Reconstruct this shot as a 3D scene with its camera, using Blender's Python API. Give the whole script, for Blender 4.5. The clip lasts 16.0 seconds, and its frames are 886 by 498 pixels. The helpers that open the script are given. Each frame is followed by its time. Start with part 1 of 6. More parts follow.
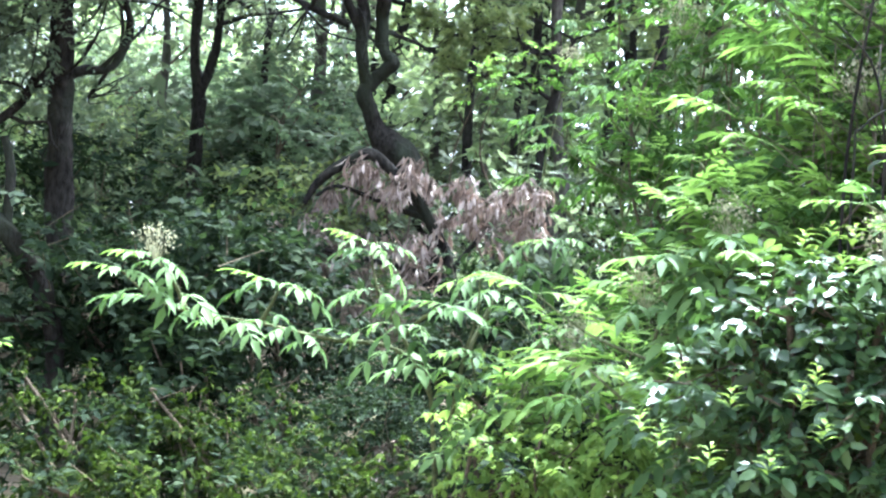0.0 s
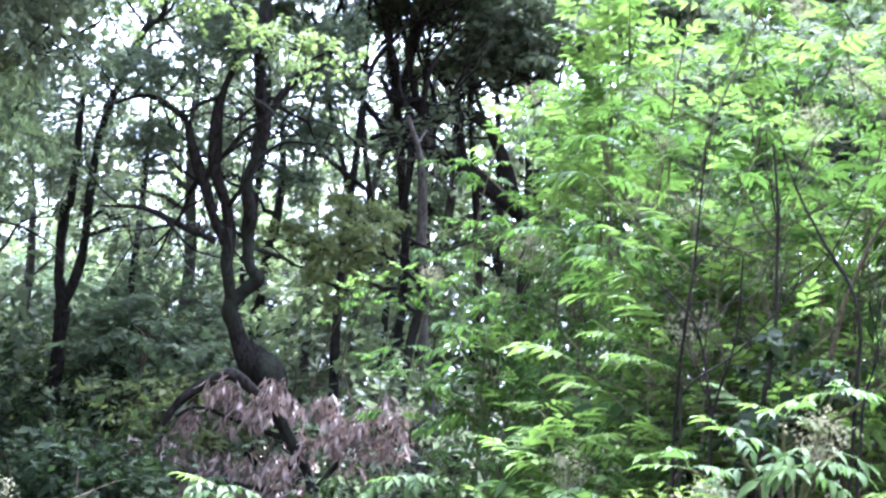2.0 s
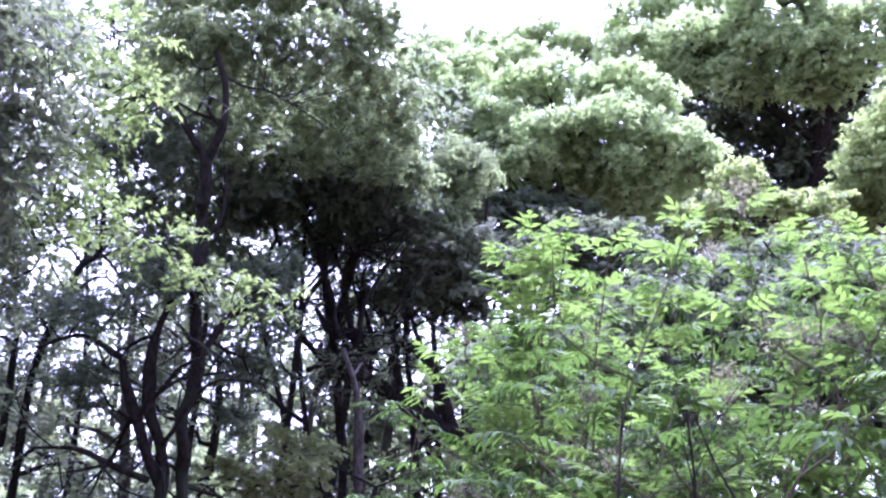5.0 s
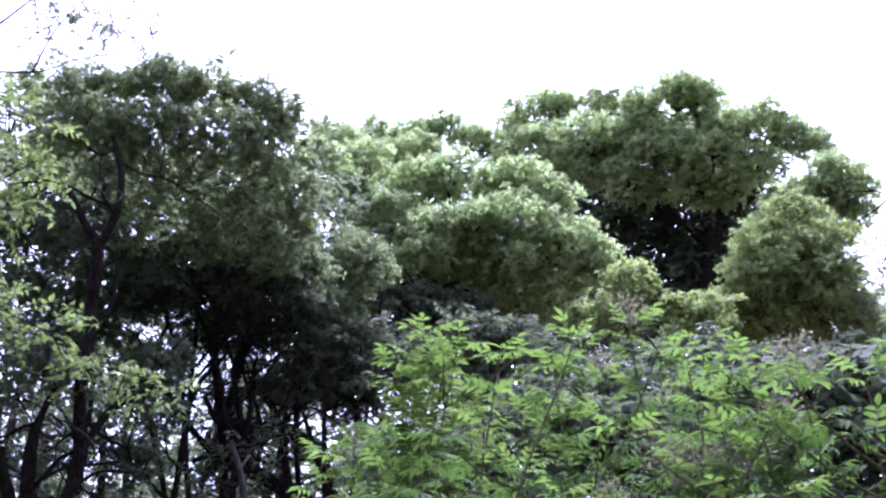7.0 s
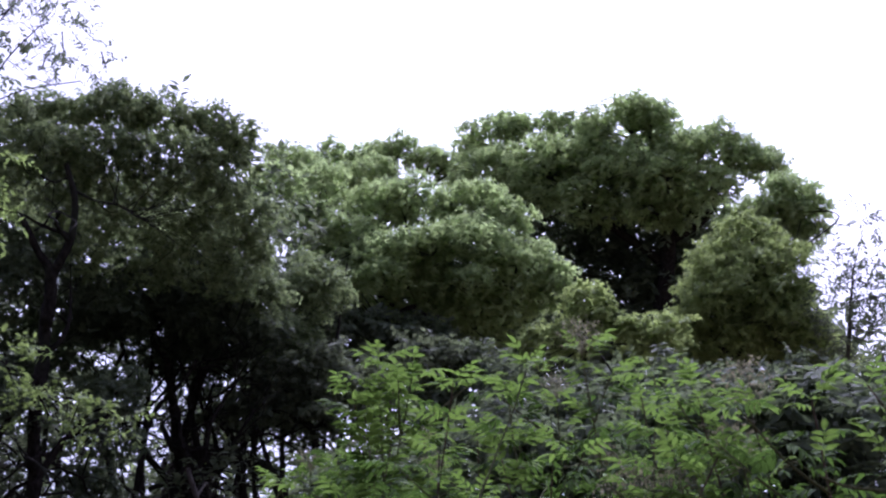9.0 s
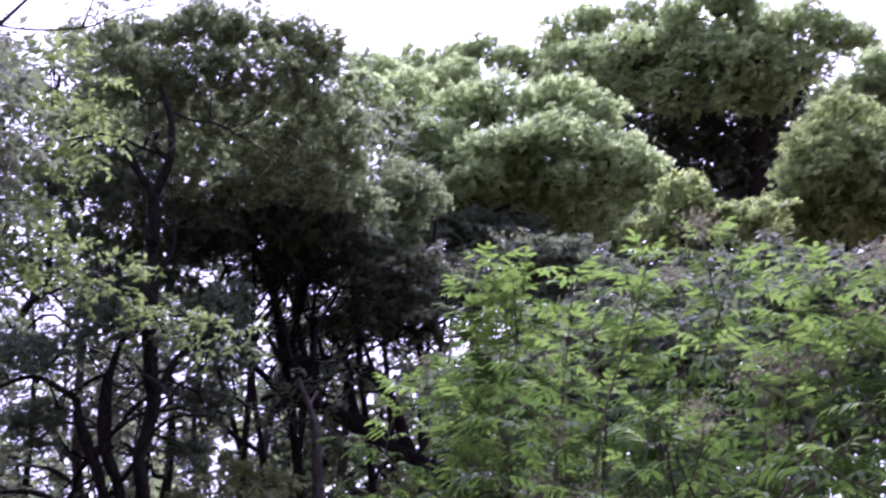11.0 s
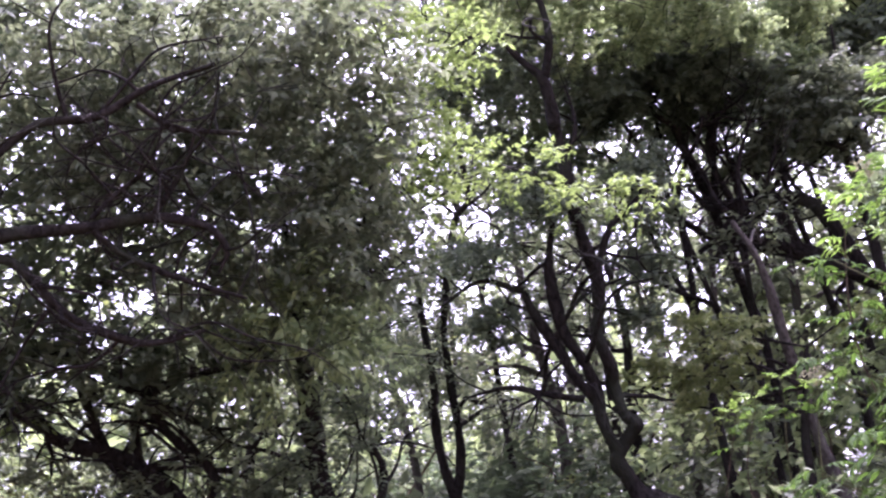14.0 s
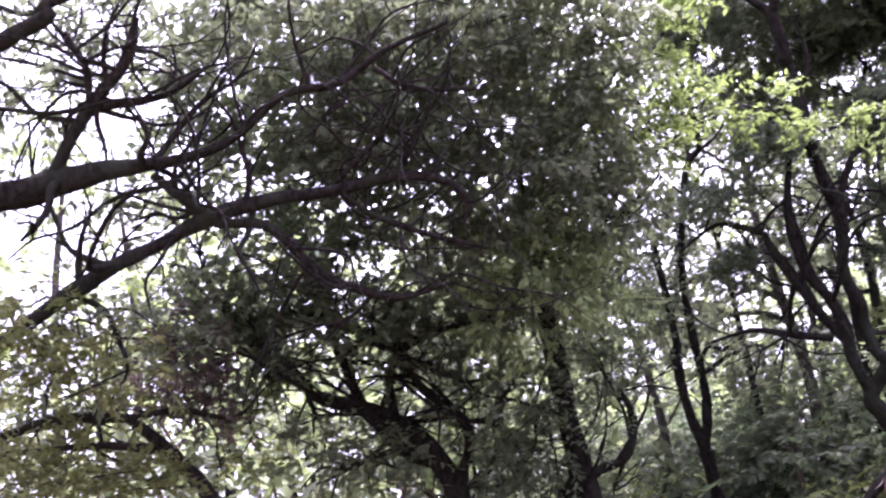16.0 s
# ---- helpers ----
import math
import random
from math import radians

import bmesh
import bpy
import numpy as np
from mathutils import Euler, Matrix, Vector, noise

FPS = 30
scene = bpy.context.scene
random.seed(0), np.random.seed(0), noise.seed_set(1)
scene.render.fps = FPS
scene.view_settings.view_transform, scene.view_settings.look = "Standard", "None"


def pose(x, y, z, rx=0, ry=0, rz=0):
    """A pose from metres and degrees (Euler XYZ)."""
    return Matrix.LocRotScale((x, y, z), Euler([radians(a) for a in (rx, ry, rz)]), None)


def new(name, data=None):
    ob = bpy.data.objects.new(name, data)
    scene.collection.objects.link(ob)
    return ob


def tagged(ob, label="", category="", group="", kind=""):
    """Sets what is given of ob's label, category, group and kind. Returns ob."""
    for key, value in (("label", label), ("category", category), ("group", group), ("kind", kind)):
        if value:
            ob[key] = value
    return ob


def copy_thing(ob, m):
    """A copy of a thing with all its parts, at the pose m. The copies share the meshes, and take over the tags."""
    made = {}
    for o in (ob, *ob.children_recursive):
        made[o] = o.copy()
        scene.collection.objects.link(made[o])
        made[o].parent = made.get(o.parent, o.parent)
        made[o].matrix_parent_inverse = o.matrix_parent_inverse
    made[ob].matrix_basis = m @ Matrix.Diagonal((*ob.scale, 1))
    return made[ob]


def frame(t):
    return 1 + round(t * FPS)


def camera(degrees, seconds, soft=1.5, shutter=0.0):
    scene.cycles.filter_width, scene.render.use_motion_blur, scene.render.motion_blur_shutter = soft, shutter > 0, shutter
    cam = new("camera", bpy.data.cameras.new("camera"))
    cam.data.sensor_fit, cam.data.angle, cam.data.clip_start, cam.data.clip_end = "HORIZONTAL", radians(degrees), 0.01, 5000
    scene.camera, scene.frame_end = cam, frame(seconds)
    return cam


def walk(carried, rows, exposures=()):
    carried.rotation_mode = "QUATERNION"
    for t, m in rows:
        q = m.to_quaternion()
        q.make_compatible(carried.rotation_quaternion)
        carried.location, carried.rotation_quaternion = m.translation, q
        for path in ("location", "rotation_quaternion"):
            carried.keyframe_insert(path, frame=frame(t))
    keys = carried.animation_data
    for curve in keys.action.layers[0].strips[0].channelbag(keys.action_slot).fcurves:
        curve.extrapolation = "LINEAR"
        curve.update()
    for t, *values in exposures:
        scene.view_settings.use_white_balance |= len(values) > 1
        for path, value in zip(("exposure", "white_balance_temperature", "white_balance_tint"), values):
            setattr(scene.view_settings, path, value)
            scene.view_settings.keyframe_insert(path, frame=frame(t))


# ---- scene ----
# the lens and the path
cam = camera(36.81, 16.0, soft=2.3, shutter=0.3)
ROWS = [
    (0.0, -0.040, -0.021, 1.465, 1.36, 2.74, -5.26),
    (0.5, -0.031, -0.038, 1.505, 0.59, 4.12, -4.66),
    (1.0, -0.011, -0.075, 1.567, -1.01, 6.34, -4.59),
    (1.5, 0.018, -0.065, 1.607, -2.47, 9.03, -4.38),
    (2.0, 0.057, -0.083, 1.649, -3.81, 11.51, -4.34),
    (2.5, 0.065, -0.108, 1.679, -4.98, 13.86, -4.20),
    (3.0, 0.064, -0.143, 1.710, -5.12, 15.51, -3.64),
    (3.2, 0.067, -0.150, 1.717, -5.12, 16.07, -3.48),
    (5.3, 0.096, -0.229, 1.788, -6.26, 21.60, -2.21),
    (5.5, 0.099, -0.236, 1.795, -6.61, 22.06, -2.03),
    (6.0, 0.101, -0.245, 1.814, -8.04, 23.04, -2.32),
    (6.5, 0.092, -0.255, 1.833, -9.66, 23.96, -2.88),
    (7.0, 0.100, -0.268, 1.847, -10.74, 24.79, -2.46),
    (7.5, 0.111, -0.290, 1.856, -11.27, 25.30, -2.14),
    (8.0, 0.125, -0.310, 1.866, -11.69, 25.70, -1.86),
    (8.2, 0.126, -0.312, 1.866, -11.91, 25.91, -1.80),
    (10.3, 0.058, -0.306, 1.846, -10.79, 24.19, 0.20),
    (10.5, 0.046, -0.304, 1.845, -9.93, 23.64, 0.41),
    (11.0, -0.016, -0.263, 1.870, -7.52, 21.47, 0.41),
    (11.5, -0.072, -0.189, 1.895, -4.10, 19.77, 1.83),
    (12.0, -0.095, -0.176, 1.905, -0.40, 18.55, 4.85),
    (12.5, -0.107, -0.146, 1.903, 3.30, 18.10, 6.79),
    (13.0, -0.115, -0.163, 1.885, 6.93, 17.84, 7.90),
    (13.5, -0.104, -0.141, 1.850, 10.69, 17.68, 8.90),
    (14.0, -0.106, -0.133, 1.823, 13.91, 17.64, 8.79),
    (14.5, -0.130, -0.143, 1.796, 16.45, 17.90, 8.76),
    (15.0, -0.141, -0.176, 1.760, 19.39, 18.40, 9.30),
    (15.5, -0.156, -0.219, 1.727, 22.14, 18.61, 9.33),
    (16.0, -0.173, -0.248, 1.695, 24.37, 17.77, 9.16),
]
EXPOSURES = [(0.0, 3.75, 5100, 4), (1.5, 3.55, 5000, 14), (3.0, 3.2, 4850, 30), (5.5, 2.6, 4850, 55), (6.5, 2.15, 4850, 54), (7.0, 1.8, 4950, 44), (8.0, 0.65, 5150, 40), (10.5, 0.7, 5150, 50), (11.0, 1.6, 5150, 62), (12.0, 2.5, 5350, 60), (13.0, 2.65, 5500, 54), (14.0, 2.75, 5550, 50), (16.0, 2.9, 5600, 50)]
walk(cam, [(t, pose(x, y, z, 90 + pitch, roll, yaw)) for t, x, y, z, yaw, pitch, roll in ROWS], EXPOSURES)

# ---------------------------------------------------------------- light
SUN_AZ, SUN_EL = 32.0, 64.0      # degrees right of north (+y) and above the ground
world = bpy.data.worlds.new("sky")
scene.world = world
world.use_nodes = True
sky_nodes = world.node_tree.nodes
sky = sky_nodes.new("ShaderNodeTexSky")
sky.sky_type = "NISHITA"
sky.sun_disc = False
sky.sun_elevation, sky.sun_rotation = radians(SUN_EL), radians(SUN_AZ)
sky.air_density, sky.dust_density, sky.ozone_density = 1.0, 9.0, 1.0
hazy = sky_nodes.new("ShaderNodeHueSaturation")
hazy.inputs["Saturation"].default_value = 0.28
world.node_tree.links.new(sky.outputs["Color"], hazy.inputs["Color"])
world.node_tree.links.new(hazy.outputs["Color"], sky_nodes["Background"].inputs["Color"])
sky_nodes["Background"].inputs["Strength"].default_value = 0.15
sun = new("sun", bpy.data.lights.new("sun", "SUN"))
sun.data.energy, sun.data.angle, sun.data.color = 3.3, radians(3.0), (1.0, 0.95, 0.86)
to_sun = Vector((math.sin(radians(SUN_AZ)) * math.cos(radians(SUN_EL)), math.cos(radians(SUN_AZ)) * math.cos(radians(SUN_EL)), math.sin(radians(SUN_EL))))
sun.matrix_world = Matrix.Translation(to_sun * 60) @ to_sun.to_track_quat("Z", "Y").to_matrix().to_4x4()


# ---------------------------------------------------------------- materials
def blank(name):
    m = bpy.data.materials.new(name)
    m.use_nodes = True
    m.node_tree.nodes.clear()
    return m, m.node_tree.nodes, m.node_tree.links


def ramp_node(nodes, stops):
    r = nodes.new("ShaderNodeValToRGB")
    r.color_ramp.elements[0].position, r.color_ramp.elements[0].color = stops[0][0], (*stops[0][1], 1)
    r.color_ramp.elements[1].position, r.color_ramp.elements[1].color = stops[-1][0], (*stops[-1][1], 1)
    for place, colour in stops[1:-1]:
        r.color_ramp.elements.new(place).color = (*colour, 1)
    return r


def leaf_material(name, dark, mid, light, through_colour, translucent=0.4, rough=0.45, gloss=0.4, whole=False):
    """A leaf: colour varies from leaf to leaf and in patches; light passes through the blade."""
    m, nodes, links = blank(name)
    if whole:
        vary = nodes.new("ShaderNodeObjectInfo").outputs["Random"]
    else:
        vary = nodes.new("ShaderNodeNewGeometry").outputs["Random Per Island"]
    where = nodes.new("ShaderNodeTexCoord")
    patch = nodes.new("ShaderNodeTexNoise")
    patch.inputs["Scale"].default_value, patch.inputs["Detail"].default_value = 1.3, 3
    links.new(where.outputs["Object"], patch.inputs["Vector"])
    grain = nodes.new("ShaderNodeTexNoise")
    grain.inputs["Scale"].default_value, grain.inputs["Detail"].default_value = 45, 4
    links.new(where.outputs["Object"], grain.inputs["Vector"])
    add = nodes.new("ShaderNodeMath")
    add.operation = "MULTIPLY_ADD"
    links.new(vary, add.inputs[0])
    add.inputs[1].default_value = 0.5
    less = nodes.new("ShaderNodeMath")
    less.operation = "MULTIPLY"
    less.inputs[1].default_value = 0.45
    links.new(patch.outputs["Fac"], less.inputs[0])
    links.new(less.outputs[0], add.inputs[2])
    add2 = nodes.new("ShaderNodeMath")
    add2.operation = "MULTIPLY_ADD"
    links.new(grain.outputs["Fac"], add2.inputs[0])
    add2.inputs[1].default_value = 0.2
    links.new(add.outputs[0], add2.inputs[2])
    ramp = ramp_node(nodes, [(0.28, dark), (0.55, mid), (0.84, light)])
    links.new(add2.outputs[0], ramp.inputs["Fac"])
    shade = nodes.new("ShaderNodeBsdfPrincipled")
    shade.inputs["Roughness"].default_value = rough
    shade.inputs["Specular IOR Level"].default_value = gloss
    links.new(ramp.outputs["Color"], shade.inputs["Base Color"])
    bump = nodes.new("ShaderNodeBump")
    bump.inputs["Strength"].default_value, bump.inputs["Distance"].default_value = 0.25, 0.004
    links.new(grain.outputs["Fac"], bump.inputs["Height"])
    links.new(bump.outputs["Normal"], shade.inputs["Normal"])
    tint = nodes.new("ShaderNodeMixRGB")
    tint.blend_type = "MULTIPLY"
    tint.inputs["Fac"].default_value = 0.3
    tint.inputs["Color1"].default_value = (*through_colour, 1)
    links.new(ramp.outputs["Color"], tint.inputs["Color2"])
    lit = nodes.new("ShaderNodeBsdfTranslucent")
    links.new(tint.outputs["Color"], lit.inputs["Color"])
    mix = nodes.new("ShaderNodeMixShader")
    mix.inputs["Fac"].default_value = translucent
    links.new(shade.outputs[0], mix.inputs[1])
    links.new(lit.outputs[0], mix.inputs[2])
    out = nodes.new("ShaderNodeOutputMaterial")
    links.new(mix.outputs[0], out.inputs["Surface"])
    return m


def rough_material(name, dark, light, scale=6.0, stretch=(1, 1, 0.5), bump_depth=0.02, rough=0.9, moss=None):
    """Bark, wood or soil: two sizes of grain with relief."""
    m, nodes, links = blank(name)
    where = nodes.new("ShaderNodeTexCoord")
    turn = nodes.new("ShaderNodeMapping")
    turn.inputs["Scale"].default_value = stretch
    links.new(where.outputs["Object"], turn.inputs["Vector"])
    fine = nodes.new("ShaderNodeTexNoise")
    fine.inputs["Scale"].default_value, fine.inputs["Detail"].default_value = scale * 5, 6
    wide = nodes.new("ShaderNodeTexNoise")
    wide.inputs["Scale"].default_value, wide.inputs["Detail"].default_value = scale * 0.35, 4
    for n in (fine, wide):
        links.new(turn.outputs[0], n.inputs["Vector"])
    mid = tuple((a + b) / 2 for a, b in zip(dark, light))
    ramp = ramp_node(nodes, [(0.3, dark), (0.5, mid), (0.72, light)])
    links.new(fine.outputs["Fac"], ramp.inputs["Fac"])
    colour = ramp.outputs["Color"]
    patch = ramp_node(nodes, [(0.52, (0, 0, 0)), (0.68, (1, 1, 1))])
    links.new(wide.outputs["Fac"], patch.inputs["Fac"])
    over = nodes.new("ShaderNodeMixRGB")
    links.new(patch.outputs["Color"], over.inputs["Fac"])
    links.new(colour, over.inputs["Color1"])
    over.inputs["Color2"].default_value = (*(moss or light), 1)
    shade = nodes.new("ShaderNodeBsdfPrincipled")
    shade.inputs["Roughness"].default_value = rough
    shade.inputs["Specular IOR Level"].default_value = 0.04
    links.new(over.outputs["Color"], shade.inputs["Base Color"])
    bump = nodes.new("ShaderNodeBump")
    bump.inputs["Strength"].default_value, bump.inputs["Distance"].default_value = 0.8, bump_depth
    links.new(fine.outputs["Fac"], bump.inputs["Height"])
    links.new(bump.outputs["Normal"], shade.inputs["Normal"])
    out = nodes.new("ShaderNodeOutputMaterial")
    links.new(shade.outputs[0], out.inputs["Surface"])
    return m


BARK = rough_material("dark_bark", (0.006, 0.0052, 0.0047), (0.027, 0.023, 0.02), bump_depth=0.035, moss=(0.022, 0.024, 0.017))
GREY_BARK = rough_material("grey_bark", (0.026, 0.022, 0.019), (0.088, 0.078, 0.068), moss=(0.055, 0.06, 0.042))
TWIG = rough_material("twig_bark", (0.03, 0.025, 0.018), (0.1, 0.075, 0.052), scale=20)
GREEN_STEM = rough_material("green_stem", (0.035, 0.045, 0.02), (0.1, 0.1, 0.05), scale=20)
DRY_WOOD = rough_material("dry_wood", (0.04, 0.03, 0.024), (0.13, 0.1, 0.082), scale=20)
SOIL = rough_material("leaf_litter", (0.05, 0.04, 0.028), (0.17, 0.132, 0.09), scale=3.0, stretch=(1, 1, 1), bump_depth=0.05, moss=(0.05, 0.06, 0.025))
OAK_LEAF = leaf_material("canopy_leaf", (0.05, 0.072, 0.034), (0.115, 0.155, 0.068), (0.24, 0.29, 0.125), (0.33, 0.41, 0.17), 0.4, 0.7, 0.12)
# a brighter canopy leaf: sunlight on the high crowns put into its colour
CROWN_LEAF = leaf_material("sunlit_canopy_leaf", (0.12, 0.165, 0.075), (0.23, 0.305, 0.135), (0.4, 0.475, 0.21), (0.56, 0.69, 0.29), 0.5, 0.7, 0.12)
GREY_LEAF = leaf_material("grey_green_leaf", (0.033, 0.043, 0.026), (0.068, 0.085, 0.049), (0.135, 0.155, 0.092), (0.2, 0.24, 0.12), 0.34, 0.65, 0.14)
# sunlight on the hanging sprays put into a lighter leaf colour
LIGHT_LEAF = leaf_material("sunlit_spray_leaf", (0.045, 0.072, 0.02), (0.085, 0.125, 0.034), (0.16, 0.21, 0.06), (0.27, 0.36, 0.1), 0.4, 0.65, 0.15)
BLUE_LEAF = leaf_material("blue_green_leaf", (0.03, 0.038, 0.024), (0.056, 0.07, 0.043), (0.095, 0.112, 0.07), (0.15, 0.21, 0.1), 0.3, 0.75, 0.1)
# mound leaves kept near black for shade the trees don't cast here
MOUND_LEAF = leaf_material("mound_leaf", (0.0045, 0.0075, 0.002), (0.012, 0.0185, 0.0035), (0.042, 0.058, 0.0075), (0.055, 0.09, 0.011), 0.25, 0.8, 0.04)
FRESH_LEAF = leaf_material("fresh_canopy_leaf", (0.075, 0.105, 0.04), (0.15, 0.2, 0.07), (0.28, 0.34, 0.12), (0.42, 0.52, 0.17), 0.46, 0.7, 0.12)
# shade inside and under the crowns put into a dark leaf colour
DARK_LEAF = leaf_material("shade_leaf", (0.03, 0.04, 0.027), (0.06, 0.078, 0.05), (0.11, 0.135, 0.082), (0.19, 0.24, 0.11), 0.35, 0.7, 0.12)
# real ivy, and a near-black leaf that paints shade on low shrubs
SHADE_AND_IVY_LEAF = leaf_material("shade_and_ivy_leaf", (0.004, 0.007, 0.004), (0.01, 0.016, 0.008), (0.03, 0.04, 0.02), (0.04, 0.065, 0.02), 0.22, 0.8, 0.04)
ELDER_LEAF_JOINED = leaf_material("elder_inner_leaf", (0.0095, 0.021, 0.0045), (0.0245, 0.0465, 0.0102), (0.055, 0.091, 0.021), (0.098, 0.18, 0.029), 0.33, 0.8, 0.06)
ELDER_LEAF = leaf_material("elder_leaf", (0.0095, 0.021, 0.0045), (0.0245, 0.0465, 0.0102), (0.055, 0.091, 0.021), (0.098, 0.18, 0.029), 0.33, 0.8, 0.06, whole=True)
YOUNG_ELDER_LEAF_JOINED = leaf_material("young_elder_inner_leaf", (0.034, 0.063, 0.012), (0.077, 0.122, 0.025), (0.146, 0.208, 0.047), (0.21, 0.34, 0.06), 0.33, 0.7, 0.09)
YOUNG_ELDER_LEAF = leaf_material("young_elder_leaf", (0.034, 0.063, 0.012), (0.077, 0.122, 0.025), (0.146, 0.208, 0.047), (0.21, 0.34, 0.06), 0.33, 0.7, 0.09, whole=True)
# elder leaf made paler: the sheen of the sky painted into its colour
SKYLIT_ELDER_LEAF = leaf_material("skylit_elder_leaf", (0.032, 0.058, 0.017), (0.065, 0.106, 0.034), (0.115, 0.168, 0.058), (0.15, 0.26, 0.056), 0.3, 0.65, 0.12, whole=True)
OLIVE_LEAF = leaf_material("olive_leaf", (0.05, 0.062, 0.022), (0.1, 0.122, 0.042), (0.18, 0.2, 0.075), (0.28, 0.34, 0.1), 0.38, 0.6, 0.2)
# olive leaf darkened to paint the shade on the low boughs
OLIVE_SHADE_LEAF = leaf_material("olive_shade_leaf", (0.032, 0.036, 0.013), (0.066, 0.075, 0.026), (0.125, 0.135, 0.05), (0.19, 0.22, 0.07), 0.32, 0.65, 0.12)
GLOSSY_LEAF = leaf_material("glossy_leaf", (0.011, 0.024, 0.009), (0.028, 0.054, 0.019), (0.075, 0.12, 0.038), (0.1, 0.18, 0.035), 0.22, 0.42, 0.34, whole=True)
GLOSSY_LEAF_JOINED = leaf_material("glossy_inner_leaf", (0.011, 0.024, 0.009), (0.028, 0.054, 0.019), (0.075, 0.12, 0.038), (0.1, 0.18, 0.035), 0.22, 0.42, 0.34)
SHOOT_LEAF = leaf_material("yellow_shoot_leaf", (0.06, 0.105, 0.022), (0.095, 0.15, 0.03), (0.15, 0.205, 0.044), (0.27, 0.38, 0.07), 0.4, 0.6, 0.12)
BROWN_LEAF = leaf_material("brown_shade_leaf", (0.02, 0.016, 0.015), (0.05, 0.04, 0.036), (0.1, 0.08, 0.07), (0.12, 0.085, 0.06), 0.3, 0.65, 0.2)
DEAD_LEAF = leaf_material("dead_leaf", (0.06, 0.041, 0.033), (0.165, 0.122, 0.105), (0.37, 0.3, 0.27), (0.25, 0.17, 0.13), 0.22, 0.6, 0.2)
FLOWER = leaf_material("flower_bud", (0.1, 0.098, 0.06), (0.19, 0.182, 0.115), (0.3, 0.285, 0.19), (0.25, 0.24, 0.14), 0.3, 0.75, 0.1)


# ---------------------------------------------------------------- building tools
rng = np.random.default_rng(7)


def part(name, mesh, material, parent=None, label=""):
    mesh.name = name
    if material and not mesh.materials:
        mesh.materials.append(material)
    ob = new(name, mesh)
    if parent:
        ob.parent = parent
    return tagged(ob, label)


def thing(name, place, label, category, group="", kind=""):
    ob = new(name)
    ob.empty_display_size = 0.2
    ob.location = place
    return tagged(ob, label, category, group, kind)


def ground_height(x, y):
    d = np.hypot(x, y)
    s = np.clip((d - 4.0) / 15.0, 0, 1)
    far = np.clip((d - 19.0) / 25.0, 0, 1)
    return 2.1 * s * s * (3 - 2 * s) + 1.6 * far * far * (3 - 2 * far) + 0.09 * np.sin(x * 0.9 + 1.3) * np.cos(y * 0.7) + 0.05 * np.sin(x * 2.3 + y * 1.9)


def raw_mesh(verts, faces):
    """A mesh from an array of vertices and an array of equal-sided faces."""
    verts, faces = np.asarray(verts, dtype=np.float32), np.asarray(faces, dtype=np.int32)
    n, k = faces.shape
    me = bpy.data.meshes.new("mesh")
    me.vertices.add(len(verts))
    me.vertices.foreach_set("co", verts.ravel())
    me.loops.add(n * k)
    me.loops.foreach_set("vertex_index", faces.ravel())
    me.polygons.add(n)
    me.polygons.foreach_set("loop_start", np.arange(0, n * k, k, dtype=np.int32))
    me.update(calc_edges=True)
    return me


def unit(v):
    return v / np.maximum(np.linalg.norm(v, axis=-1, keepdims=True), 1e-9)


def spline(points, steps):
    """Catmull-Rom through rows of any width."""
    p = np.asarray(points, dtype=float)
    if len(p) == 2:
        w = np.linspace(0, 1, steps + 1)[:, None]
        return p[0] * (1 - w) + p[1] * w
    e = np.vstack([2 * p[0] - p[1], p, 2 * p[-1] - p[-2]])
    rows = []
    for i in range(len(p) - 1):
        a, b, c, d = e[i:i + 4]
        for w in np.linspace(0, 1, steps, endpoint=False):
            rows.append(0.5 * (2 * b + (c - a) * w + (2 * a - 5 * b + 4 * c - d) * w ** 2 + (3 * b - a - 3 * c + d) * w ** 3))
    rows.append(p[-1])
    return np.array(rows)


def tube_data(points, steps=6, sides=8, lumps=0.21):
    """A tapering, slightly lumpy tube along rows of x, y, z, radius."""
    path = spline(points, steps)
    c, r = path[:, :3], np.maximum(path[:, 3], 0.0015)
    tangent = unit(np.gradient(c, axis=0))
    side = unit(np.cross(tangent, np.array([0.31, 0.94, 0.11])))
    over = np.cross(tangent, side)
    a = np.linspace(0, 2 * np.pi, sides, endpoint=False)
    phase = rng.uniform(0, 6.28, 3)
    s = np.cumsum(np.r_[0, np.linalg.norm(np.diff(c, axis=0), axis=1)])
    swell = 1 + lumps * (np.sin(s[:, None] * 7 + phase[0] + a * 2) * 0.5 + np.sin(s[:, None] * 17 + phase[1] - a * 3) * 0.35 + np.sin(a * 5 + phase[2]) * 0.25)
    ring = c[:, None] + (side[:, None] * np.cos(a)[None, :, None] + over[:, None] * np.sin(a)[None, :, None]) * (r[:, None] * swell)[..., None]
    n = len(path)
    i, j = np.meshgrid(np.arange(n - 1), np.arange(sides), indexing="ij")
    k = (j + 1) % sides
    faces = np.stack([i * sides + j, i * sides + k, (i + 1) * sides + k, (i + 1) * sides + j], -1).reshape(-1, 4)
    return ring.reshape(-1, 3), faces, path


def tube(points, steps=6, sides=8, lumps=0.21):
    v, f, path = tube_data(points, steps, sides, lumps)
    me = raw_mesh(v, f)
    me.polygons.foreach_set("use_smooth", np.ones(len(f), dtype=bool))
    return me, path


def joined_tubes(many, steps=3, sides=4):
    vs, fs, at = [], [], 0
    for points in many:
        v, f, _ = tube_data(points, steps, sides, 0.05)
        vs.append(v), fs.append(f + at)
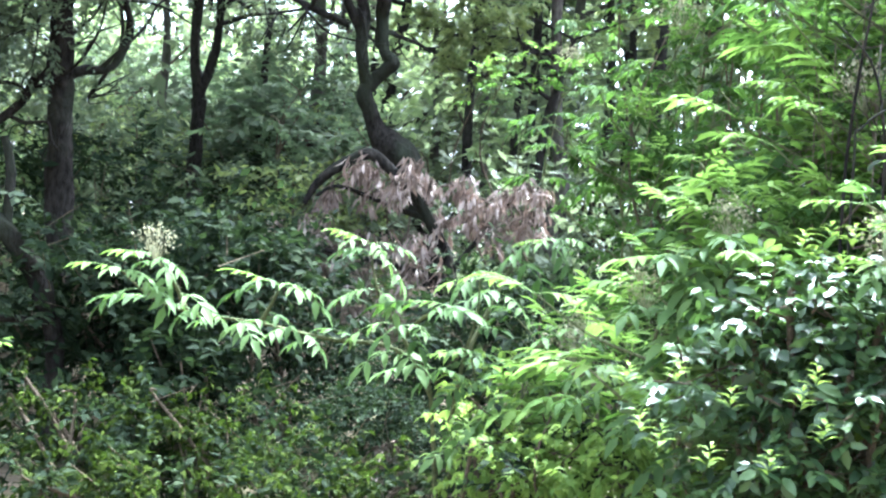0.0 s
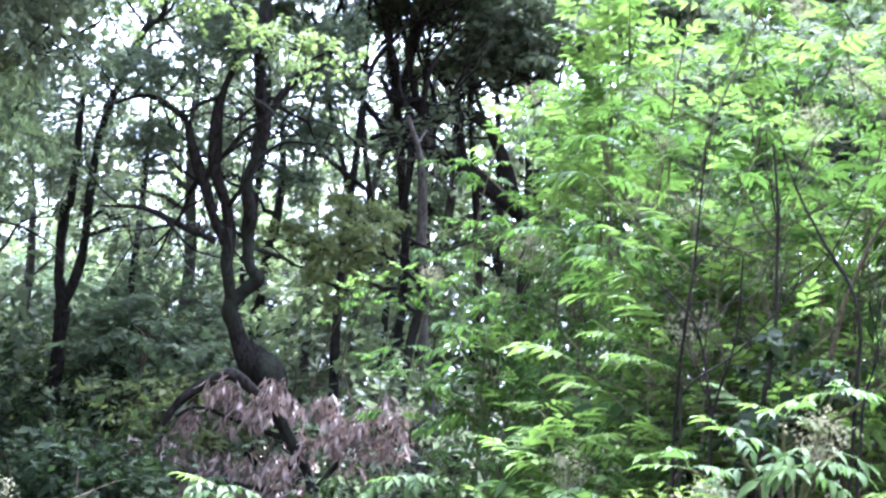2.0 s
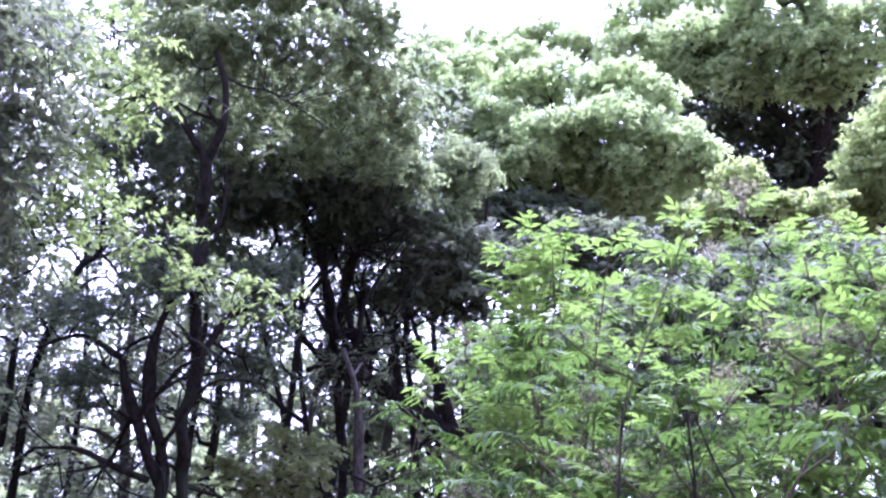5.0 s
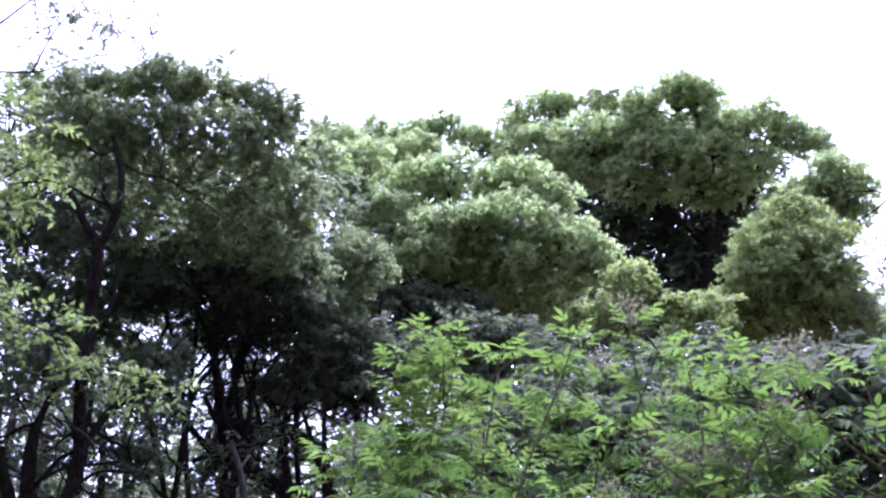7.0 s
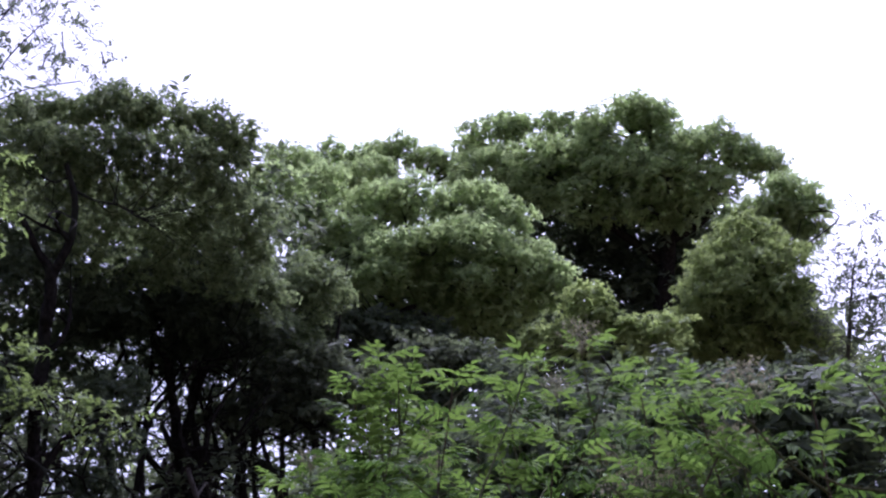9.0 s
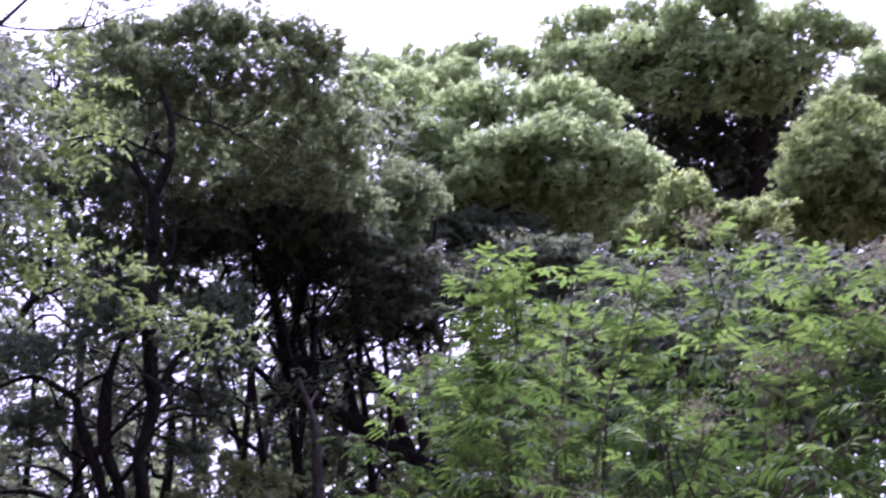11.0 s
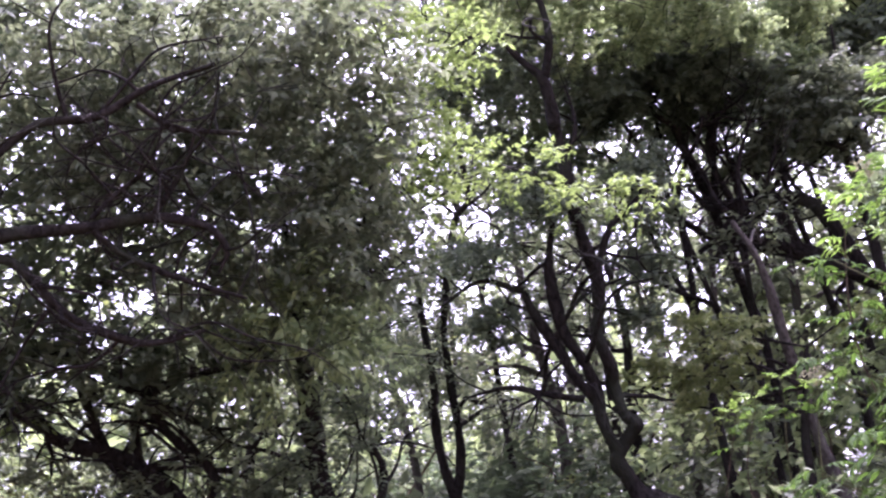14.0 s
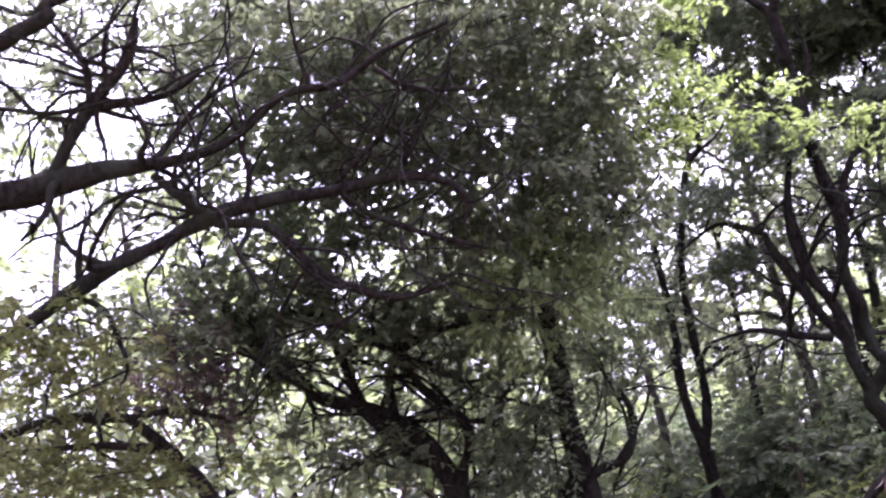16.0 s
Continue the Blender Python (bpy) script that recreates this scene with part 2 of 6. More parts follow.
        at += len(v)
    return raw_mesh(np.vstack(vs), np.vstack(fs))


def blades(base, along, up, length, width=0.42, cup=0.25, droop=0.25):
    """Many leaf blades in one mesh: each a keeled blade of four triangles with a bent tip."""
    n = len(base)
    along = unit(along)
    side = unit(np.cross(along, up))
    up = np.cross(side, along)
    L = np.asarray(length)[:, None]
    w = L * width * rng.uniform(0.8, 1.2, (n, 1)) * 0.5
    mid = base + along * L * 0.45
    left = mid + side * w + up * w * cup
    right = mid - side * w + up * w * cup
    tip = base + along * L - up * L * droop
    v = np.stack([base, left, tip, right, mid], 1).reshape(-1, 3)
    k = np.arange(n)[:, None] * 5
    f = np.concatenate([k + np.array([[0, 1, 4]]), k + np.array([[1, 2, 4]]), k + np.array([[4, 2, 3]]), k + np.array([[0, 4, 3]])], 1).reshape(-1, 3)
    return v, f


def oval_blades(base, along, up, length, width=0.5, cup=0.2, droop=0.2):
    """Broad oval leaves for near bushes: eight triangles each."""
    n = len(base)
    along = unit(along)
    side = unit(np.cross(along, up))
    up = np.cross(side, along)
    L = np.asarray(length)[:, None]
    w = L * width * rng.uniform(0.85, 1.15, (n, 1)) * 0.5
    at = lambda u, s, h: base + along * L * u + side * w * s + up * (w * h - L * droop * u * u)
    v = np.stack([at(0, 0, 0), at(0.25, 0.8, cup), at(0.6, 0.85, cup), at(1, 0, 0), at(0.6, -0.85, cup), at(0.25, -0.8, cup), at(0.27, 0, 0), at(0.62, 0, 0)], 1).reshape(-1, 3)
    k = np.arange(n)[:, None] * 8
    f = np.concatenate([k + np.array([t]) for t in ((0, 1, 6), (1, 2, 7), (1, 7, 6), (2, 3, 7), (0, 6, 5), (5, 6, 7), (5, 7, 4), (4, 7, 3))], 1).reshape(-1, 3)
    return v, f


def flat_blades(base, along, up, length, width=0.45, cup=0.3):
    """The same for far crowns: two triangles folded along the midrib."""
    n = len(base)
    along = unit(along)
    side = unit(np.cross(along, up))
    up = np.cross(side, along)
    L = np.asarray(length)[:, None]
    w = L * width * 0.5
    mid = base + along * L * 0.45 + up * w * cup
    v = np.stack([base, mid + side * w, base + along * L, mid - side * w], 1).reshape(-1, 3)
    k = np.arange(n)[:, None] * 4
    f = np.concatenate([k + np.array([[0, 1, 2]]), k + np.array([[0, 2, 3]])], 1).reshape(-1, 3)
    return v, f


def sprays(clumps, leaf, density, per_twig=14, droop=0.35, fine=False, twig_length=4.2, hollow=0.5, width=0.45, flat=0.0, trim=1.0, face=0.3, lift=0.25):
    """Leaf blades on short twigs that fill and edge the clumps (x, y, z, radius, height). Returns blades and twig lines."""
    base, along, ups, twigs = [], [], [], []
    for x, y, z, rh, rv in clumps:
        leaves = density * math.pi * rh * rv / (0.15 * leaf * leaf)
        n = max(4, int(leaves / per_twig))
        d = unit(rng.normal(size=(n, 3)) + np.array([0, 0, lift]))
        rad = rng.uniform(hollow ** 3, 1.0, n) ** (1 / 3)
        bulge = 1 + 0.16 * np.sin(d[:, 0] * 5 + x * 3) * np.cos(d[:, 1] * 5 + y) + 0.12 * np.sin(d[:, 2] * 7 + z * 5 + d[:, 0] * 4)
        start = np.array([x, y, z]) + d * np.array([rh, rh, rv]) * (rad * bulge * trim)[:, None]
        heading = unit(d * 0.8 + rng.normal(size=(n, 3)) * 0.6 + np.array([0, 0, 0.15 - flat]))
        length = leaf * twig_length * rng.uniform(0.6, 1.3, n)
        m = per_twig
        w = np.tile(np.linspace(0.1, 1.0, m), (n, 1)) + rng.uniform(-0.04, 0.04, (n, m))
        sag = -droop * (w ** 2) * length[:, None] * 0.5
        p = start[:, None] + heading[:, None] * (w * length[:, None])[..., None]
        p[..., 2] += sag
        side = unit(np.cross(heading, np.array([0.0, 0.0, 1.0])))
        sign = np.where(np.arange(m) % 2 == 0, 1.0, -1.0)[None, :, None]
        a = heading[:, None] * 0.55 + side[:, None] * sign * 0.8 + rng.normal(size=(n, m, 3)) * 0.38
        a[..., 2] -= droop
        if face > 1:
            a -= d[:, None] * 0.85 * np.sum(a * d[:, None], axis=-1, keepdims=True)
        u = np.tile(np.array([0, 0, 1.0 if face < 1 else 0.35]), (n, m, 1)) + rng.normal(size=(n, m, 3)) * (0.5 if face < 1 else 0.55) + d[:, None] * face
        base.append(p.reshape(-1, 3)), along.append(a.reshape(-1, 3)), ups.append(u.reshape(-1, 3))
        for i in range(0, n, 3):
            twigs.append((start[i] - heading[i] * 0.4 * length[i], start[i] + heading[i] * length[i] * 0.9))
    base, along, ups = np.vstack(base), np.vstack(along), np.vstack(ups)
    size = leaf * rng.uniform(0.65, 1.25, len(base))
    v, f = oval_blades(base, along, ups, size, width) if fine == "oval" else blades(base, along, ups, size, width) if fine else flat_blades(base, along, ups, size, width)
    return raw_mesh(v, f), twigs


def billow(clumps, lobes=9, ratio=0.43):
    """Breaks each clump into lobes that stand out of its top and sides, round a core."""
    rows = []
    for x, y, z, rh, rv in clumps:
        rows.append((x, y, z - 0.1 * rv, rh * 0.74, rv * 0.74))
        for k in range(lobes):
            a = k * 2.4 + rng.uniform(-0.4, 0.4)
            up = rng.uniform(-0.45, 1.0)
            w = math.sqrt(max(0.0, 1 - up * up)) * 0.66
            r = ratio * rng.uniform(0.75, 1.2)
            rows.append((x + rh * w * math.cos(a), y + rh * w * math.sin(a), z + rv * 0.66 * up, rh * r, max(rv, 0.7 * rh) * r * 0.85))
    return rows


def grow_tree(name, label, trunk, limbs, clumps, bark, leaf_mat, leaf=0.11, density=2.2, category="tree", group="", extra=(), fine=False, droop=0.35, boughs=True, sides=10, hollow=0.5, lobes=0, crook=0):
    """A tree: trunk, limbs and boughs that reach every clump of its crown. trunk and limbs are rows of x, y, z, radius."""
    foot = np.array(trunk[0][:3])
    ob = thing(name, foot, label, category, group)
    shift = lambda rows: [(r[0] - foot[0], r[1] - foot[1], r[2] - foot[2], *r[3:]) for r in rows]
    me, path = tube(shift(trunk), 7, sides + 2)
    part("trunk", me, bark, ob)
    wood, crooks = [path], []
    for limb in limbs:
        me, path = tube(shift(limb), 6, sides)
        part("limb", me, bark, ob)
        wood.append(path)
    for path in list(wood)[1 if limbs else 0:]:
        for k in range(crook):
            q = path[rng.integers(len(path) // 4, len(path))]
            r = min(q[3] * 0.55, 0.035)
            if r < 0.006:
                continue
            way = unit(rng.normal(size=3) * [1, 1, 0.7] + [0, 0, 0.35])
            reach = rng.uniform(0.5, 1.25)
            line, at = [(*q[:3], r)], q[:3]
            for s in range(4):
                way = unit(way + rng.normal(size=3) * 0.38)
                at = at + way * reach / 4
                line.append((*at, r * (0.8 - 0.18 * s)))
                if s < 3:
                    off = unit(way + rng.normal(size=3) * 0.8) * reach * rng.uniform(0.25, 0.5)
                    mid = at + off * 0.5 + rng.normal(size=3) * 0.05
                    crooks.append([(*at, r * 0.45), (*mid, r * 0.3), (*(at + off), 0.003)])
            me, bent = tube(line, 4, 6)
            part("branch", me, bark, ob)
            wood.append(bent)
    if not clumps and not extra:
        return ob
    wood = np.vstack(wood)
    fine_twigs = crooks
    for kind, rows, mat, dens, *own in [("crown", clumps, leaf_mat, density), *extra]:
        rows = shift(rows)
        for c in rows:
            if not boughs:
                continue
            c = np.array(c)
            gap = np.linalg.norm(wood[:, :3] - c[:3], axis=1) + np.maximum(0, wood[:, 2] - c[2]) * 2
            s = wood[np.argmin(gap)]
            r0 = min(s[3] * 0.6, 0.05 if kind == "crown" else 0.018)
            way = c[:3] - s[:3]
            reach = np.linalg.norm(way)
            bend = rng.normal(size=(2, 3)) * reach * (0.1 if kind == "crown" else 0.17)
            path = [(*s[:3], r0), (*(s[:3] + way * 0.4 + bend[0] + [0, 0, reach * 0.06]), r0 * 0.75), (*(s[:3] + way * 0.75 + bend[1]), r0 * 0.5), (*c[:3], r0 * 0.3)]
            me, way_path = tube(path, 5, 6)
            part("bough", me, bark, ob)
            for k in range(7):
                q = way_path[rng.integers(len(way_path) // 2, len(way_path))]
                end = c[:3] + unit(rng.normal(size=3)) * np.array([c[3], c[3], c[4]]) * 0.85
                midp = (q[:3] + end) / 2 + rng.normal(size=3) * 0.12 * c[3]
                fine_twigs.append([(*q[:3], q[3] * 0.7), (*midp, q[3] * 0.45), (*end, 0.004)])
        billowy = lobes and kind != "inner_crown"
        me, twigs = sprays(billow(rows, lobes) if billowy else rows, own[0] if own else leaf, dens * (1.9 if billowy else 1.2), fine=fine and kind != "inner_crown", droop=droop, hollow=hollow, twig_length=2.0 if billowy else 3.6, trim=0.87 if billowy else 0.95, face=1.1 if billowy else 0.3, lift=0.5 if billowy else 0.25)
        crown = part(kind, me, mat, ob)
        if kind != "crown":
            tagged(crown, kind="stuff")
        fine_twigs += [[(*a, 0.006), (*b, 0.003)] for a, b in twigs[::8]]
    if fine_twigs:
        tagged(part("brushwood", joined_tubes(fine_twigs, 2, 3), bark, ob), kind="stuff")
    return ob


# ---------------------------------------------------------------- ground
def make_ground():
    s = np.linspace(-1, 1, 131)
    axis = 26 * s + 874 * s ** 5
    x, y = np.meshgrid(axis, axis, indexing="ij")
    z = ground_height(x, y)
    n = len(s)
    i, j = np.meshgrid(np.arange(n - 1), np.arange(n - 1), indexing="ij")
    f = np.stack([i * n + j, (i + 1) * n + j, (i + 1) * n + j + 1, i * n + j + 1], -1).reshape(-1, 4)
    me = raw_mesh(np.stack([x, y, z], -1).reshape(-1, 3), f)
    me.polygons.foreach_set("use_smooth", np.ones(len(f), dtype=bool))
    tagged(part("ground", me, SOIL), "brown forest soil under leaf litter, rising up the slope", "ground", kind="structure")


make_ground()

# ---------------------------------------------------------------- the tall trees
grow_tree("twisted_tree", "tall dark tree with a twisted burled trunk and high crown",
          [(-0.44, 11.95, 1.03, 0.125), (-0.44, 11.95, 1.94, 0.098), (-0.60, 11.92, 2.36, 0.098), (-0.71, 11.88, 2.62, 0.105), (-0.80, 11.85, 2.80, 0.165), (-0.93, 11.83, 2.91, 0.150), (-1.06, 11.82, 3.03, 0.083), (-1.14, 11.79, 3.22, 0.068), (-1.20, 11.77, 3.33, 0.074), (-1.17, 11.75, 3.47, 0.068)],
          [[(-1.18, 11.76, 3.40, 0.062), (-1.10, 11.75, 3.50, 0.058), (-1.02, 11.73, 3.58, 0.066), (-0.97, 11.72, 3.64, 0.078), (-1.05, 11.70, 3.74, 0.052), (-1.09, 11.65, 4.00, 0.055), (-1.08, 11.55, 4.16, 0.060), (-1.13, 11.48, 4.45, 0.056), (-1.06, 11.42, 4.70, 0.055), (-1.03, 11.36, 4.95, 0.061), (-1.09, 11.24, 5.33, 0.061), (-1.09, 11.04, 5.90, 0.056), (-1.11, 10.86, 6.36, 0.056), (-1.09, 10.84, 6.22, 0.056), (-1.10, 10.69, 6.59, 0.051), (-1.23, 10.59, 6.77, 0.036), (-1.41, 10.45, 7.03, 0.025)],
           [(-1.10, 10.69, 6.59, 0.041), (-0.98, 10.57, 6.88, 0.036), (-0.97, 10.42, 7.19, 0.031), (-1.08, 10.26, 7.48, 0.020)]] +
          [[(-1.18, 11.75, 3.41, 0.060), (-1.25, 11.62, 3.70, 0.056), (-1.24, 11.57, 3.95, 0.050), (-1.29, 11.51, 4.21, 0.050), (-1.42, 11.43, 4.52, 0.056), (-1.44, 11.34, 4.85, 0.056), (-1.43, 11.28, 5.07, 0.046), (-1.39, 11.24, 5.22, 0.034), (-1.30, 11.16, 5.60, 0.022), (-1.42, 11.08, 5.98, 0.009)],
           [(-1.24, 11.60, 3.83, 0.046), (-1.38, 11.53, 4.08, 0.046), (-1.51, 11.44, 4.41, 0.051), (-1.63, 11.36, 4.69, 0.046), (-1.69, 11.29, 4.92, 0.031)],
           [(-1.36, 11.57, 3.91, 0.036), (-1.65, 11.51, 4.00, 0.031), (-2.00, 11.43, 4.12, 0.020), (-2.37, 11.36, 4.09, 0.010)],
           [(-1.03, 11.36, 4.95, 0.036), (-0.83, 11.27, 5.31, 0.031), (-0.50, 11.22, 5.54, 0.020)]] +
          [[(-1.69, 11.29, 4.92, 0.031), (-2.04, 11.19, 5.07, 0.020), (-2.40, 11.15, 4.92, 0.015)]],
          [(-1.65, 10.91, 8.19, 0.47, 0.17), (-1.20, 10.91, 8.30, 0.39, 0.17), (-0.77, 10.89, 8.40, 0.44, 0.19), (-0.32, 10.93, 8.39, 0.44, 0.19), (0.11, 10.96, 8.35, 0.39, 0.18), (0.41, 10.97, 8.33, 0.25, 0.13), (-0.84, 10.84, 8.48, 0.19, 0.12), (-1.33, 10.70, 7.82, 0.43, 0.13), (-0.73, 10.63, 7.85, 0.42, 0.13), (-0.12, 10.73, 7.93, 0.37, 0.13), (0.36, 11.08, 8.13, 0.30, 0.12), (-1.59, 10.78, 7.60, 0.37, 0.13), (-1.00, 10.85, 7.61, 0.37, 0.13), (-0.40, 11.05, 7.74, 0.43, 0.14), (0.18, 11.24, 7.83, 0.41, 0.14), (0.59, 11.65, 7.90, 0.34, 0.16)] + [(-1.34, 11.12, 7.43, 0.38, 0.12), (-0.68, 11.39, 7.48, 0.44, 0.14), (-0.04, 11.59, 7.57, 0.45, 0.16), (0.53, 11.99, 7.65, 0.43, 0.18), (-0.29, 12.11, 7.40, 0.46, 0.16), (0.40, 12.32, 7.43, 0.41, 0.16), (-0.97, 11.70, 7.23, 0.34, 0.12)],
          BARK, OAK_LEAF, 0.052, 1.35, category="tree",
          # dark inner and lower leaves paint the shade beneath the lighter top
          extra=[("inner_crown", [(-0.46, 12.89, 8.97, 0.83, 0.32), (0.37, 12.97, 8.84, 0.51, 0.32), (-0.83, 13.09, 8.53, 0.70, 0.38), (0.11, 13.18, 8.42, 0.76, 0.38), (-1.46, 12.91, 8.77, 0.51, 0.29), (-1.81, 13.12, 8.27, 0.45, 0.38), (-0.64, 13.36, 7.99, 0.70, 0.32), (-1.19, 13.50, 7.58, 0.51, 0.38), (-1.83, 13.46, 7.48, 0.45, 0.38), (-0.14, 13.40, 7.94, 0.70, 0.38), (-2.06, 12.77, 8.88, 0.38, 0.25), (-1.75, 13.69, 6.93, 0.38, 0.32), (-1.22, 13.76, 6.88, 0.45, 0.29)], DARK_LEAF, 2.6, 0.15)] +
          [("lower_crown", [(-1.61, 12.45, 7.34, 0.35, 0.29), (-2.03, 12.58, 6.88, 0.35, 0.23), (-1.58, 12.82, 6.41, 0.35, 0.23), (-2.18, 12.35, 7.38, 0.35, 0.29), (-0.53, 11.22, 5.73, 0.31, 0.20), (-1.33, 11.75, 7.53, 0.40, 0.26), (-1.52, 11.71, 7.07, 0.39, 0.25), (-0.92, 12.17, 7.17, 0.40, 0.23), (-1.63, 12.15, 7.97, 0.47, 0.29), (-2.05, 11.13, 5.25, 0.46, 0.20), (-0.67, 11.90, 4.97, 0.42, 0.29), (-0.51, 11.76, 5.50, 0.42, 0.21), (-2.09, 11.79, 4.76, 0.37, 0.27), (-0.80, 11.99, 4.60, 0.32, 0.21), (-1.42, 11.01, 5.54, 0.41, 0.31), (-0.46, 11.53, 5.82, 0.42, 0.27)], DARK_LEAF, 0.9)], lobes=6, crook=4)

grow_tree("dense_tree", "broad tree with a very dense dark crown",
          [(0.41, 15.59, 1.68, 0.068), (0.41, 15.59, 4.61, 0.054), (0.30, 15.39, 5.53, 0.054), (0.14, 14.65, 6.35, 0.053), (-0.07, 13.86, 7.08, 0.051)],
          [[(0.14, 14.65, 6.35, 0.039), (0.26, 14.02, 6.63, 0.038), (0.31, 13.85, 7.11, 0.032)],
           [(0.22, 14.79, 5.85, 0.039), (-0.37, 14.14, 6.28, 0.038), (-0.79, 13.95, 6.77, 0.032)]] +
          [[(-0.02, 14.23, 4.83, 0.034), (-0.09, 13.93, 5.18, 0.031), (-0.21, 13.84, 5.87, 0.029), (-0.16, 13.79, 6.42, 0.026), (0.12, 13.46, 6.73, 0.023), (0.24, 13.47, 6.99, 0.020)],
           [(0.23, 13.84, 5.61, 0.031), (0.42, 13.53, 5.92, 0.026), (0.47, 13.46, 6.33, 0.022), (0.71, 13.43, 6.82, 0.017)],
           [(-0.26, 14.39, 4.98, 0.034), (-0.40, 14.06, 5.43, 0.031), (-0.65, 13.95, 6.24, 0.027), (-0.66, 13.84, 6.79, 0.024), (-0.54, 13.53, 7.04, 0.020)],
           [(0.55, 13.75, 5.52, 0.031), (0.33, 13.48, 5.80, 0.027), (0.18, 13.45, 6.02, 0.022), (0.11, 13.49, 6.40, 0.018), (-0.06, 13.20, 6.63, 0.014)],
           [(0.62, 13.76, 5.86, 0.024), (0.75, 13.45, 6.16, 0.018), (0.91, 13.40, 6.45, 0.012)],
           [(-0.05, 14.17, 5.10, 0.031), (-0.38, 13.91, 5.25, 0.025), (-0.87, 13.89, 5.62, 0.019), (-1.13, 13.95, 5.75, 0.014)],
           [(-0.24, 13.95, 6.23, 0.024), (-0.66, 13.65, 6.43, 0.019), (-1.08, 13.71, 6.51, 0.014)],
           [(-0.10, 13.93, 5.65, 0.027), (0.16, 13.69, 5.73, 0.024), (0.45, 13.70, 5.94, 0.020), (0.76, 13.78, 6.07, 0.016), (1.06, 13.59, 5.94, 0.012)],
           [(-0.36, 14.18, 6.09, 0.020), (-0.29, 13.87, 6.40, 0.018), (-0.10, 13.93, 6.70, 0.015), (0.07, 13.88, 7.00, 0.012)],
           [(0.35, 14.58, 4.94, 0.027), (0.34, 14.26, 5.45, 0.024), (0.34, 14.29, 5.92, 0.022), (0.45, 14.19, 6.37, 0.019), (0.32, 13.87, 6.72, 0.016), (0.37, 13.88, 7.13, 0.014)]],
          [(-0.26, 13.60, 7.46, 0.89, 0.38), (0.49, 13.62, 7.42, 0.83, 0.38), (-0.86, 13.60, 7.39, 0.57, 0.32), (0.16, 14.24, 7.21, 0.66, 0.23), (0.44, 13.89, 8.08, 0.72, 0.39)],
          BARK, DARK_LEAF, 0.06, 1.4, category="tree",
          # outer lobes in a lighter leaf colour paint the sunlit right rim
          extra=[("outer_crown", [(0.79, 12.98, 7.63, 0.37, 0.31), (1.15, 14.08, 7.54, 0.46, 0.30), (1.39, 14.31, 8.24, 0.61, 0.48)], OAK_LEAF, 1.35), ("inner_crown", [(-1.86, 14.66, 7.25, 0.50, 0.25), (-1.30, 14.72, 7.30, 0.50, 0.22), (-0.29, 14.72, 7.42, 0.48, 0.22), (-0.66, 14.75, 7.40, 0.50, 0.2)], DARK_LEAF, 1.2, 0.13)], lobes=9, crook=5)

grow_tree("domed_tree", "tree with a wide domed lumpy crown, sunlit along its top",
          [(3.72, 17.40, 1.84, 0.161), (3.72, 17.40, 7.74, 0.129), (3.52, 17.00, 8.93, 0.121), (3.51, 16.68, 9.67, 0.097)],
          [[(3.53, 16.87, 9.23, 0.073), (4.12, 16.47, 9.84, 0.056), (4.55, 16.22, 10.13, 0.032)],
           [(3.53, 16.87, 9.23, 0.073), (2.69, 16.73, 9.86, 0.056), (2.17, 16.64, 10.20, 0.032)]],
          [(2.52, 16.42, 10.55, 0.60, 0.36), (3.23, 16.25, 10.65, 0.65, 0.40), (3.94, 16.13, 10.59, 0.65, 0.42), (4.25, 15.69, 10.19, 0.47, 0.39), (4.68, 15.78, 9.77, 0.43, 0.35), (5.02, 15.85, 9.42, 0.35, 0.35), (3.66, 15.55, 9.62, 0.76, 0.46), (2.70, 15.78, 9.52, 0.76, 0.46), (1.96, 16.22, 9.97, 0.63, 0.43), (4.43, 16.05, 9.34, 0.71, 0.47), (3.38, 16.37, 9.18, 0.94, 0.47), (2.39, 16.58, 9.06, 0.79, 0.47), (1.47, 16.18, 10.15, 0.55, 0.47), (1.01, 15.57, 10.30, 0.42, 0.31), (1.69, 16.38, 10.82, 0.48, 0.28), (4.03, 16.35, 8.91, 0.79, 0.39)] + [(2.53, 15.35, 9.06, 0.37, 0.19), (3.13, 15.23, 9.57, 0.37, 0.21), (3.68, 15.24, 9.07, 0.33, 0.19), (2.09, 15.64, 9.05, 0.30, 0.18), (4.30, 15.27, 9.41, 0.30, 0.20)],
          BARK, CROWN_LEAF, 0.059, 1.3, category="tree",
          # dark leaves inside and below paint the dome's shaded underside
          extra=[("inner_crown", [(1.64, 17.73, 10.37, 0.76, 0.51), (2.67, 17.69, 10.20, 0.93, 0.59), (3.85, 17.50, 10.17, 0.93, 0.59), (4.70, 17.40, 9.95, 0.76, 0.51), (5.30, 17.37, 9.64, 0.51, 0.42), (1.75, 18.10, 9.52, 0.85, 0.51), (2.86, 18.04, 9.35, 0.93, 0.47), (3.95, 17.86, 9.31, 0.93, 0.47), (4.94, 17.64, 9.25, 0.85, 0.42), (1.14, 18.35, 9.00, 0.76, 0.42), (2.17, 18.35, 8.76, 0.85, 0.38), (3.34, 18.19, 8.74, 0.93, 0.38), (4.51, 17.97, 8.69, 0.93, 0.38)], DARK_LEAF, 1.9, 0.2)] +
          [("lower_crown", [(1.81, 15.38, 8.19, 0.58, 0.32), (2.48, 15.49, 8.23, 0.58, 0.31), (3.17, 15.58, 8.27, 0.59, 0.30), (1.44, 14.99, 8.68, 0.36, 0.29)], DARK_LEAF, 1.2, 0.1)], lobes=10)

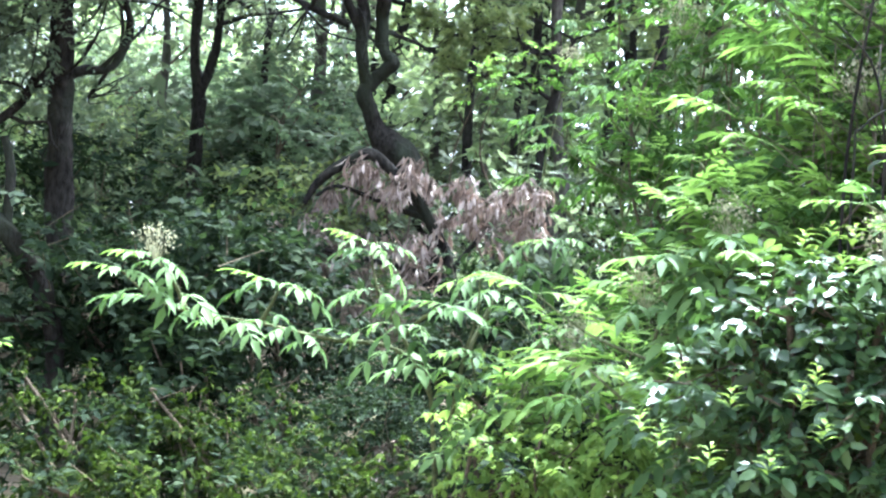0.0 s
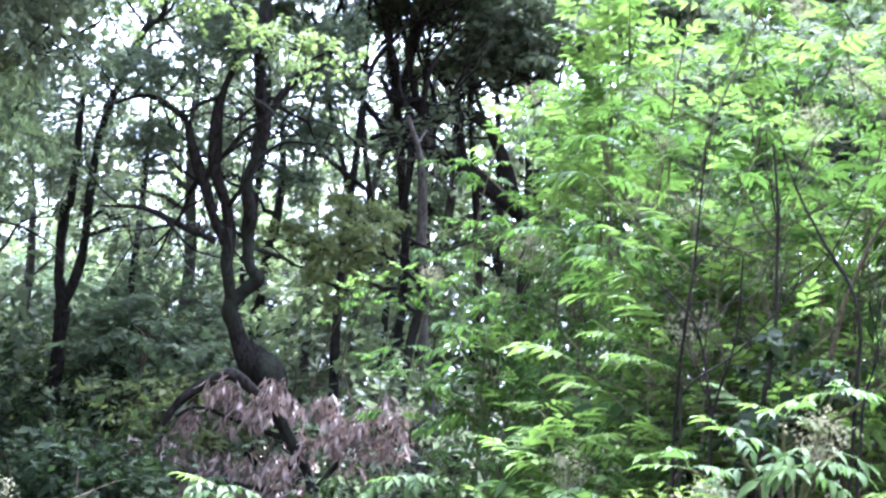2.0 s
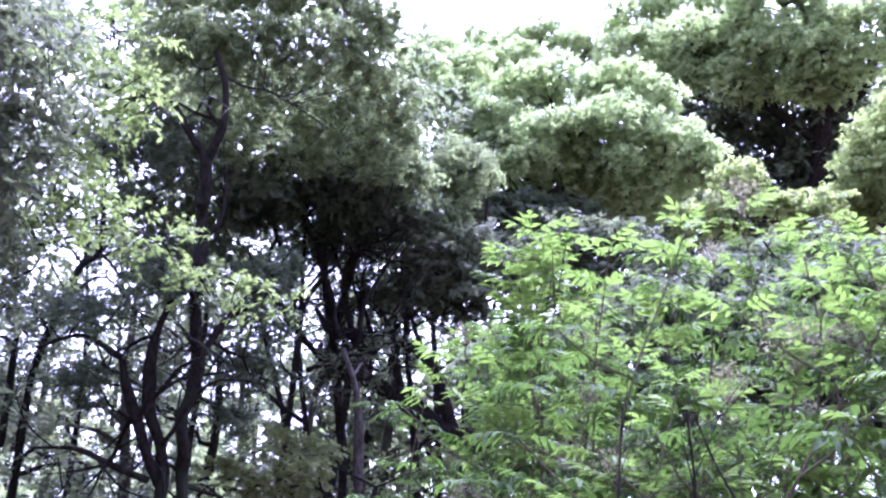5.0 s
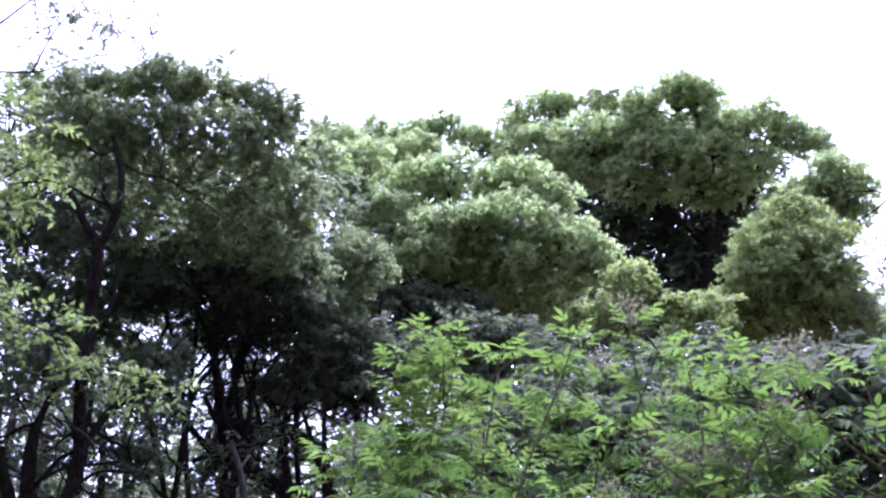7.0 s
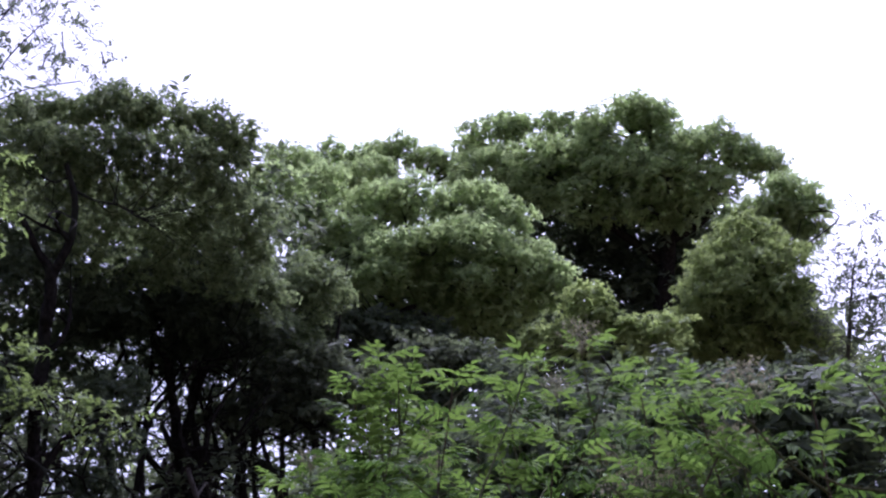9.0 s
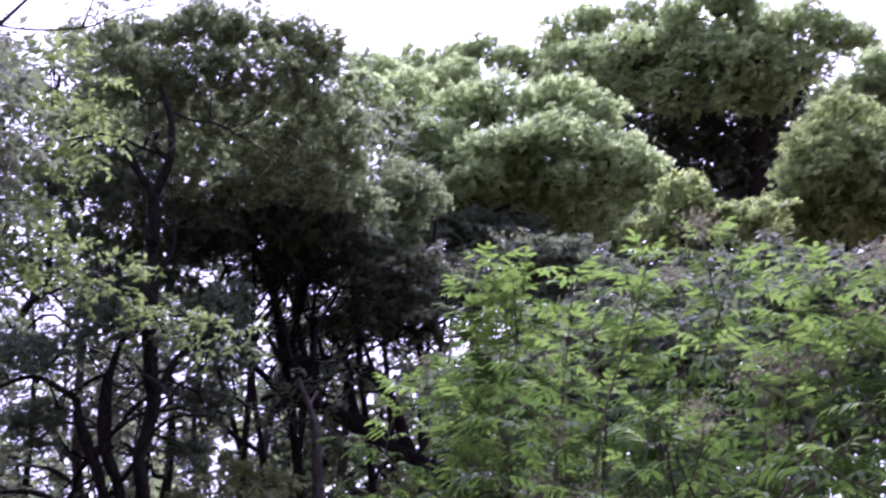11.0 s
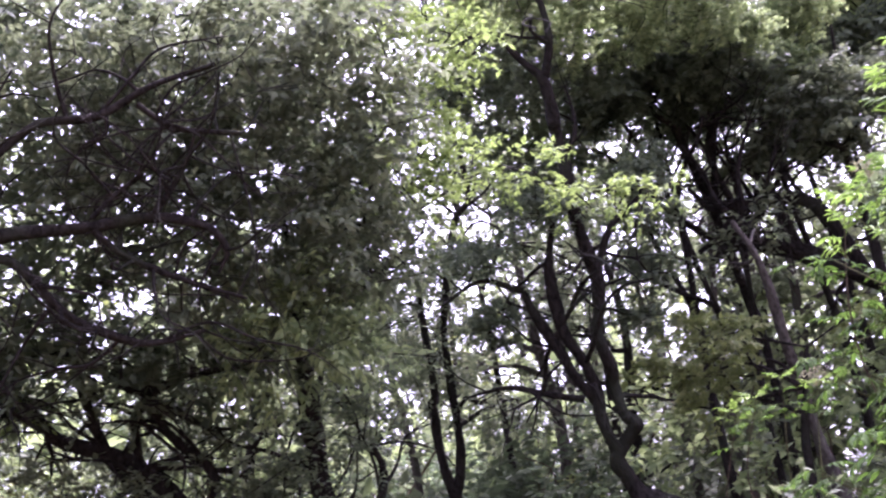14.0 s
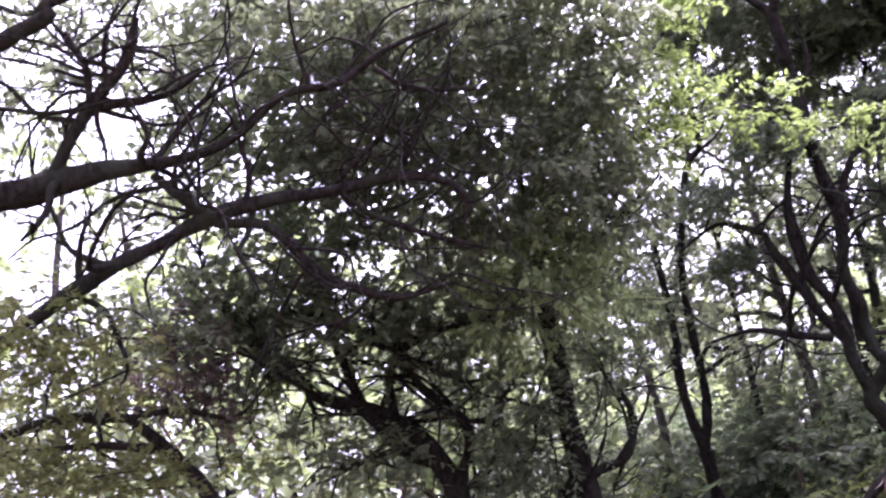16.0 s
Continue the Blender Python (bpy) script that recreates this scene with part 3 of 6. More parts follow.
# no haze is drawn: the pale look comes from the bright leaf colour
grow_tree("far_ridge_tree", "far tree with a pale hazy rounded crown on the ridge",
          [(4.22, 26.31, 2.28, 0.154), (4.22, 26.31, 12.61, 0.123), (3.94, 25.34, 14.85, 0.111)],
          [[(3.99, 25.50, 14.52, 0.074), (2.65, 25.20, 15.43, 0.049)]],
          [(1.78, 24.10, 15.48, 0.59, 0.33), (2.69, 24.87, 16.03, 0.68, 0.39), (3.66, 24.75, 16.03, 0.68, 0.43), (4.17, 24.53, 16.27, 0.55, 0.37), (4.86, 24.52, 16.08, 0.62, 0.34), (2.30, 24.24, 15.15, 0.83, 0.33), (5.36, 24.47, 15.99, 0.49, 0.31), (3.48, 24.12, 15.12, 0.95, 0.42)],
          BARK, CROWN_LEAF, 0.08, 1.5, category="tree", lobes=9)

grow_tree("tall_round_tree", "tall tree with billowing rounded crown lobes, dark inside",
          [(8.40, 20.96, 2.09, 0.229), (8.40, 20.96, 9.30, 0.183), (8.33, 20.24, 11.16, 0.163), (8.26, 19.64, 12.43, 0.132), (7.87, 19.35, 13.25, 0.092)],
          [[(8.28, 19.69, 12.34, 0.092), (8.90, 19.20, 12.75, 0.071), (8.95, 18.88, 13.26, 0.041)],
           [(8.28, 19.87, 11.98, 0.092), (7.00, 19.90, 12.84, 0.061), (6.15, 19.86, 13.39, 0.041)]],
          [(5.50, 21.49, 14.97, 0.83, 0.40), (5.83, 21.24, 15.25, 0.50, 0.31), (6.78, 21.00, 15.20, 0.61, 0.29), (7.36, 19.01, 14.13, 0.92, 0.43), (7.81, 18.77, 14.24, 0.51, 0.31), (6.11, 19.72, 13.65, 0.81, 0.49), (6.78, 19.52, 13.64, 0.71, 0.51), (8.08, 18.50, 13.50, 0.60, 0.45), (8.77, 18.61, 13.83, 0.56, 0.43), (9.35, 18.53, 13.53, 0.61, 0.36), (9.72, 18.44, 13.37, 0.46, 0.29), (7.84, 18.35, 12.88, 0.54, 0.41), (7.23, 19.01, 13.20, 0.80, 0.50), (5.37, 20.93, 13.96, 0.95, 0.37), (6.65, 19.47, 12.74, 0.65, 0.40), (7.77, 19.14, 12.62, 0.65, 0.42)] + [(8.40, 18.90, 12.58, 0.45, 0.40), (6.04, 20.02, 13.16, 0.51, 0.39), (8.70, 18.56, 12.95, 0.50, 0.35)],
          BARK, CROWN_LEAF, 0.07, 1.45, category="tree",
          # dark leaves fill the middle as painted shade behind the lit lobes
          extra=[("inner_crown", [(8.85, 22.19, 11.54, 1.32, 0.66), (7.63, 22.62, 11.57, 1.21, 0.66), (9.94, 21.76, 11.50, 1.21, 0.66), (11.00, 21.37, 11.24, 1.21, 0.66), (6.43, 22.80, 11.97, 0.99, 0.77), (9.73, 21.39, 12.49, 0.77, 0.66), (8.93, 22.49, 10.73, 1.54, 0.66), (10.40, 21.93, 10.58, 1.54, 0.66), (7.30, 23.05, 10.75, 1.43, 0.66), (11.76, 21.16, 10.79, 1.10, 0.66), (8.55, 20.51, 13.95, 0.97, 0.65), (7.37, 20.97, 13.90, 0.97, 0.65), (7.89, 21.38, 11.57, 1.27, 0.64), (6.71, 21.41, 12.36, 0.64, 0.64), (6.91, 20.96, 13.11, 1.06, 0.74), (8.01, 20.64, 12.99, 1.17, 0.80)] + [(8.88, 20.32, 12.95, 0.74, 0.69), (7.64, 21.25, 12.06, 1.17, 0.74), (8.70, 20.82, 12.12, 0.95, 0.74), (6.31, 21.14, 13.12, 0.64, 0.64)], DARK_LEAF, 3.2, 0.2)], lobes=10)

grow_tree("bright_lobed_tree", "tree with a fresh green layered crown at the wood edge",
          [(7.72, 15.99, 1.93, 0.121), (7.72, 15.99, 8.01, 0.097), (7.68, 15.65, 8.88, 0.081), (7.64, 15.34, 9.60, 0.056)],
          [],
          [(7.58, 15.12, 10.08, 0.65, 0.18), (7.11, 15.06, 9.68, 0.47, 0.16), (7.97, 14.85, 9.75, 0.48, 0.18), (7.44, 14.92, 9.41, 0.79, 0.19), (6.94, 15.30, 9.34, 0.39, 0.16), (8.00, 14.83, 9.26, 0.47, 0.19), (7.37, 15.01, 9.03, 0.86, 0.19), (6.88, 15.42, 8.88, 0.55, 0.19), (7.83, 14.93, 8.72, 0.70, 0.22), (6.66, 16.13, 8.78, 0.65, 0.32), (7.44, 15.61, 8.67, 0.80, 0.30), (8.39, 15.31, 8.83, 0.65, 0.32), (8.62, 15.35, 8.46, 0.65, 0.40), (7.96, 16.19, 10.01, 0.85, 0.42), (8.32, 16.31, 9.39, 0.93, 0.42)],
          BARK, FRESH_LEAF, 0.064, 1.0, category="tree",
          extra=[("upper_crown", [(9.02, 17.23, 11.73, 0.56, 0.30), (9.49, 16.99, 11.73, 0.47, 0.34), (9.69, 17.07, 11.39, 0.28, 0.28), (8.64, 17.46, 11.64, 0.47, 0.28), (9.29, 16.92, 12.02, 0.47, 0.28), (9.14, 17.33, 11.44, 0.47, 0.33)], CROWN_LEAF, 1.4)], lobes=10)

grow_tree("thin_edge_tree", "slender tree with thin open foliage at the wood edge",
          [(8.54, 14.63, 1.85, 0.045), (8.54, 14.63, 7.34, 0.036), (8.47, 14.29, 8.29, 0.026), (8.43, 13.87, 9.22, 0.014)],
          [],
          [(8.35, 14.10, 8.83, 0.42, 0.34), (8.63, 13.83, 9.06, 0.34, 0.31), (8.27, 14.33, 8.44, 0.46, 0.31), (8.75, 14.05, 8.46, 0.46, 0.38), (8.48, 13.56, 9.73, 0.23, 0.17), (9.06, 13.65, 8.88, 0.53, 0.46), (8.16, 13.90, 9.44, 0.19, 0.19)],
          GREY_BARK, GREY_LEAF, 0.065, 1.0, category="tree")

grow_tree("yellowing_tree", "small tree with yellow-green sunlit leaves",
          [(5.11, 14.97, 1.80, 0.063), (5.11, 14.97, 7.41, 0.051), (5.03, 14.68, 8.21, 0.036)],
          [],
          [(4.99, 14.52, 8.60, 0.36, 0.25), (5.21, 14.54, 8.40, 0.32, 0.25), (4.69, 14.79, 8.21, 0.43, 0.29), (5.63, 14.45, 8.26, 0.43, 0.25), (5.96, 14.35, 8.19, 0.43, 0.25)],
          BARK, FRESH_LEAF, 0.085, 1.3, category="tree", lobes=8)

grow_tree("low_crowned_tree", "low tree with dull green leaves under the tall crowns",
          [(1.68, 14.10, 1.43, 0.072), (1.68, 14.10, 5.73, 0.057), (1.60, 13.90, 6.44, 0.045)],
          [],
          [(1.18, 13.79, 6.89, 0.45, 0.25), (1.59, 13.67, 7.09, 0.45, 0.24), (1.93, 13.71, 6.87, 0.38, 0.25), (1.47, 13.88, 6.55, 0.57, 0.29), (0.89, 13.89, 6.63, 0.32, 0.25), (2.38, 14.14, 7.00, 0.39, 0.33)],
          BARK, GREY_LEAF, 0.09, 1.3, category="tree", lobes=7)

grow_tree("forked_tree", "slim dark forked tree on the slope",
          [(-3.25, 14.59, 1.74, 0.095), (-3.25, 14.59, 2.26, 0.076), (-3.27, 14.53, 3.01, 0.076), (-3.27, 14.46, 3.56, 0.083)],
          [[(-3.27, 14.46, 3.56, 0.064), (-3.35, 14.37, 4.04, 0.057), (-3.34, 14.25, 4.65, 0.051), (-3.27, 14.15, 4.80, 0.045), (-3.22, 13.82, 6.10, 0.032)],
           [(-3.27, 14.46, 3.59, 0.057), (-3.13, 14.40, 4.13, 0.051), (-3.09, 14.24, 4.92, 0.045), (-3.01, 14.03, 5.55, 0.038), (-2.67, 13.79, 6.54, 0.038), (-2.40, 13.42, 6.69, 0.031), (-2.35, 12.75, 7.33, 0.024), (-2.36, 12.25, 7.94, 0.018), (-2.25, 12.01, 8.45, 0.012)]],
          [(-3.30, 14.09, 5.03, 0.45, 0.38), (-2.98, 13.92, 5.96, 0.45, 0.32), (-3.37, 13.35, 5.75, 0.43, 0.37), (-2.74, 14.30, 4.62, 0.45, 0.25), (-2.58, 15.39, 4.47, 0.48, 0.27)],
          BARK, GREY_LEAF, 0.085, 1.6, category="tree",
          extra=[("inner_crown", [(-3.51, 13.65, 9.19, 0.61, 0.54), (-2.72, 13.90, 9.04, 0.68, 0.54), (-1.97, 14.11, 8.86, 0.61, 0.54), (-3.43, 14.12, 8.26, 0.61, 0.54), (-2.70, 14.35, 8.08, 0.68, 0.48), (-1.92, 14.50, 8.01, 0.54, 0.41), (-3.88, 14.36, 7.41, 0.61, 0.48), (-3.09, 14.62, 7.22, 0.54, 0.34), (-4.30, 14.51, 6.66, 0.54, 0.48), (-3.59, 14.77, 6.41, 0.41, 0.34), (-4.16, 13.94, 8.24, 0.54, 0.54), (-4.12, 14.81, 5.79, 0.54, 0.41), (-1.86, 14.66, 7.15, 0.54, 0.41), (-1.2, 15.03, 6.2, 0.34, 0.25)], GREY_LEAF, 1.1, 0.14)] +
          [("upper_crown", [(-1.57, 12.45, 8.23, 0.54, 0.36), (-1.71, 12.24, 8.60, 0.48, 0.36), (-1.93, 12.75, 7.49, 0.42, 0.30), (-3.12, 12.04, 8.48, 0.48, 0.42)], GREY_LEAF, 2.2)])

grow_tree("upright_tree", "upright dark tree with crooked side limbs",
          [(-3.05, 9.50, 0.50, 0.127), (-3.05, 9.50, 1.47, 0.102), (-3.10, 9.46, 2.12, 0.098), (-3.13, 9.39, 2.72, 0.089), (-3.15, 9.29, 3.32, 0.085), (-3.12, 9.16, 3.94, 0.076), (-3.05, 8.89, 4.67, 0.068)],
          [[(-3.14, 9.37, 2.88, 0.038), (-2.99, 9.40, 2.96, 0.038), (-2.81, 9.45, 3.01, 0.030), (-2.70, 9.44, 3.26, 0.025), (-2.75, 9.37, 3.53, 0.017)],
           [(-3.15, 9.38, 2.80, 0.042), (-3.28, 9.32, 2.88, 0.038), (-3.38, 9.31, 2.69, 0.034), (-3.58, 9.26, 2.46, 0.025)],
           [(-3.15, 9.30, 3.24, 0.034), (-3.27, 9.22, 3.45, 0.030), (-3.41, 9.16, 3.47, 0.021)]],
          [(-2.68, 9.39, 3.54, 0.25, 0.21), (-2.90, 9.96, 2.92, 0.27, 0.22), (-3.17, 8.78, 3.12, 0.32, 0.24), (-2.95, 9.28, 3.66, 0.34, 0.25), (-3.60, 9.20, 2.86, 0.34, 0.34), (-2.51, 8.82, 5.33, 0.38, 0.30), (-2.21, 8.61, 4.61, 0.24, 0.28), (-2.65, 9.16, 4.17, 0.34, 0.34)],
          BARK, DARK_LEAF, 0.055, 1.5, category="tree",
          # lighter leaves make this part of the crown look sunlit
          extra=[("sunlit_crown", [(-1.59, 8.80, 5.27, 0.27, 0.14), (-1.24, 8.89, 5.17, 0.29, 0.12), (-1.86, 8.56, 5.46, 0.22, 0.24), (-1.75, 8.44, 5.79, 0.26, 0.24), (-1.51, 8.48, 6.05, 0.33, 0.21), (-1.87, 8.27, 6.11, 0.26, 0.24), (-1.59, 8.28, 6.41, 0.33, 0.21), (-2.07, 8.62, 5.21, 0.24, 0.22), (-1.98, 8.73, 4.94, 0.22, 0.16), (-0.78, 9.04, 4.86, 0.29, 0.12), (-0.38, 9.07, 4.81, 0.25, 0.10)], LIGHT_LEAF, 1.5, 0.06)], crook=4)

grow_tree("leaning_stem_tree", "dark leaning bare-stemmed small tree in the shade",
          [(-2.42, 7.60, 0.25, 0.072), (-2.42, 7.60, 0.98, 0.058), (-2.48, 7.59, 1.24, 0.058), (-2.58, 7.56, 1.49, 0.061), (-2.75, 7.50, 1.70, 0.058), (-2.96, 7.41, 1.90, 0.051)],
          [[(-2.74, 7.51, 1.67, 0.027), (-2.75, 7.48, 2.05, 0.027), (-2.79, 7.45, 2.24, 0.020)]],
          [(-2.91, 7.43, 1.94, 0.20, 0.17), (-2.90, 7.45, 1.20, 0.20, 0.20)],
          BARK, DARK_LEAF, 0.08, 1.6, category="tree")

grow_tree("straight_tree", "straight pale-barked tree behind the thicket",
          [(0.60, 12.92, 1.20, 0.117), (0.60, 12.92, 2.34, 0.094), (0.70, 12.88, 2.74, 0.066), (0.60, 12.83, 3.28, 0.061), (0.49, 12.64, 4.34, 0.055), (0.46, 12.50, 4.72, 0.044), (0.40, 12.40, 5.09, 0.033), (0.25, 12.30, 5.45, 0.022)],
          [],
          [(0.19, 13.39, 5.28, 0.30, 0.24), (0.53, 13.32, 5.53, 0.36, 0.24)],
          GREY_BARK, GREY_LEAF, 0.1, 0.9, category="tree")

grow_tree("great_limbed_tree", "dark tree throwing one heavy limb sideways",
          [(3.20, 14.24, 1.64, 0.119), (3.20, 14.24, 4.59, 0.095), (3.14, 14.02, 5.57, 0.089), (3.04, 13.77, 6.47, 0.089), (2.87, 13.52, 7.24, 0.064)],
          [[(3.17, 14.25, 4.59, 0.095), (2.29, 14.37, 4.80, 0.102), (1.57, 14.38, 5.13, 0.108), (0.96, 14.34, 5.53, 0.102), (0.50, 14.31, 5.71, 0.089), (0.24, 14.30, 5.75, 0.064), (0, 14.34, 5.61, 0.032)],
           [(1.57, 14.37, 5.19, 0.070), (1.18, 14.19, 6.00, 0.070), (0.53, 14.18, 6.14, 0.064), (0.14, 14.18, 6.17, 0.045), (-0.07, 14.10, 6.43, 0.025)],
           [(0.50, 14.31, 5.71, 0.051), (0.41, 14.21, 6.04, 0.038), (0.22, 13.98, 6.75, 0.038), (0.38, 13.87, 7.06, 0.032)],
           [(0.96, 14.34, 5.53, 0.051), (0.77, 14.14, 6.25, 0.038), (0.42, 14.02, 6.65, 0.032)]],
          [(1.56, 14.75, 7.37, 0.61, 0.34), (2.16, 14.67, 7.39, 0.48, 0.31), (1.31, 14.87, 7.10, 0.41, 0.27), (2.93, 13.50, 7.24, 0.51, 0.38), (0.62, 14.05, 6.54, 0.25, 0.19), (2.67, 14.99, 6.19, 0.41, 0.27)],
          BARK, GREY_LEAF, 0.09, 1.3, category="tree", lobes=6, crook=7)

grow_tree("spreading_tree", "spreading dark-limbed tree with long crooked boughs reaching overhead",
          [(-6.66, 5.19, 0.30, 0.271), (-6.66, 5.19, 2.42, 0.216), (-6.50, 5.14, 3.49, 0.188), (-6.14, 5.11, 4.19, 0.164), (-5.65, 5.18, 4.48, 0.125)],
          [[(-5.65, 5.18, 4.48, 0.115), (-5.16, 5.29, 4.61, 0.098), (-4.86, 5.50, 4.69, 0.085), (-4.62, 5.66, 4.75, 0.068), (-4.37, 5.82, 4.78, 0.051), (-4.12, 5.98, 4.80, 0.031), (-3.84, 6.10, 4.89, 0.024), (-3.54, 6.17, 5.08, 0.027), (-3.23, 6.31, 5.11, 0.024), (-2.93, 6.37, 5.24, 0.020), (-2.55, 6.47, 5.33, 0.014)]] +
          [[(-6.19, 5.14, 4.01, 0.086), (-5.73, 5.43, 3.74, 0.070), (-5.22, 5.56, 3.87, 0.048), (-4.91, 5.74, 4.09, 0.044), (-4.64, 5.88, 4.24, 0.044), (-4.37, 6.02, 4.35, 0.044), (-4.11, 6.14, 4.46, 0.048), (-3.81, 6.29, 4.52, 0.041), (-3.42, 6.49, 4.53, 0.037), (-3.10, 6.63, 4.56, 0.031), (-2.83, 6.76, 4.48, 0.024), (-2.75, 6.85, 4.34, 0.020), (-2.82, 6.87, 4.22, 0.010)],
           [(-4.31, 5.89, 4.73, 0.031), (-4.22, 6.02, 4.59, 0.031), (-4.10, 6.15, 4.45, 0.034)]] +
          [[(-4.10, 6.17, 4.43, 0.027), (-3.85, 6.33, 4.38, 0.027), (-3.75, 6.44, 4.24, 0.027), (-3.62, 6.58, 4.05, 0.027), (-3.43, 6.71, 3.93, 0.027), (-3.25, 6.81, 3.87, 0.020), (-2.97, 6.92, 3.91, 0.014)],
           [(-4.77, 5.55, 4.75, 0.041), (-4.59, 5.56, 4.98, 0.037), (-4.44, 5.58, 5.14, 0.034), (-4.20, 5.62, 5.36, 0.027), (-4.09, 5.56, 5.55, 0.020)],
           [(-4.45, 5.59, 5.11, 0.027), (-4.26, 5.72, 5.12, 0.024), (-4.08, 5.81, 5.15, 0.020), (-3.91, 5.87, 5.24, 0.014)],
           [(-4.47, 5.57, 5.11, 0.024), (-4.42, 5.49, 5.31, 0.024), (-4.45, 5.35, 5.49, 0.020)]] +
          [[(-3.42, 6.49, 4.53, 0.020), (-3.28, 6.62, 4.36, 0.020), (-3.01, 6.80, 4.20, 0.017), (-2.70, 6.97, 4.06, 0.010)],
           [(-3.40, 6.48, 4.58, 0.017), (-3.24, 6.50, 4.70, 0.017), (-3.09, 6.53, 4.79, 0.014)],
           [(-3.10, 6.63, 4.56, 0.020), (-2.91, 6.62, 4.76, 0.017), (-2.79, 6.59, 4.93, 0.014)],
           [(-3.02, 6.38, 5.16, 0.017), (-2.85, 6.52, 5.02, 0.017), (-2.52, 6.67, 4.96, 0.014)],
           [(-4.96, 5.03, 5.33, 0.068), (-4.73, 5.15, 5.45, 0.054), (-4.49, 5.26, 5.57, 0.044), (-4.24, 5.36, 5.70, 0.027), (-1.90, 6.46, 5.99, 0.009), (-1.60, 6.46, 5.77, 0.006), (-1.16, 6.52, 5.82, 0.005), (-0.93, 6.50, 5.93, 0.004), (-0.65, 6.49, 6.02, 0.004)]] +
          [[(-1.60, 6.46, 5.77, 0.010), (-1.36, 6.37, 6.01, 0.007), (-1.14, 6.28, 6.22, 0.005), (-1.03, 6.23, 6.32, 0.003)],
           [(-1.16, 6.52, 5.82, 0.007), (-1.06, 6.41, 6.05, 0.005), (-0.90, 6.31, 6.24, 0.003)]],
          [(-2.21, 7.44, 5.51, 0.42, 0.35), (-2.62, 7.24, 5.67, 0.48, 0.33), (-3.16, 7.02, 5.69, 0.41, 0.30), (-2.24, 7.71, 4.89, 0.33, 0.35), (-2.62, 7.59, 4.91, 0.48, 0.33), (-3.13, 7.33, 5.08, 0.41, 0.30), (-1.93, 7.67, 5.16, 0.17, 0.35), (-2.12, 7.89, 4.48, 0.18, 0.28), (-3.16, 7.58, 4.42, 0.44, 0.26), (-1.75, 7.51, 5.61, 0.17, 0.22), (-3.32, 6.78, 5.99, 0.44, 0.22), (-2.47, 7.14, 5.94, 0.44, 0.22), (-1.97, 7.33, 5.84, 0.33, 0.22), (-3.61, 7.15, 5.03, 0.41, 0.26), (-3.90, 6.53, 5.92, 0.41, 0.26), (-3.49, 7.24, 5.46, 0.42, 0.23)] + [(-2.72, 7.58, 5.38, 0.45, 0.23), (-3.71, 6.89, 5.47, 0.44, 0.33), (-2.40, 7.85, 4.38, 0.33, 0.22)],
          BARK, GREY_LEAF, 0.08, 2.0, category="tree",
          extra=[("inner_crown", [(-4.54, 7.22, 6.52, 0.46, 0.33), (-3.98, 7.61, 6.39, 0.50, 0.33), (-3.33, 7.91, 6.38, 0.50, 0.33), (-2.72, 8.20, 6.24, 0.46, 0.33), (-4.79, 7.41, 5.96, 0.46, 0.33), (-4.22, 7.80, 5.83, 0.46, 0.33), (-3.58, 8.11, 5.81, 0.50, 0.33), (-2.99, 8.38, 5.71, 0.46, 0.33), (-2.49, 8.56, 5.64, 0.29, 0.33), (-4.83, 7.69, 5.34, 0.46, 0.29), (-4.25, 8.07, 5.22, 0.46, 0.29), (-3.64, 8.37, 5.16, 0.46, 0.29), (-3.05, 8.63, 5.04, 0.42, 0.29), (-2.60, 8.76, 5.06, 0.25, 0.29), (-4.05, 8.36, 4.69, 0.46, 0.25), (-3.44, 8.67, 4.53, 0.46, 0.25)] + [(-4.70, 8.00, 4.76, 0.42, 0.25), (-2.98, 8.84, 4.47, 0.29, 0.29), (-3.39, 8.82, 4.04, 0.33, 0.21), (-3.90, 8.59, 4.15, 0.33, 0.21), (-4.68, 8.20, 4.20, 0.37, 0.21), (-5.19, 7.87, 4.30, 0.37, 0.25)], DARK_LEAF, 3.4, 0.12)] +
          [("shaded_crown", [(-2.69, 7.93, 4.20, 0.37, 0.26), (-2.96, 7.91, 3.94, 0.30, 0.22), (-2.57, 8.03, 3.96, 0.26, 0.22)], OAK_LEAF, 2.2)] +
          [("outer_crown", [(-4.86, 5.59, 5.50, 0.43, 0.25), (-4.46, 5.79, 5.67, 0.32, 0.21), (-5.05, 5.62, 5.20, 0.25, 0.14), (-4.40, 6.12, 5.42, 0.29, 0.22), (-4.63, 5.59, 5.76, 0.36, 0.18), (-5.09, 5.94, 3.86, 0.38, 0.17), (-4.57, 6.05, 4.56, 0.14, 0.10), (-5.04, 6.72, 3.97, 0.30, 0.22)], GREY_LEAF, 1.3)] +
          [("hanging_sprays", [(-1.11, 6.47, 6.32, 0.31, 0.17), (-0.86, 6.52, 6.30, 0.28, 0.14), (-0.62, 6.60, 6.21, 0.21, 0.10), (-1.02, 6.61, 6.11, 0.28, 0.11), (-0.84, 6.43, 6.44, 0.21, 0.10)], GREY_LEAF, 0.42, 0.032)], hollow=0.2, fine=True, crook=11)

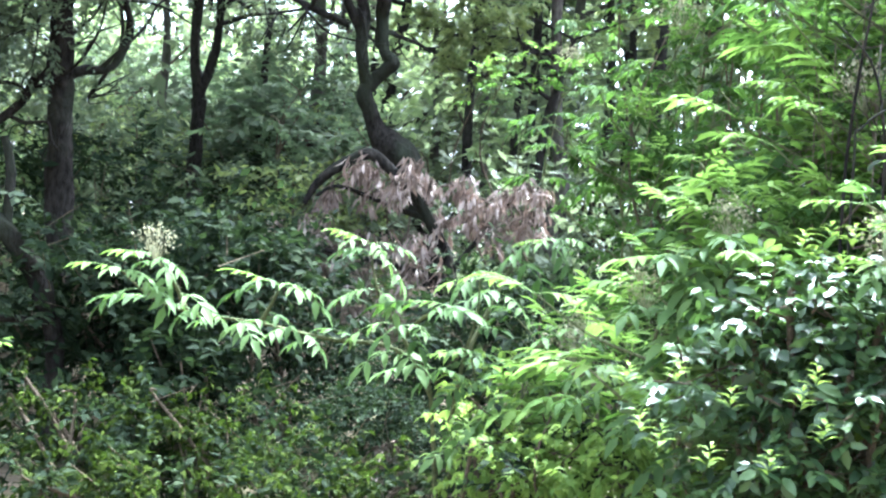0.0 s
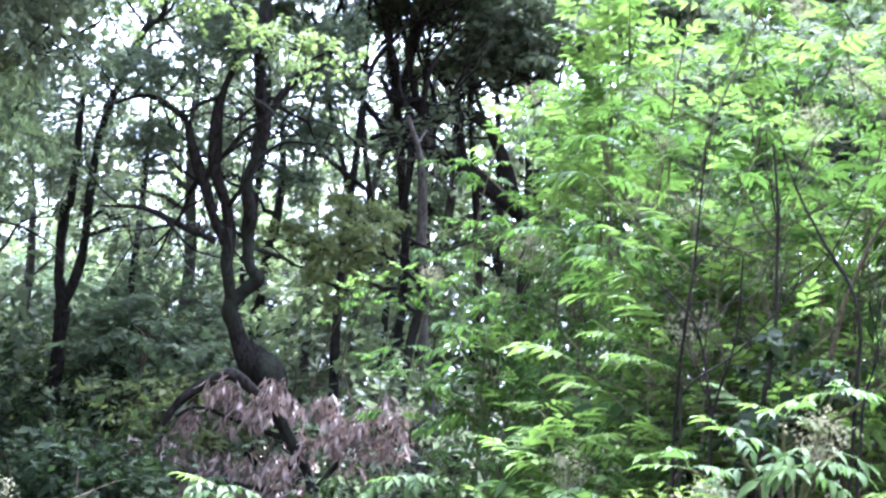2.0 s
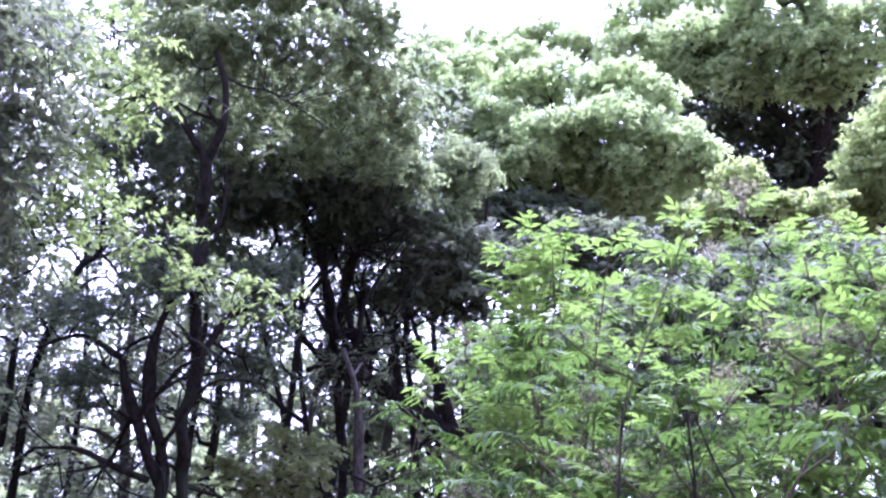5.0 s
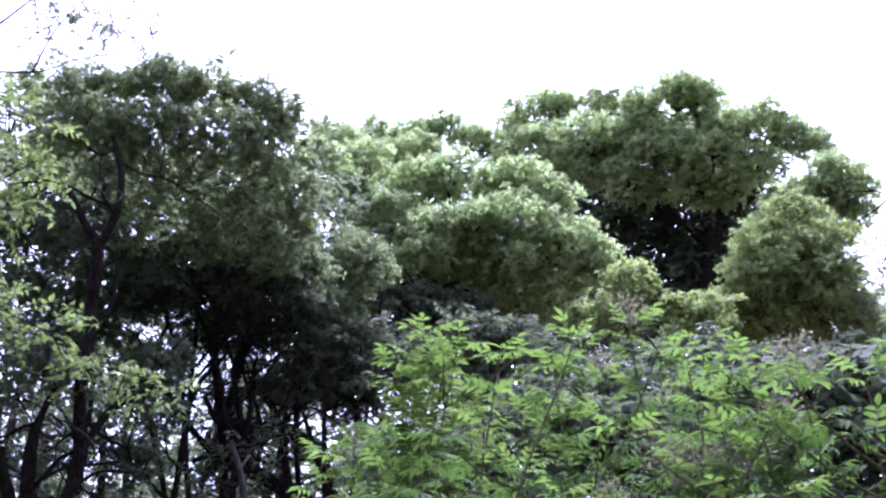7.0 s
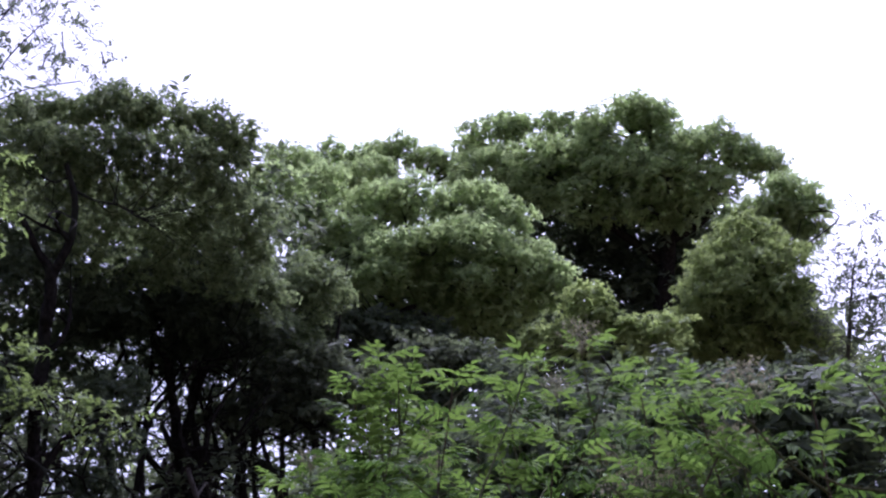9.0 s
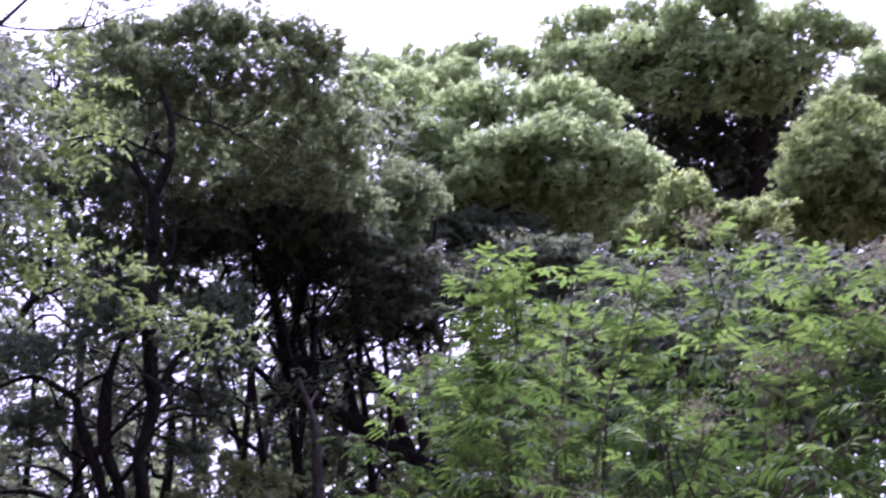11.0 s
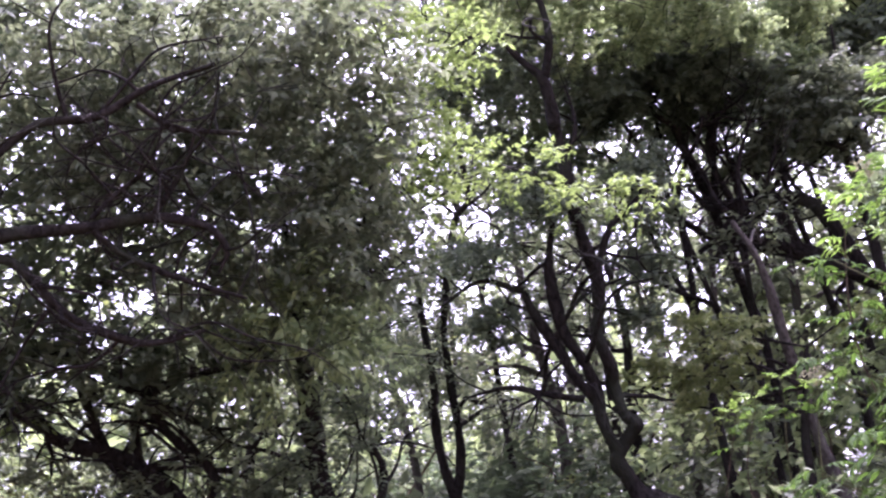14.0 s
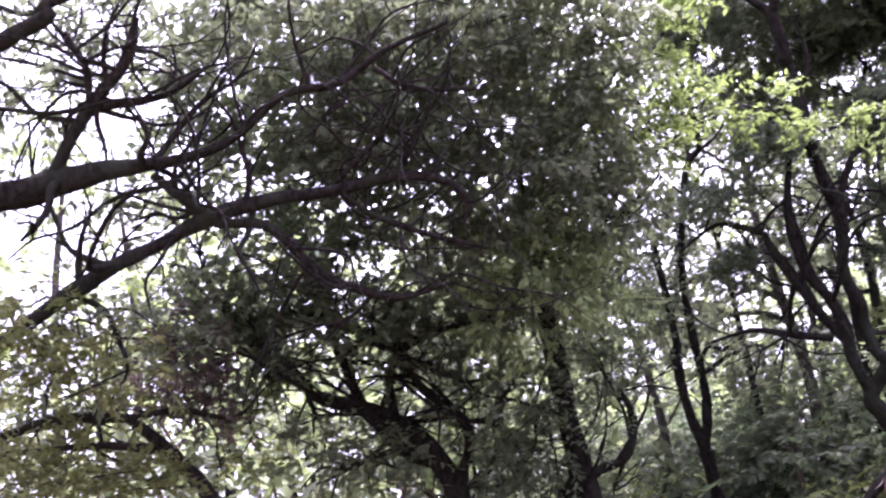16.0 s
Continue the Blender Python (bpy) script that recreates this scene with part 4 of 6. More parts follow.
grow_tree("crooked_tree", "crooked dark tree leaning out with tangled limbs",
          [(-3.93, 8.99, 0.58, 0.101), (-3.93, 8.99, 2.41, 0.081), (-3.98, 8.91, 2.96, 0.076), (-4.13, 8.79, 3.34, 0.072), (-4.32, 8.66, 3.57, 0.064)],
          [[(-4.32, 8.66, 3.57, 0.068), (-4.56, 8.52, 3.70, 0.055), (-4.76, 8.39, 3.80, 0.051), (-4.92, 8.23, 4.08, 0.042), (-5.09, 8.07, 4.27, 0.038), (-5.17, 7.94, 4.51, 0.034), (-5.24, 7.82, 4.73, 0.025), (-5.28, 7.76, 4.83, 0.017)],
           [(-4.05, 8.85, 3.18, 0.051), (-4.26, 8.74, 3.30, 0.047), (-4.43, 8.60, 3.58, 0.038), (-4.53, 8.46, 3.98, 0.034), (-4.57, 8.31, 4.44, 0.030), (-4.61, 8.19, 4.70, 0.017)],
           [(-3.98, 8.91, 2.96, 0.042), (-3.81, 8.91, 3.39, 0.038), (-4.07, 8.72, 3.77, 0.034), (-4.15, 8.60, 4.12, 0.030), (-4.10, 8.52, 4.45, 0.017)]] +
          [[(-4.28, 8.68, 3.54, 0.038), (-4.24, 8.62, 3.89, 0.034), (-4.00, 8.67, 4.10, 0.030), (-3.62, 8.81, 4.16, 0.025), (-3.33, 8.90, 4.21, 0.017)]],
          [(-5.30, 8.22, 4.17, 0.39, 0.26), (-4.74, 8.49, 4.30, 0.43, 0.26), (-4.26, 8.76, 4.18, 0.39, 0.26), (-3.86, 8.97, 4.02, 0.35, 0.26), (-4.85, 8.99, 3.45, 0.40, 0.22), (-4.16, 9.12, 3.80, 0.35, 0.22), (-4.89, 8.31, 4.62, 0.30, 0.22), (-5.52, 7.72, 4.50, 0.25, 0.21), (-3.55, 9.33, 3.91, 0.35, 0.26), (-4.88, 7.64, 4.49, 0.30, 0.20), (-4.67, 8.05, 4.34, 0.30, 0.20), (-4.29, 8.31, 4.11, 0.32, 0.22), (-3.94, 8.72, 4.00, 0.30, 0.20), (-4.66, 8.08, 3.33, 0.30, 0.20), (-4.34, 8.49, 3.21, 0.30, 0.20), (-3.85, 8.90, 3.40, 0.32, 0.22), (-3.45, 9.30, 3.17, 0.34, 0.22), (-3.17, 9.53, 3.58, 0.30, 0.20)],
          BARK, GREY_LEAF, 0.08, 1.9, category="tree",
          extra=[("brown_leaves", [(-5.52, 7.86, 4.09, 0.25, 0.21), (-5.45, 7.99, 3.75, 0.17, 0.15), (-5.74, 7.74, 4.00, 0.21, 0.17), (-4.98, 6.88, 3.98, 0.20, 0.15), (-4.83, 7.06, 3.74, 0.17, 0.14), (-4.79, 7.02, 3.50, 0.14, 0.12), (-4.87, 6.93, 4.07, 0.18, 0.12)], BROWN_LEAF, 1.6, 0.07)] +
          [("bright_sprig", [(-5.04, 8.18, 4.00, 0.17, 0.12), (-5.59, 7.85, 4.72, 0.22, 0.15)], LIGHT_LEAF, 1.4)], hollow=0.2, crook=14)

grow_tree("kinked_tree", "thin dark tree with a sharply kinked stem",
          [(-4.45, 10.91, 0.96, 0.064), (-4.45, 10.91, 2.76, 0.051), (-4.33, 10.87, 3.49, 0.051), (-4.22, 10.82, 3.95, 0.051), (-4.05, 10.86, 4.07, 0.051), (-3.96, 10.86, 4.21, 0.046), (-4.05, 10.77, 4.45, 0.036), (-4.09, 10.67, 4.76, 0.025)],
          [[(-4.33, 10.87, 3.49, 0.031), (-4.53, 10.82, 3.32, 0.031), (-4.80, 10.73, 3.12, 0.031)],
           [(-3.96, 10.86, 4.21, 0.025), (-3.61, 10.94, 4.37, 0.025), (-3.41, 10.90, 4.73, 0.020)]],
          [(-3.74, 10.84, 4.60, 0.41, 0.31), (-3.56, 11.00, 4.16, 0.36, 0.25), (-4.06, 10.65, 4.86, 0.31, 0.25), (-3.46, 10.78, 5.10, 0.41, 0.31), (-4.48, 11.30, 3.77, 0.32, 0.27), (-3.36, 11.48, 4.61, 0.32, 0.32)],
          BARK, OAK_LEAF, 0.08, 2.0, category="tree", crook=10)

grow_tree("low_boughed_tree", "dark tree with low crooked boughs at the wood edge",
          [(-4.93, 7.33, 0.44, 0.062), (-4.93, 7.33, 2.66, 0.050), (-5.02, 7.22, 3.04, 0.050), (-5.17, 7.05, 3.36, 0.046), (-5.34, 6.87, 3.60, 0.034)],
          [[(-5.17, 7.05, 3.36, 0.031), (-5.51, 6.79, 3.45, 0.023), (-5.84, 6.52, 3.46, 0.019), (-6.09, 6.30, 3.46, 0.015)],
           [(-5.34, 6.87, 3.60, 0.031), (-5.64, 6.63, 3.64, 0.034), (-5.97, 6.38, 3.57, 0.031), (-6.18, 6.20, 3.51, 0.027)],
           [(-5.33, 6.87, 3.60, 0.023), (-5.06, 7.06, 3.61, 0.019), (-4.78, 7.27, 3.50, 0.015)]],
          [(-6.00, 7.05, 3.46, 0.44, 0.16), (-6.25, 6.88, 3.31, 0.36, 0.16), (-5.73, 7.29, 3.30, 0.32, 0.16), (-5.94, 6.69, 3.95, 0.28, 0.14), (-5.26, 8.18, 3.47, 0.25, 0.17), (-6.30, 6.44, 3.77, 0.28, 0.20), (-5.12, 5.61, 3.12, 0.26, 0.12), (-5.02, 5.96, 3.09, 0.26, 0.12), (-4.82, 6.25, 3.05, 0.22, 0.12), (-5.21, 5.56, 2.99, 0.26, 0.12), (-5.07, 5.89, 3.24, 0.20, 0.10), (-4.93, 6.19, 2.94, 0.26, 0.12), (-4.85, 5.32, 3.90, 0.20, 0.14), (-4.78, 5.66, 3.87, 0.20, 0.12), (-4.93, 5.48, 3.65, 0.25, 0.14), (-4.65, 5.82, 3.67, 0.22, 0.14), (-4.76, 5.55, 3.46, 0.22, 0.12), (-4.62, 6.02, 3.52, 0.20, 0.12)],
          BARK, OLIVE_SHADE_LEAF, 0.065, 1.6, category="tree", crook=5)

# thicket leaves coloured dark so the gaps in the elder look shaded
grow_tree("thicket_tree", "dull green thicket tree behind the elder",
          [(4.80, 10.31, 0.86, 0.051), (4.80, 10.31, 4.92, 0.041), (4.77, 10.18, 5.38, 0.036), (4.71, 10.11, 5.66, 0.025)],
          [[(4.78, 10.21, 5.29, 0.025), (5.28, 9.88, 5.55, 0.020)],
           [(4.78, 10.22, 5.24, 0.025), (4.22, 10.35, 5.54, 0.020)]],
          [(4.03, 11.31, 6.21, 0.44, 0.28), (4.36, 10.67, 6.08, 0.42, 0.27), (4.69, 10.05, 5.85, 0.41, 0.25), (5.17, 9.81, 5.87, 0.41, 0.25), (5.37, 9.21, 5.63, 0.39, 0.27), (5.75, 9.00, 5.60, 0.39, 0.29), (4.11, 10.94, 5.60, 0.48, 0.29), (4.55, 10.27, 5.39, 0.46, 0.28), (5.12, 10.02, 5.37, 0.46, 0.28), (5.40, 9.37, 5.16, 0.44, 0.27), (5.85, 9.11, 5.12, 0.44, 0.27), (3.78, 12.01, 6.00, 0.40, 0.29), (3.61, 12.91, 6.71, 0.49, 0.34), (3.28, 13.39, 7.10, 0.45, 0.32), (2.94, 13.59, 6.74, 0.51, 0.38), (3.37, 12.67, 5.98, 0.53, 0.36)] + [(2.65, 13.32, 6.11, 0.49, 0.31)],
          BARK, DARK_LEAF, 0.09, 1.2, category="tree", lobes=6)

grow_tree("thicket_tree", "dull green thicket tree behind the elder",
          [(2.78, 9.44, 0.52, 0.042), (2.78, 9.44, 2.60, 0.034), (2.75, 9.34, 3.41, 0.030), (2.75, 9.22, 3.97, 0.021)],
          [[(2.75, 9.35, 3.32, 0.021), (3.30, 9.08, 3.82, 0.017)],
           [(2.76, 9.38, 3.16, 0.021), (2.13, 9.45, 3.63, 0.017)]],
          [(2.16, 10.45, 3.81, 0.37, 0.28), (2.56, 9.82, 3.91, 0.40, 0.27), (2.95, 9.18, 3.90, 0.38, 0.25), (3.26, 8.54, 3.87, 0.36, 0.24), (3.49, 7.93, 3.75, 0.34, 0.23), (2.35, 9.99, 3.26, 0.40, 0.27), (2.79, 9.35, 3.24, 0.38, 0.25), (3.16, 8.70, 3.26, 0.36, 0.24), (3.45, 8.06, 3.19, 0.34, 0.23), (1.81, 11.08, 3.51, 0.29, 0.29), (2.63, 11.15, 4.85, 0.41, 0.31), (3.19, 10.95, 5.05, 0.46, 0.36), (3.67, 10.28, 4.96, 0.44, 0.34), (4.04, 9.63, 4.81, 0.42, 0.33), (3.02, 11.33, 5.69, 0.42, 0.32), (3.55, 10.64, 5.67, 0.46, 0.31)] + [(4.00, 9.96, 5.53, 0.44, 0.29), (4.31, 9.39, 5.18, 0.42, 0.33), (2.27, 11.32, 4.49, 0.31, 0.25), (1.43, 9.05, 4.42, 0.36, 0.22), (1.83, 8.94, 4.57, 0.36, 0.22), (2.19, 8.64, 4.59, 0.36, 0.22), (2.58, 8.52, 4.65, 0.36, 0.22), (2.93, 8.31, 4.64, 0.36, 0.22), (1.58, 8.90, 4.10, 0.36, 0.22), (2.01, 8.80, 4.17, 0.36, 0.22), (2.45, 8.58, 4.21, 0.36, 0.22), (2.86, 8.45, 4.23, 0.36, 0.22), (3.23, 8.34, 4.18, 0.36, 0.22)],
          BARK, DARK_LEAF, 0.095, 1.9, category="tree", lobes=6)

grow_tree("thicket_tree", "dull green thicket tree behind the elder",
          [(5.62, 8.30, 0.62, 0.040), (5.50, 8.20, 2.60, 0.034), (5.30, 8.10, 3.60, 0.030), (5.20, 8.00, 4.20, 0.021)],
          [],
          [(3.58, 8.11, 4.82, 0.40, 0.24), (3.84, 7.68, 4.73, 0.40, 0.24), (4.04, 7.24, 4.71, 0.40, 0.26), (4.18, 6.99, 4.52, 0.40, 0.26), (3.64, 7.77, 4.39, 0.42, 0.25), (3.89, 7.45, 4.31, 0.42, 0.25), (4.11, 7.14, 4.19, 0.42, 0.25), (3.40, 7.74, 4.07, 0.40, 0.25), (3.69, 7.54, 3.95, 0.40, 0.25), (3.91, 7.24, 3.81, 0.40, 0.25), (3.27, 7.93, 4.38, 0.35, 0.22)],
          BARK, DARK_LEAF, 0.095, 1.9, category="tree", lobes=6)

grow_tree("background_tree", "slender grey-green tree behind the twisted trunk",
          [(-1.50, 16.00, 1.70, 0.070), (-1.52, 15.95, 4.20, 0.052), (-1.42, 15.85, 6.20, 0.035), (-1.50, 15.70, 7.60, 0.015)],
          [],
          [(-2.40, 14.39, 7.03, 0.30, 0.20), (-1.94, 14.73, 6.84, 0.34, 0.20), (-2.34, 14.72, 6.35, 0.34, 0.22), (-1.73, 15.06, 6.19, 0.32, 0.20), (-2.82, 14.88, 6.61, 0.30, 0.20), (-2.02, 15.07, 5.61, 0.36, 0.22), (-2.70, 15.08, 5.59, 0.34, 0.22), (-3.18, 14.97, 6.06, 0.30, 0.20), (-1.66, 15.35, 5.48, 0.34, 0.20), (-3.52, 15.03, 5.58, 0.34, 0.22), (-1.90, 14.46, 7.31, 0.26, 0.16)],
          BARK, GREY_LEAF, 0.075, 0.75, category="tree",
          extra=[("inner_crown", [(-2.01, 16.27, 7.12, 0.42, 0.26), (-1.07, 16.28, 7.30, 0.45, 0.26), (-0.13, 16.37, 7.15, 0.45, 0.28), (0.71, 16.47, 6.86, 0.42, 0.26), (-1.51, 16.50, 6.50, 0.45, 0.28), (-0.38, 16.62, 6.35, 0.45, 0.28), (-2.40, 16.50, 6.20, 0.42, 0.26)], DARK_LEAF, 0.9, 0.13)], crook=4)

grow_tree("olive_tree", "small tree with olive-brown leaves below the great limb",
          [(0.45, 12.79, 1.15, 0.055), (0.45, 12.79, 3.04, 0.044), (0.54, 12.72, 3.66, 0.039), (0.67, 12.63, 4.18, 0.022)],
          [],
          [(-0.06, 12.67, 4.06, 0.33, 0.25), (-0.43, 13.20, 3.91, 0.40, 0.29), (1.35, 13.03, 4.45, 0.29, 0.20), (-0.38, 12.44, 4.50, 0.30, 0.20), (-0.13, 12.21, 4.17, 0.34, 0.20), (-0.50, 12.43, 4.07, 0.30, 0.22), (0.01, 12.57, 4.44, 0.26, 0.18), (-0.84, 12.59, 4.18, 0.25, 0.20)],
          BARK, OLIVE_LEAF, 0.075, 0.42, category="tree", lobes=6)


# ---------------------------------------------------------------- far woods
def slim_tree(height, lean, seed_leaf, mat, bark):
    top = np.array([lean, 0.3 * lean, height])
    trunk = [(0, 0, -0.15, 0.11), (lean * 0.2, 0.1, height * 0.3, 0.085), (lean * 0.3, -0.1, height * 0.62, 0.055), (*top, 0.015)]
    clumps = []
    for k in range(12):
        h = rng.uniform(0.34, 1.0) * height
        a = rng.uniform(0, 6.28)
        r = rng.uniform(0.3, 1.3) * (1.25 - 0.5 * h / height)
        clumps.append((lean * 0.3 + r * math.cos(a), r * math.sin(a), h, rng.uniform(0.34, 0.72), rng.uniform(0.2, 0.42)))
    return grow_tree("slim_tree", "slim dark woodland tree with a thin gappy crown, on the slope", trunk, [], clumps, bark, mat, seed_leaf, 0.7, group="slim trees of the wood behind", sides=6)


def polar(az, d):
    """A place on the ground: degrees left of north, metres away."""
    x, y = -d * math.sin(radians(az)), d * math.cos(radians(az))
    return x, y, float(ground_height(x, y))


kinds = [slim_tree(6.5, 0.5, 0.18, GREY_LEAF, BARK), slim_tree(8.0, -0.6, 0.185, OAK_LEAF, GREY_BARK), slim_tree(5.5, 0.9, 0.175, OLIVE_LEAF, BARK), slim_tree(7.2, -0.2, 0.185, GREY_LEAF, GREY_BARK), slim_tree(4.6, 0.3, 0.165, OAK_LEAF, BARK)]
spots = []
for k in range(40):
    az = -24 + 68 * ((k * 0.6180339) % 1.0)
    d = 17 + 13 * ((k * 0.7548777) % 1.0)
    spots.append((az, d))
def clear_of_trunks(az, d):
    """Nothing stands in front of the trunks that are seen down to their feet."""
    return not any(abs(az - a) < w and d < e for a, w, e in ((13.4, 2.8, 15.2), (18.0, 2.2, 9.8), (3.0, 2.5, 12.2), (-4.5, 1.2, 12.8)))


spots = [(az, d) for az, d in spots if az > -17 and not ((9.0 < az < 12.6 or -1.0 < az < 3.2) and d < 21)]
spots += [(5.2, 25.0), (7.0, 28.0), (8.6, 25.5), (10.4, 29.0), (12.0, 25.0), (13.8, 28.0), (15.5, 25.5), (17.2, 27.5), (2.4, 25.5), (-0.6, 20.5), (-1.8, 19.0), (3.0, 27.0), (-2.6, 22.0)]
for k, (az, d) in enumerate(spots):
    m = Matrix.Translation(polar(az, d)) @ Matrix.Rotation(rng.uniform(0, 6.28), 4, "Z")
    if k < 5:
        kinds[k].matrix_basis = m
    else:
        copy_thing(kinds[k % 5], m)

def pole_tree(x, y, r, bark):
    """A bare slender trunk of the wood behind, with a few thin sprays high up."""
    z = float(ground_height(x, y))
    sway = rng.normal(size=(3, 2)) * 0.16
    trunk = [(x, y, z - 0.1, r * 1.1), (x + sway[0, 0], y, z + 2.2, r * 0.8), (x + sway[1, 0], y + sway[1, 1], z + 4.8, r * 0.5), (x + sway[2, 0] * 2, y + sway[2, 1], z + 7.2, r * 0.2)]
    limbs = [[(x + sway[1, 0], y + sway[1, 1], z + 4.6, r * 0.5), (x + sway[1, 0] + rng.uniform(-0.7, 0.7), y, z + 5.5, r * 0.35), (x + sway[1, 0] + rng.uniform(-1, 1), y, z + 6.6, r * 0.15)]]
    clumps = [(x + rng.normal() * 0.6, y + rng.normal() * 0.4, z + rng.uniform(4.6, 7.8), rng.uniform(0.3, 0.5), rng.uniform(0.18, 0.3)) for k in range(5)]
    grow_tree("slim_tree", "bare slender trunk of the wood behind, leafy only high up", trunk, limbs, clumps, bark, GREY_LEAF, 0.13, 0.7, group="slim trees of the wood behind", sides=6)


for k, (x, y, r) in enumerate(((-0.15, 14.09, 0.060), (0.12, 16.87, 0.070), (0.36, 15.28, 0.055), (0.67, 19.84, 0.090), (1.15, 15.83, 0.070), (-0.85, 18.85, 0.075), (1.67, 17.77, 0.080), (-2.40, 18.24, 0.070), (-2.94, 16.65, 0.060), (-1.97, 20.28, 0.080), (1.63, 14.78, 0.055), (-4.08, 15.40, 0.060))):
    pole_tree(x, y, r, (BARK, GREY_BARK)[k % 2])


# ---------------------------------------------------------------- undergrowth
def shrub(label, clumps, leaf, mat, density, bark=TWIG, fine=False, name="shrub", group="undergrowth shrubs", droop=0.45):
    """A many-stemmed bush standing at the origin."""
    ob = thing(name, (0, 0, 0), label, "shrub", group)
    rods = []
    for x, y, z, rh, rv in clumps[:5]:
        b = rng.normal(size=2) * 0.08
        rods.append([(*b, -0.1, 0.018), (x * 0.5 + b[0], y * 0.5 + b[1], z * 0.55, 0.013), (x, y, z, 0.008), (x + rng.normal() * rh * 0.5, y + rng.normal() * rh * 0.5, z + rv * 0.8, 0.004)])
    for rod in rods:
        part("stem", tube(rod, 4, 5)[0], bark, ob)
    me, twigs = sprays(clumps, leaf, density, fine=fine, droop=droop)
    part("foliage", me, mat, ob)
    tagged(part("brushwood", joined_tubes([[(*a, 0.004), (*b, 0.002)] for a, b in twigs[::4]], 1, 3), bark, ob), kind="stuff")
    return ob


def bush_clumps(n, spread, height):
    rows = []
    for k in range(n):
        a, r = rng.uniform(0, 6.28), spread * math.sqrt(rng.uniform(0, 1))
        rows.append((r * math.cos(a), r * math.sin(a), height * rng.uniform(0.3, 0.95), rng.uniform(0.28, 0.5), rng.uniform(0.2, 0.36)))
    return rows


UNDER = [
    shrub("dull green leafy shrub filling the woodland floor", bush_clumps(7, 0.7, 1.3), 0.112, OAK_LEAF, 0.95),
    shrub("blue-green leafy shrub on the woodland slope", bush_clumps(8, 0.8, 1.6), 0.112, BLUE_LEAF, 0.95),
    shrub("olive-green young shrub between the trunks", bush_clumps(6, 0.6, 1.5), 0.112, OLIVE_LEAF, 0.9),
    shrub("grey-green leafy shrub on the woodland slope", bush_clumps(8, 0.8, 1.2), 0.112, GREY_LEAF, 0.95),
    shrub("dark shaded shrub on the woodland floor", bush_clumps(8, 0.8, 1.1), 0.075, SHADE_AND_IVY_LEAF, 1.2),
    shrub("tall dull green thicket shrub behind the trunks", bush_clumps(14, 1.4, 3.2), 0.185, GREY_LEAF, 0.85),
    shrub("tall dark green thicket shrub behind the trunks", bush_clumps(14, 1.4, 3.0), 0.185, OAK_LEAF, 0.85),
]


def put_shrubs(rows):
    """Rows of kind, degrees left, metres away, size."""
    first = set()
    for kind, az, d, size in rows:
        m = Matrix.Translation(polar(az, d)) @ Matrix.Rotation(rng.uniform(0, 6.28), 4, "Z") @ Matrix.Scale(size, 4)
        if kind in USED:
            o = copy_thing(UNDER[kind], m)
            o.scale = (size, size, size)
        else:
            USED.add(kind)
            UNDER[kind].matrix_basis = m


USED = set()
rows = []
for k in range(52):
    az = -22 + 64 * ((k * 0.6180339 + 0.31) % 1.0)
    d = 10.5 + 15 * ((k * 0.7548777 + 0.11) % 1.0)
    if clear_of_trunks(az, d):
        rows.append((k % 5 if d > 12 else (0, 3, 4)[k % 3], az, d, 0.85 + 0.5 * ((k * 0.414) % 1.0)))
put_shrubs(rows)
rows = []
for k in range(18):
    rows.append((5 + k % 2, -20 + 3.7 * k, 17.5 + 4 * ((k * 0.7548) % 1.0), 0.9 + 0.3 * ((k * 0.414) % 1.0)))
put_shrubs(rows)
put_shrubs([(5, -4, 22, 1.9), (6, -0.5, 24, 2.1), (5, 3.5, 22.5, 1.6), (5, 10.5, 22, 1.2), (6, 14, 23.5, 1.25), (5, 17.5, 22, 1.2), (6, 21, 23, 1.3), (5, -8, 21, 1.8), (5, 26, 13.0, 1.5), (6, 30, 14.0, 1.6), (5, 33, 12.5, 1.2), (6, 38, 13.5, 1.0), (6, 23.5, 15.0, 1.5), (5, 42, 13.0, 0.9), (5, 20.0, 16.5, 1.5)])
put_shrubs([(2, 8.4, 13.4, 0.95), (3, 9.7, 13.6, 0.75), (2, 6.4, 13.6, 1.0), (5, 0.8, 15.5, 0.95), (6, -1.8, 15.0, 0.95), (5, 2.6, 17.0, 1.1), (6, 0.2, 18.5, 1.15), (1, 9.5, 15.5, 1.5), (1, 7.5, 16.5, 1.5), (2, 14.5, 16.0, 1.2), (2, 6.5, 17.5, 1.5), (1, 8.5, 14.0, 1.2), (1, 6.2, 19.0, 1.5), (3, 8.8, 18.5, 1.6), (1, 11.6, 19.0, 1.6), (1, 15.2, 18.5, 1.6), (3, 18.0, 19.0, 1.6), (1, 13.4, 20.5, 1.8), (4, 15, 8.5, 1.2), (4, 11.5, 8.2, 1.15), (4, 8, 8.6, 1.1), (4, 13.6, 9.6, 0.95), (3, 2.5, 12.5, 1.1), (3, -4, 11, 1.2), (4, -3, 8.5, 1.0), (4, 1.5, 7.0, 0.5), (4, -0.8, 6.8, 0.45), (4, 3.4, 7.4, 0.55), (0, -2.6, 7.4, 0.5)])

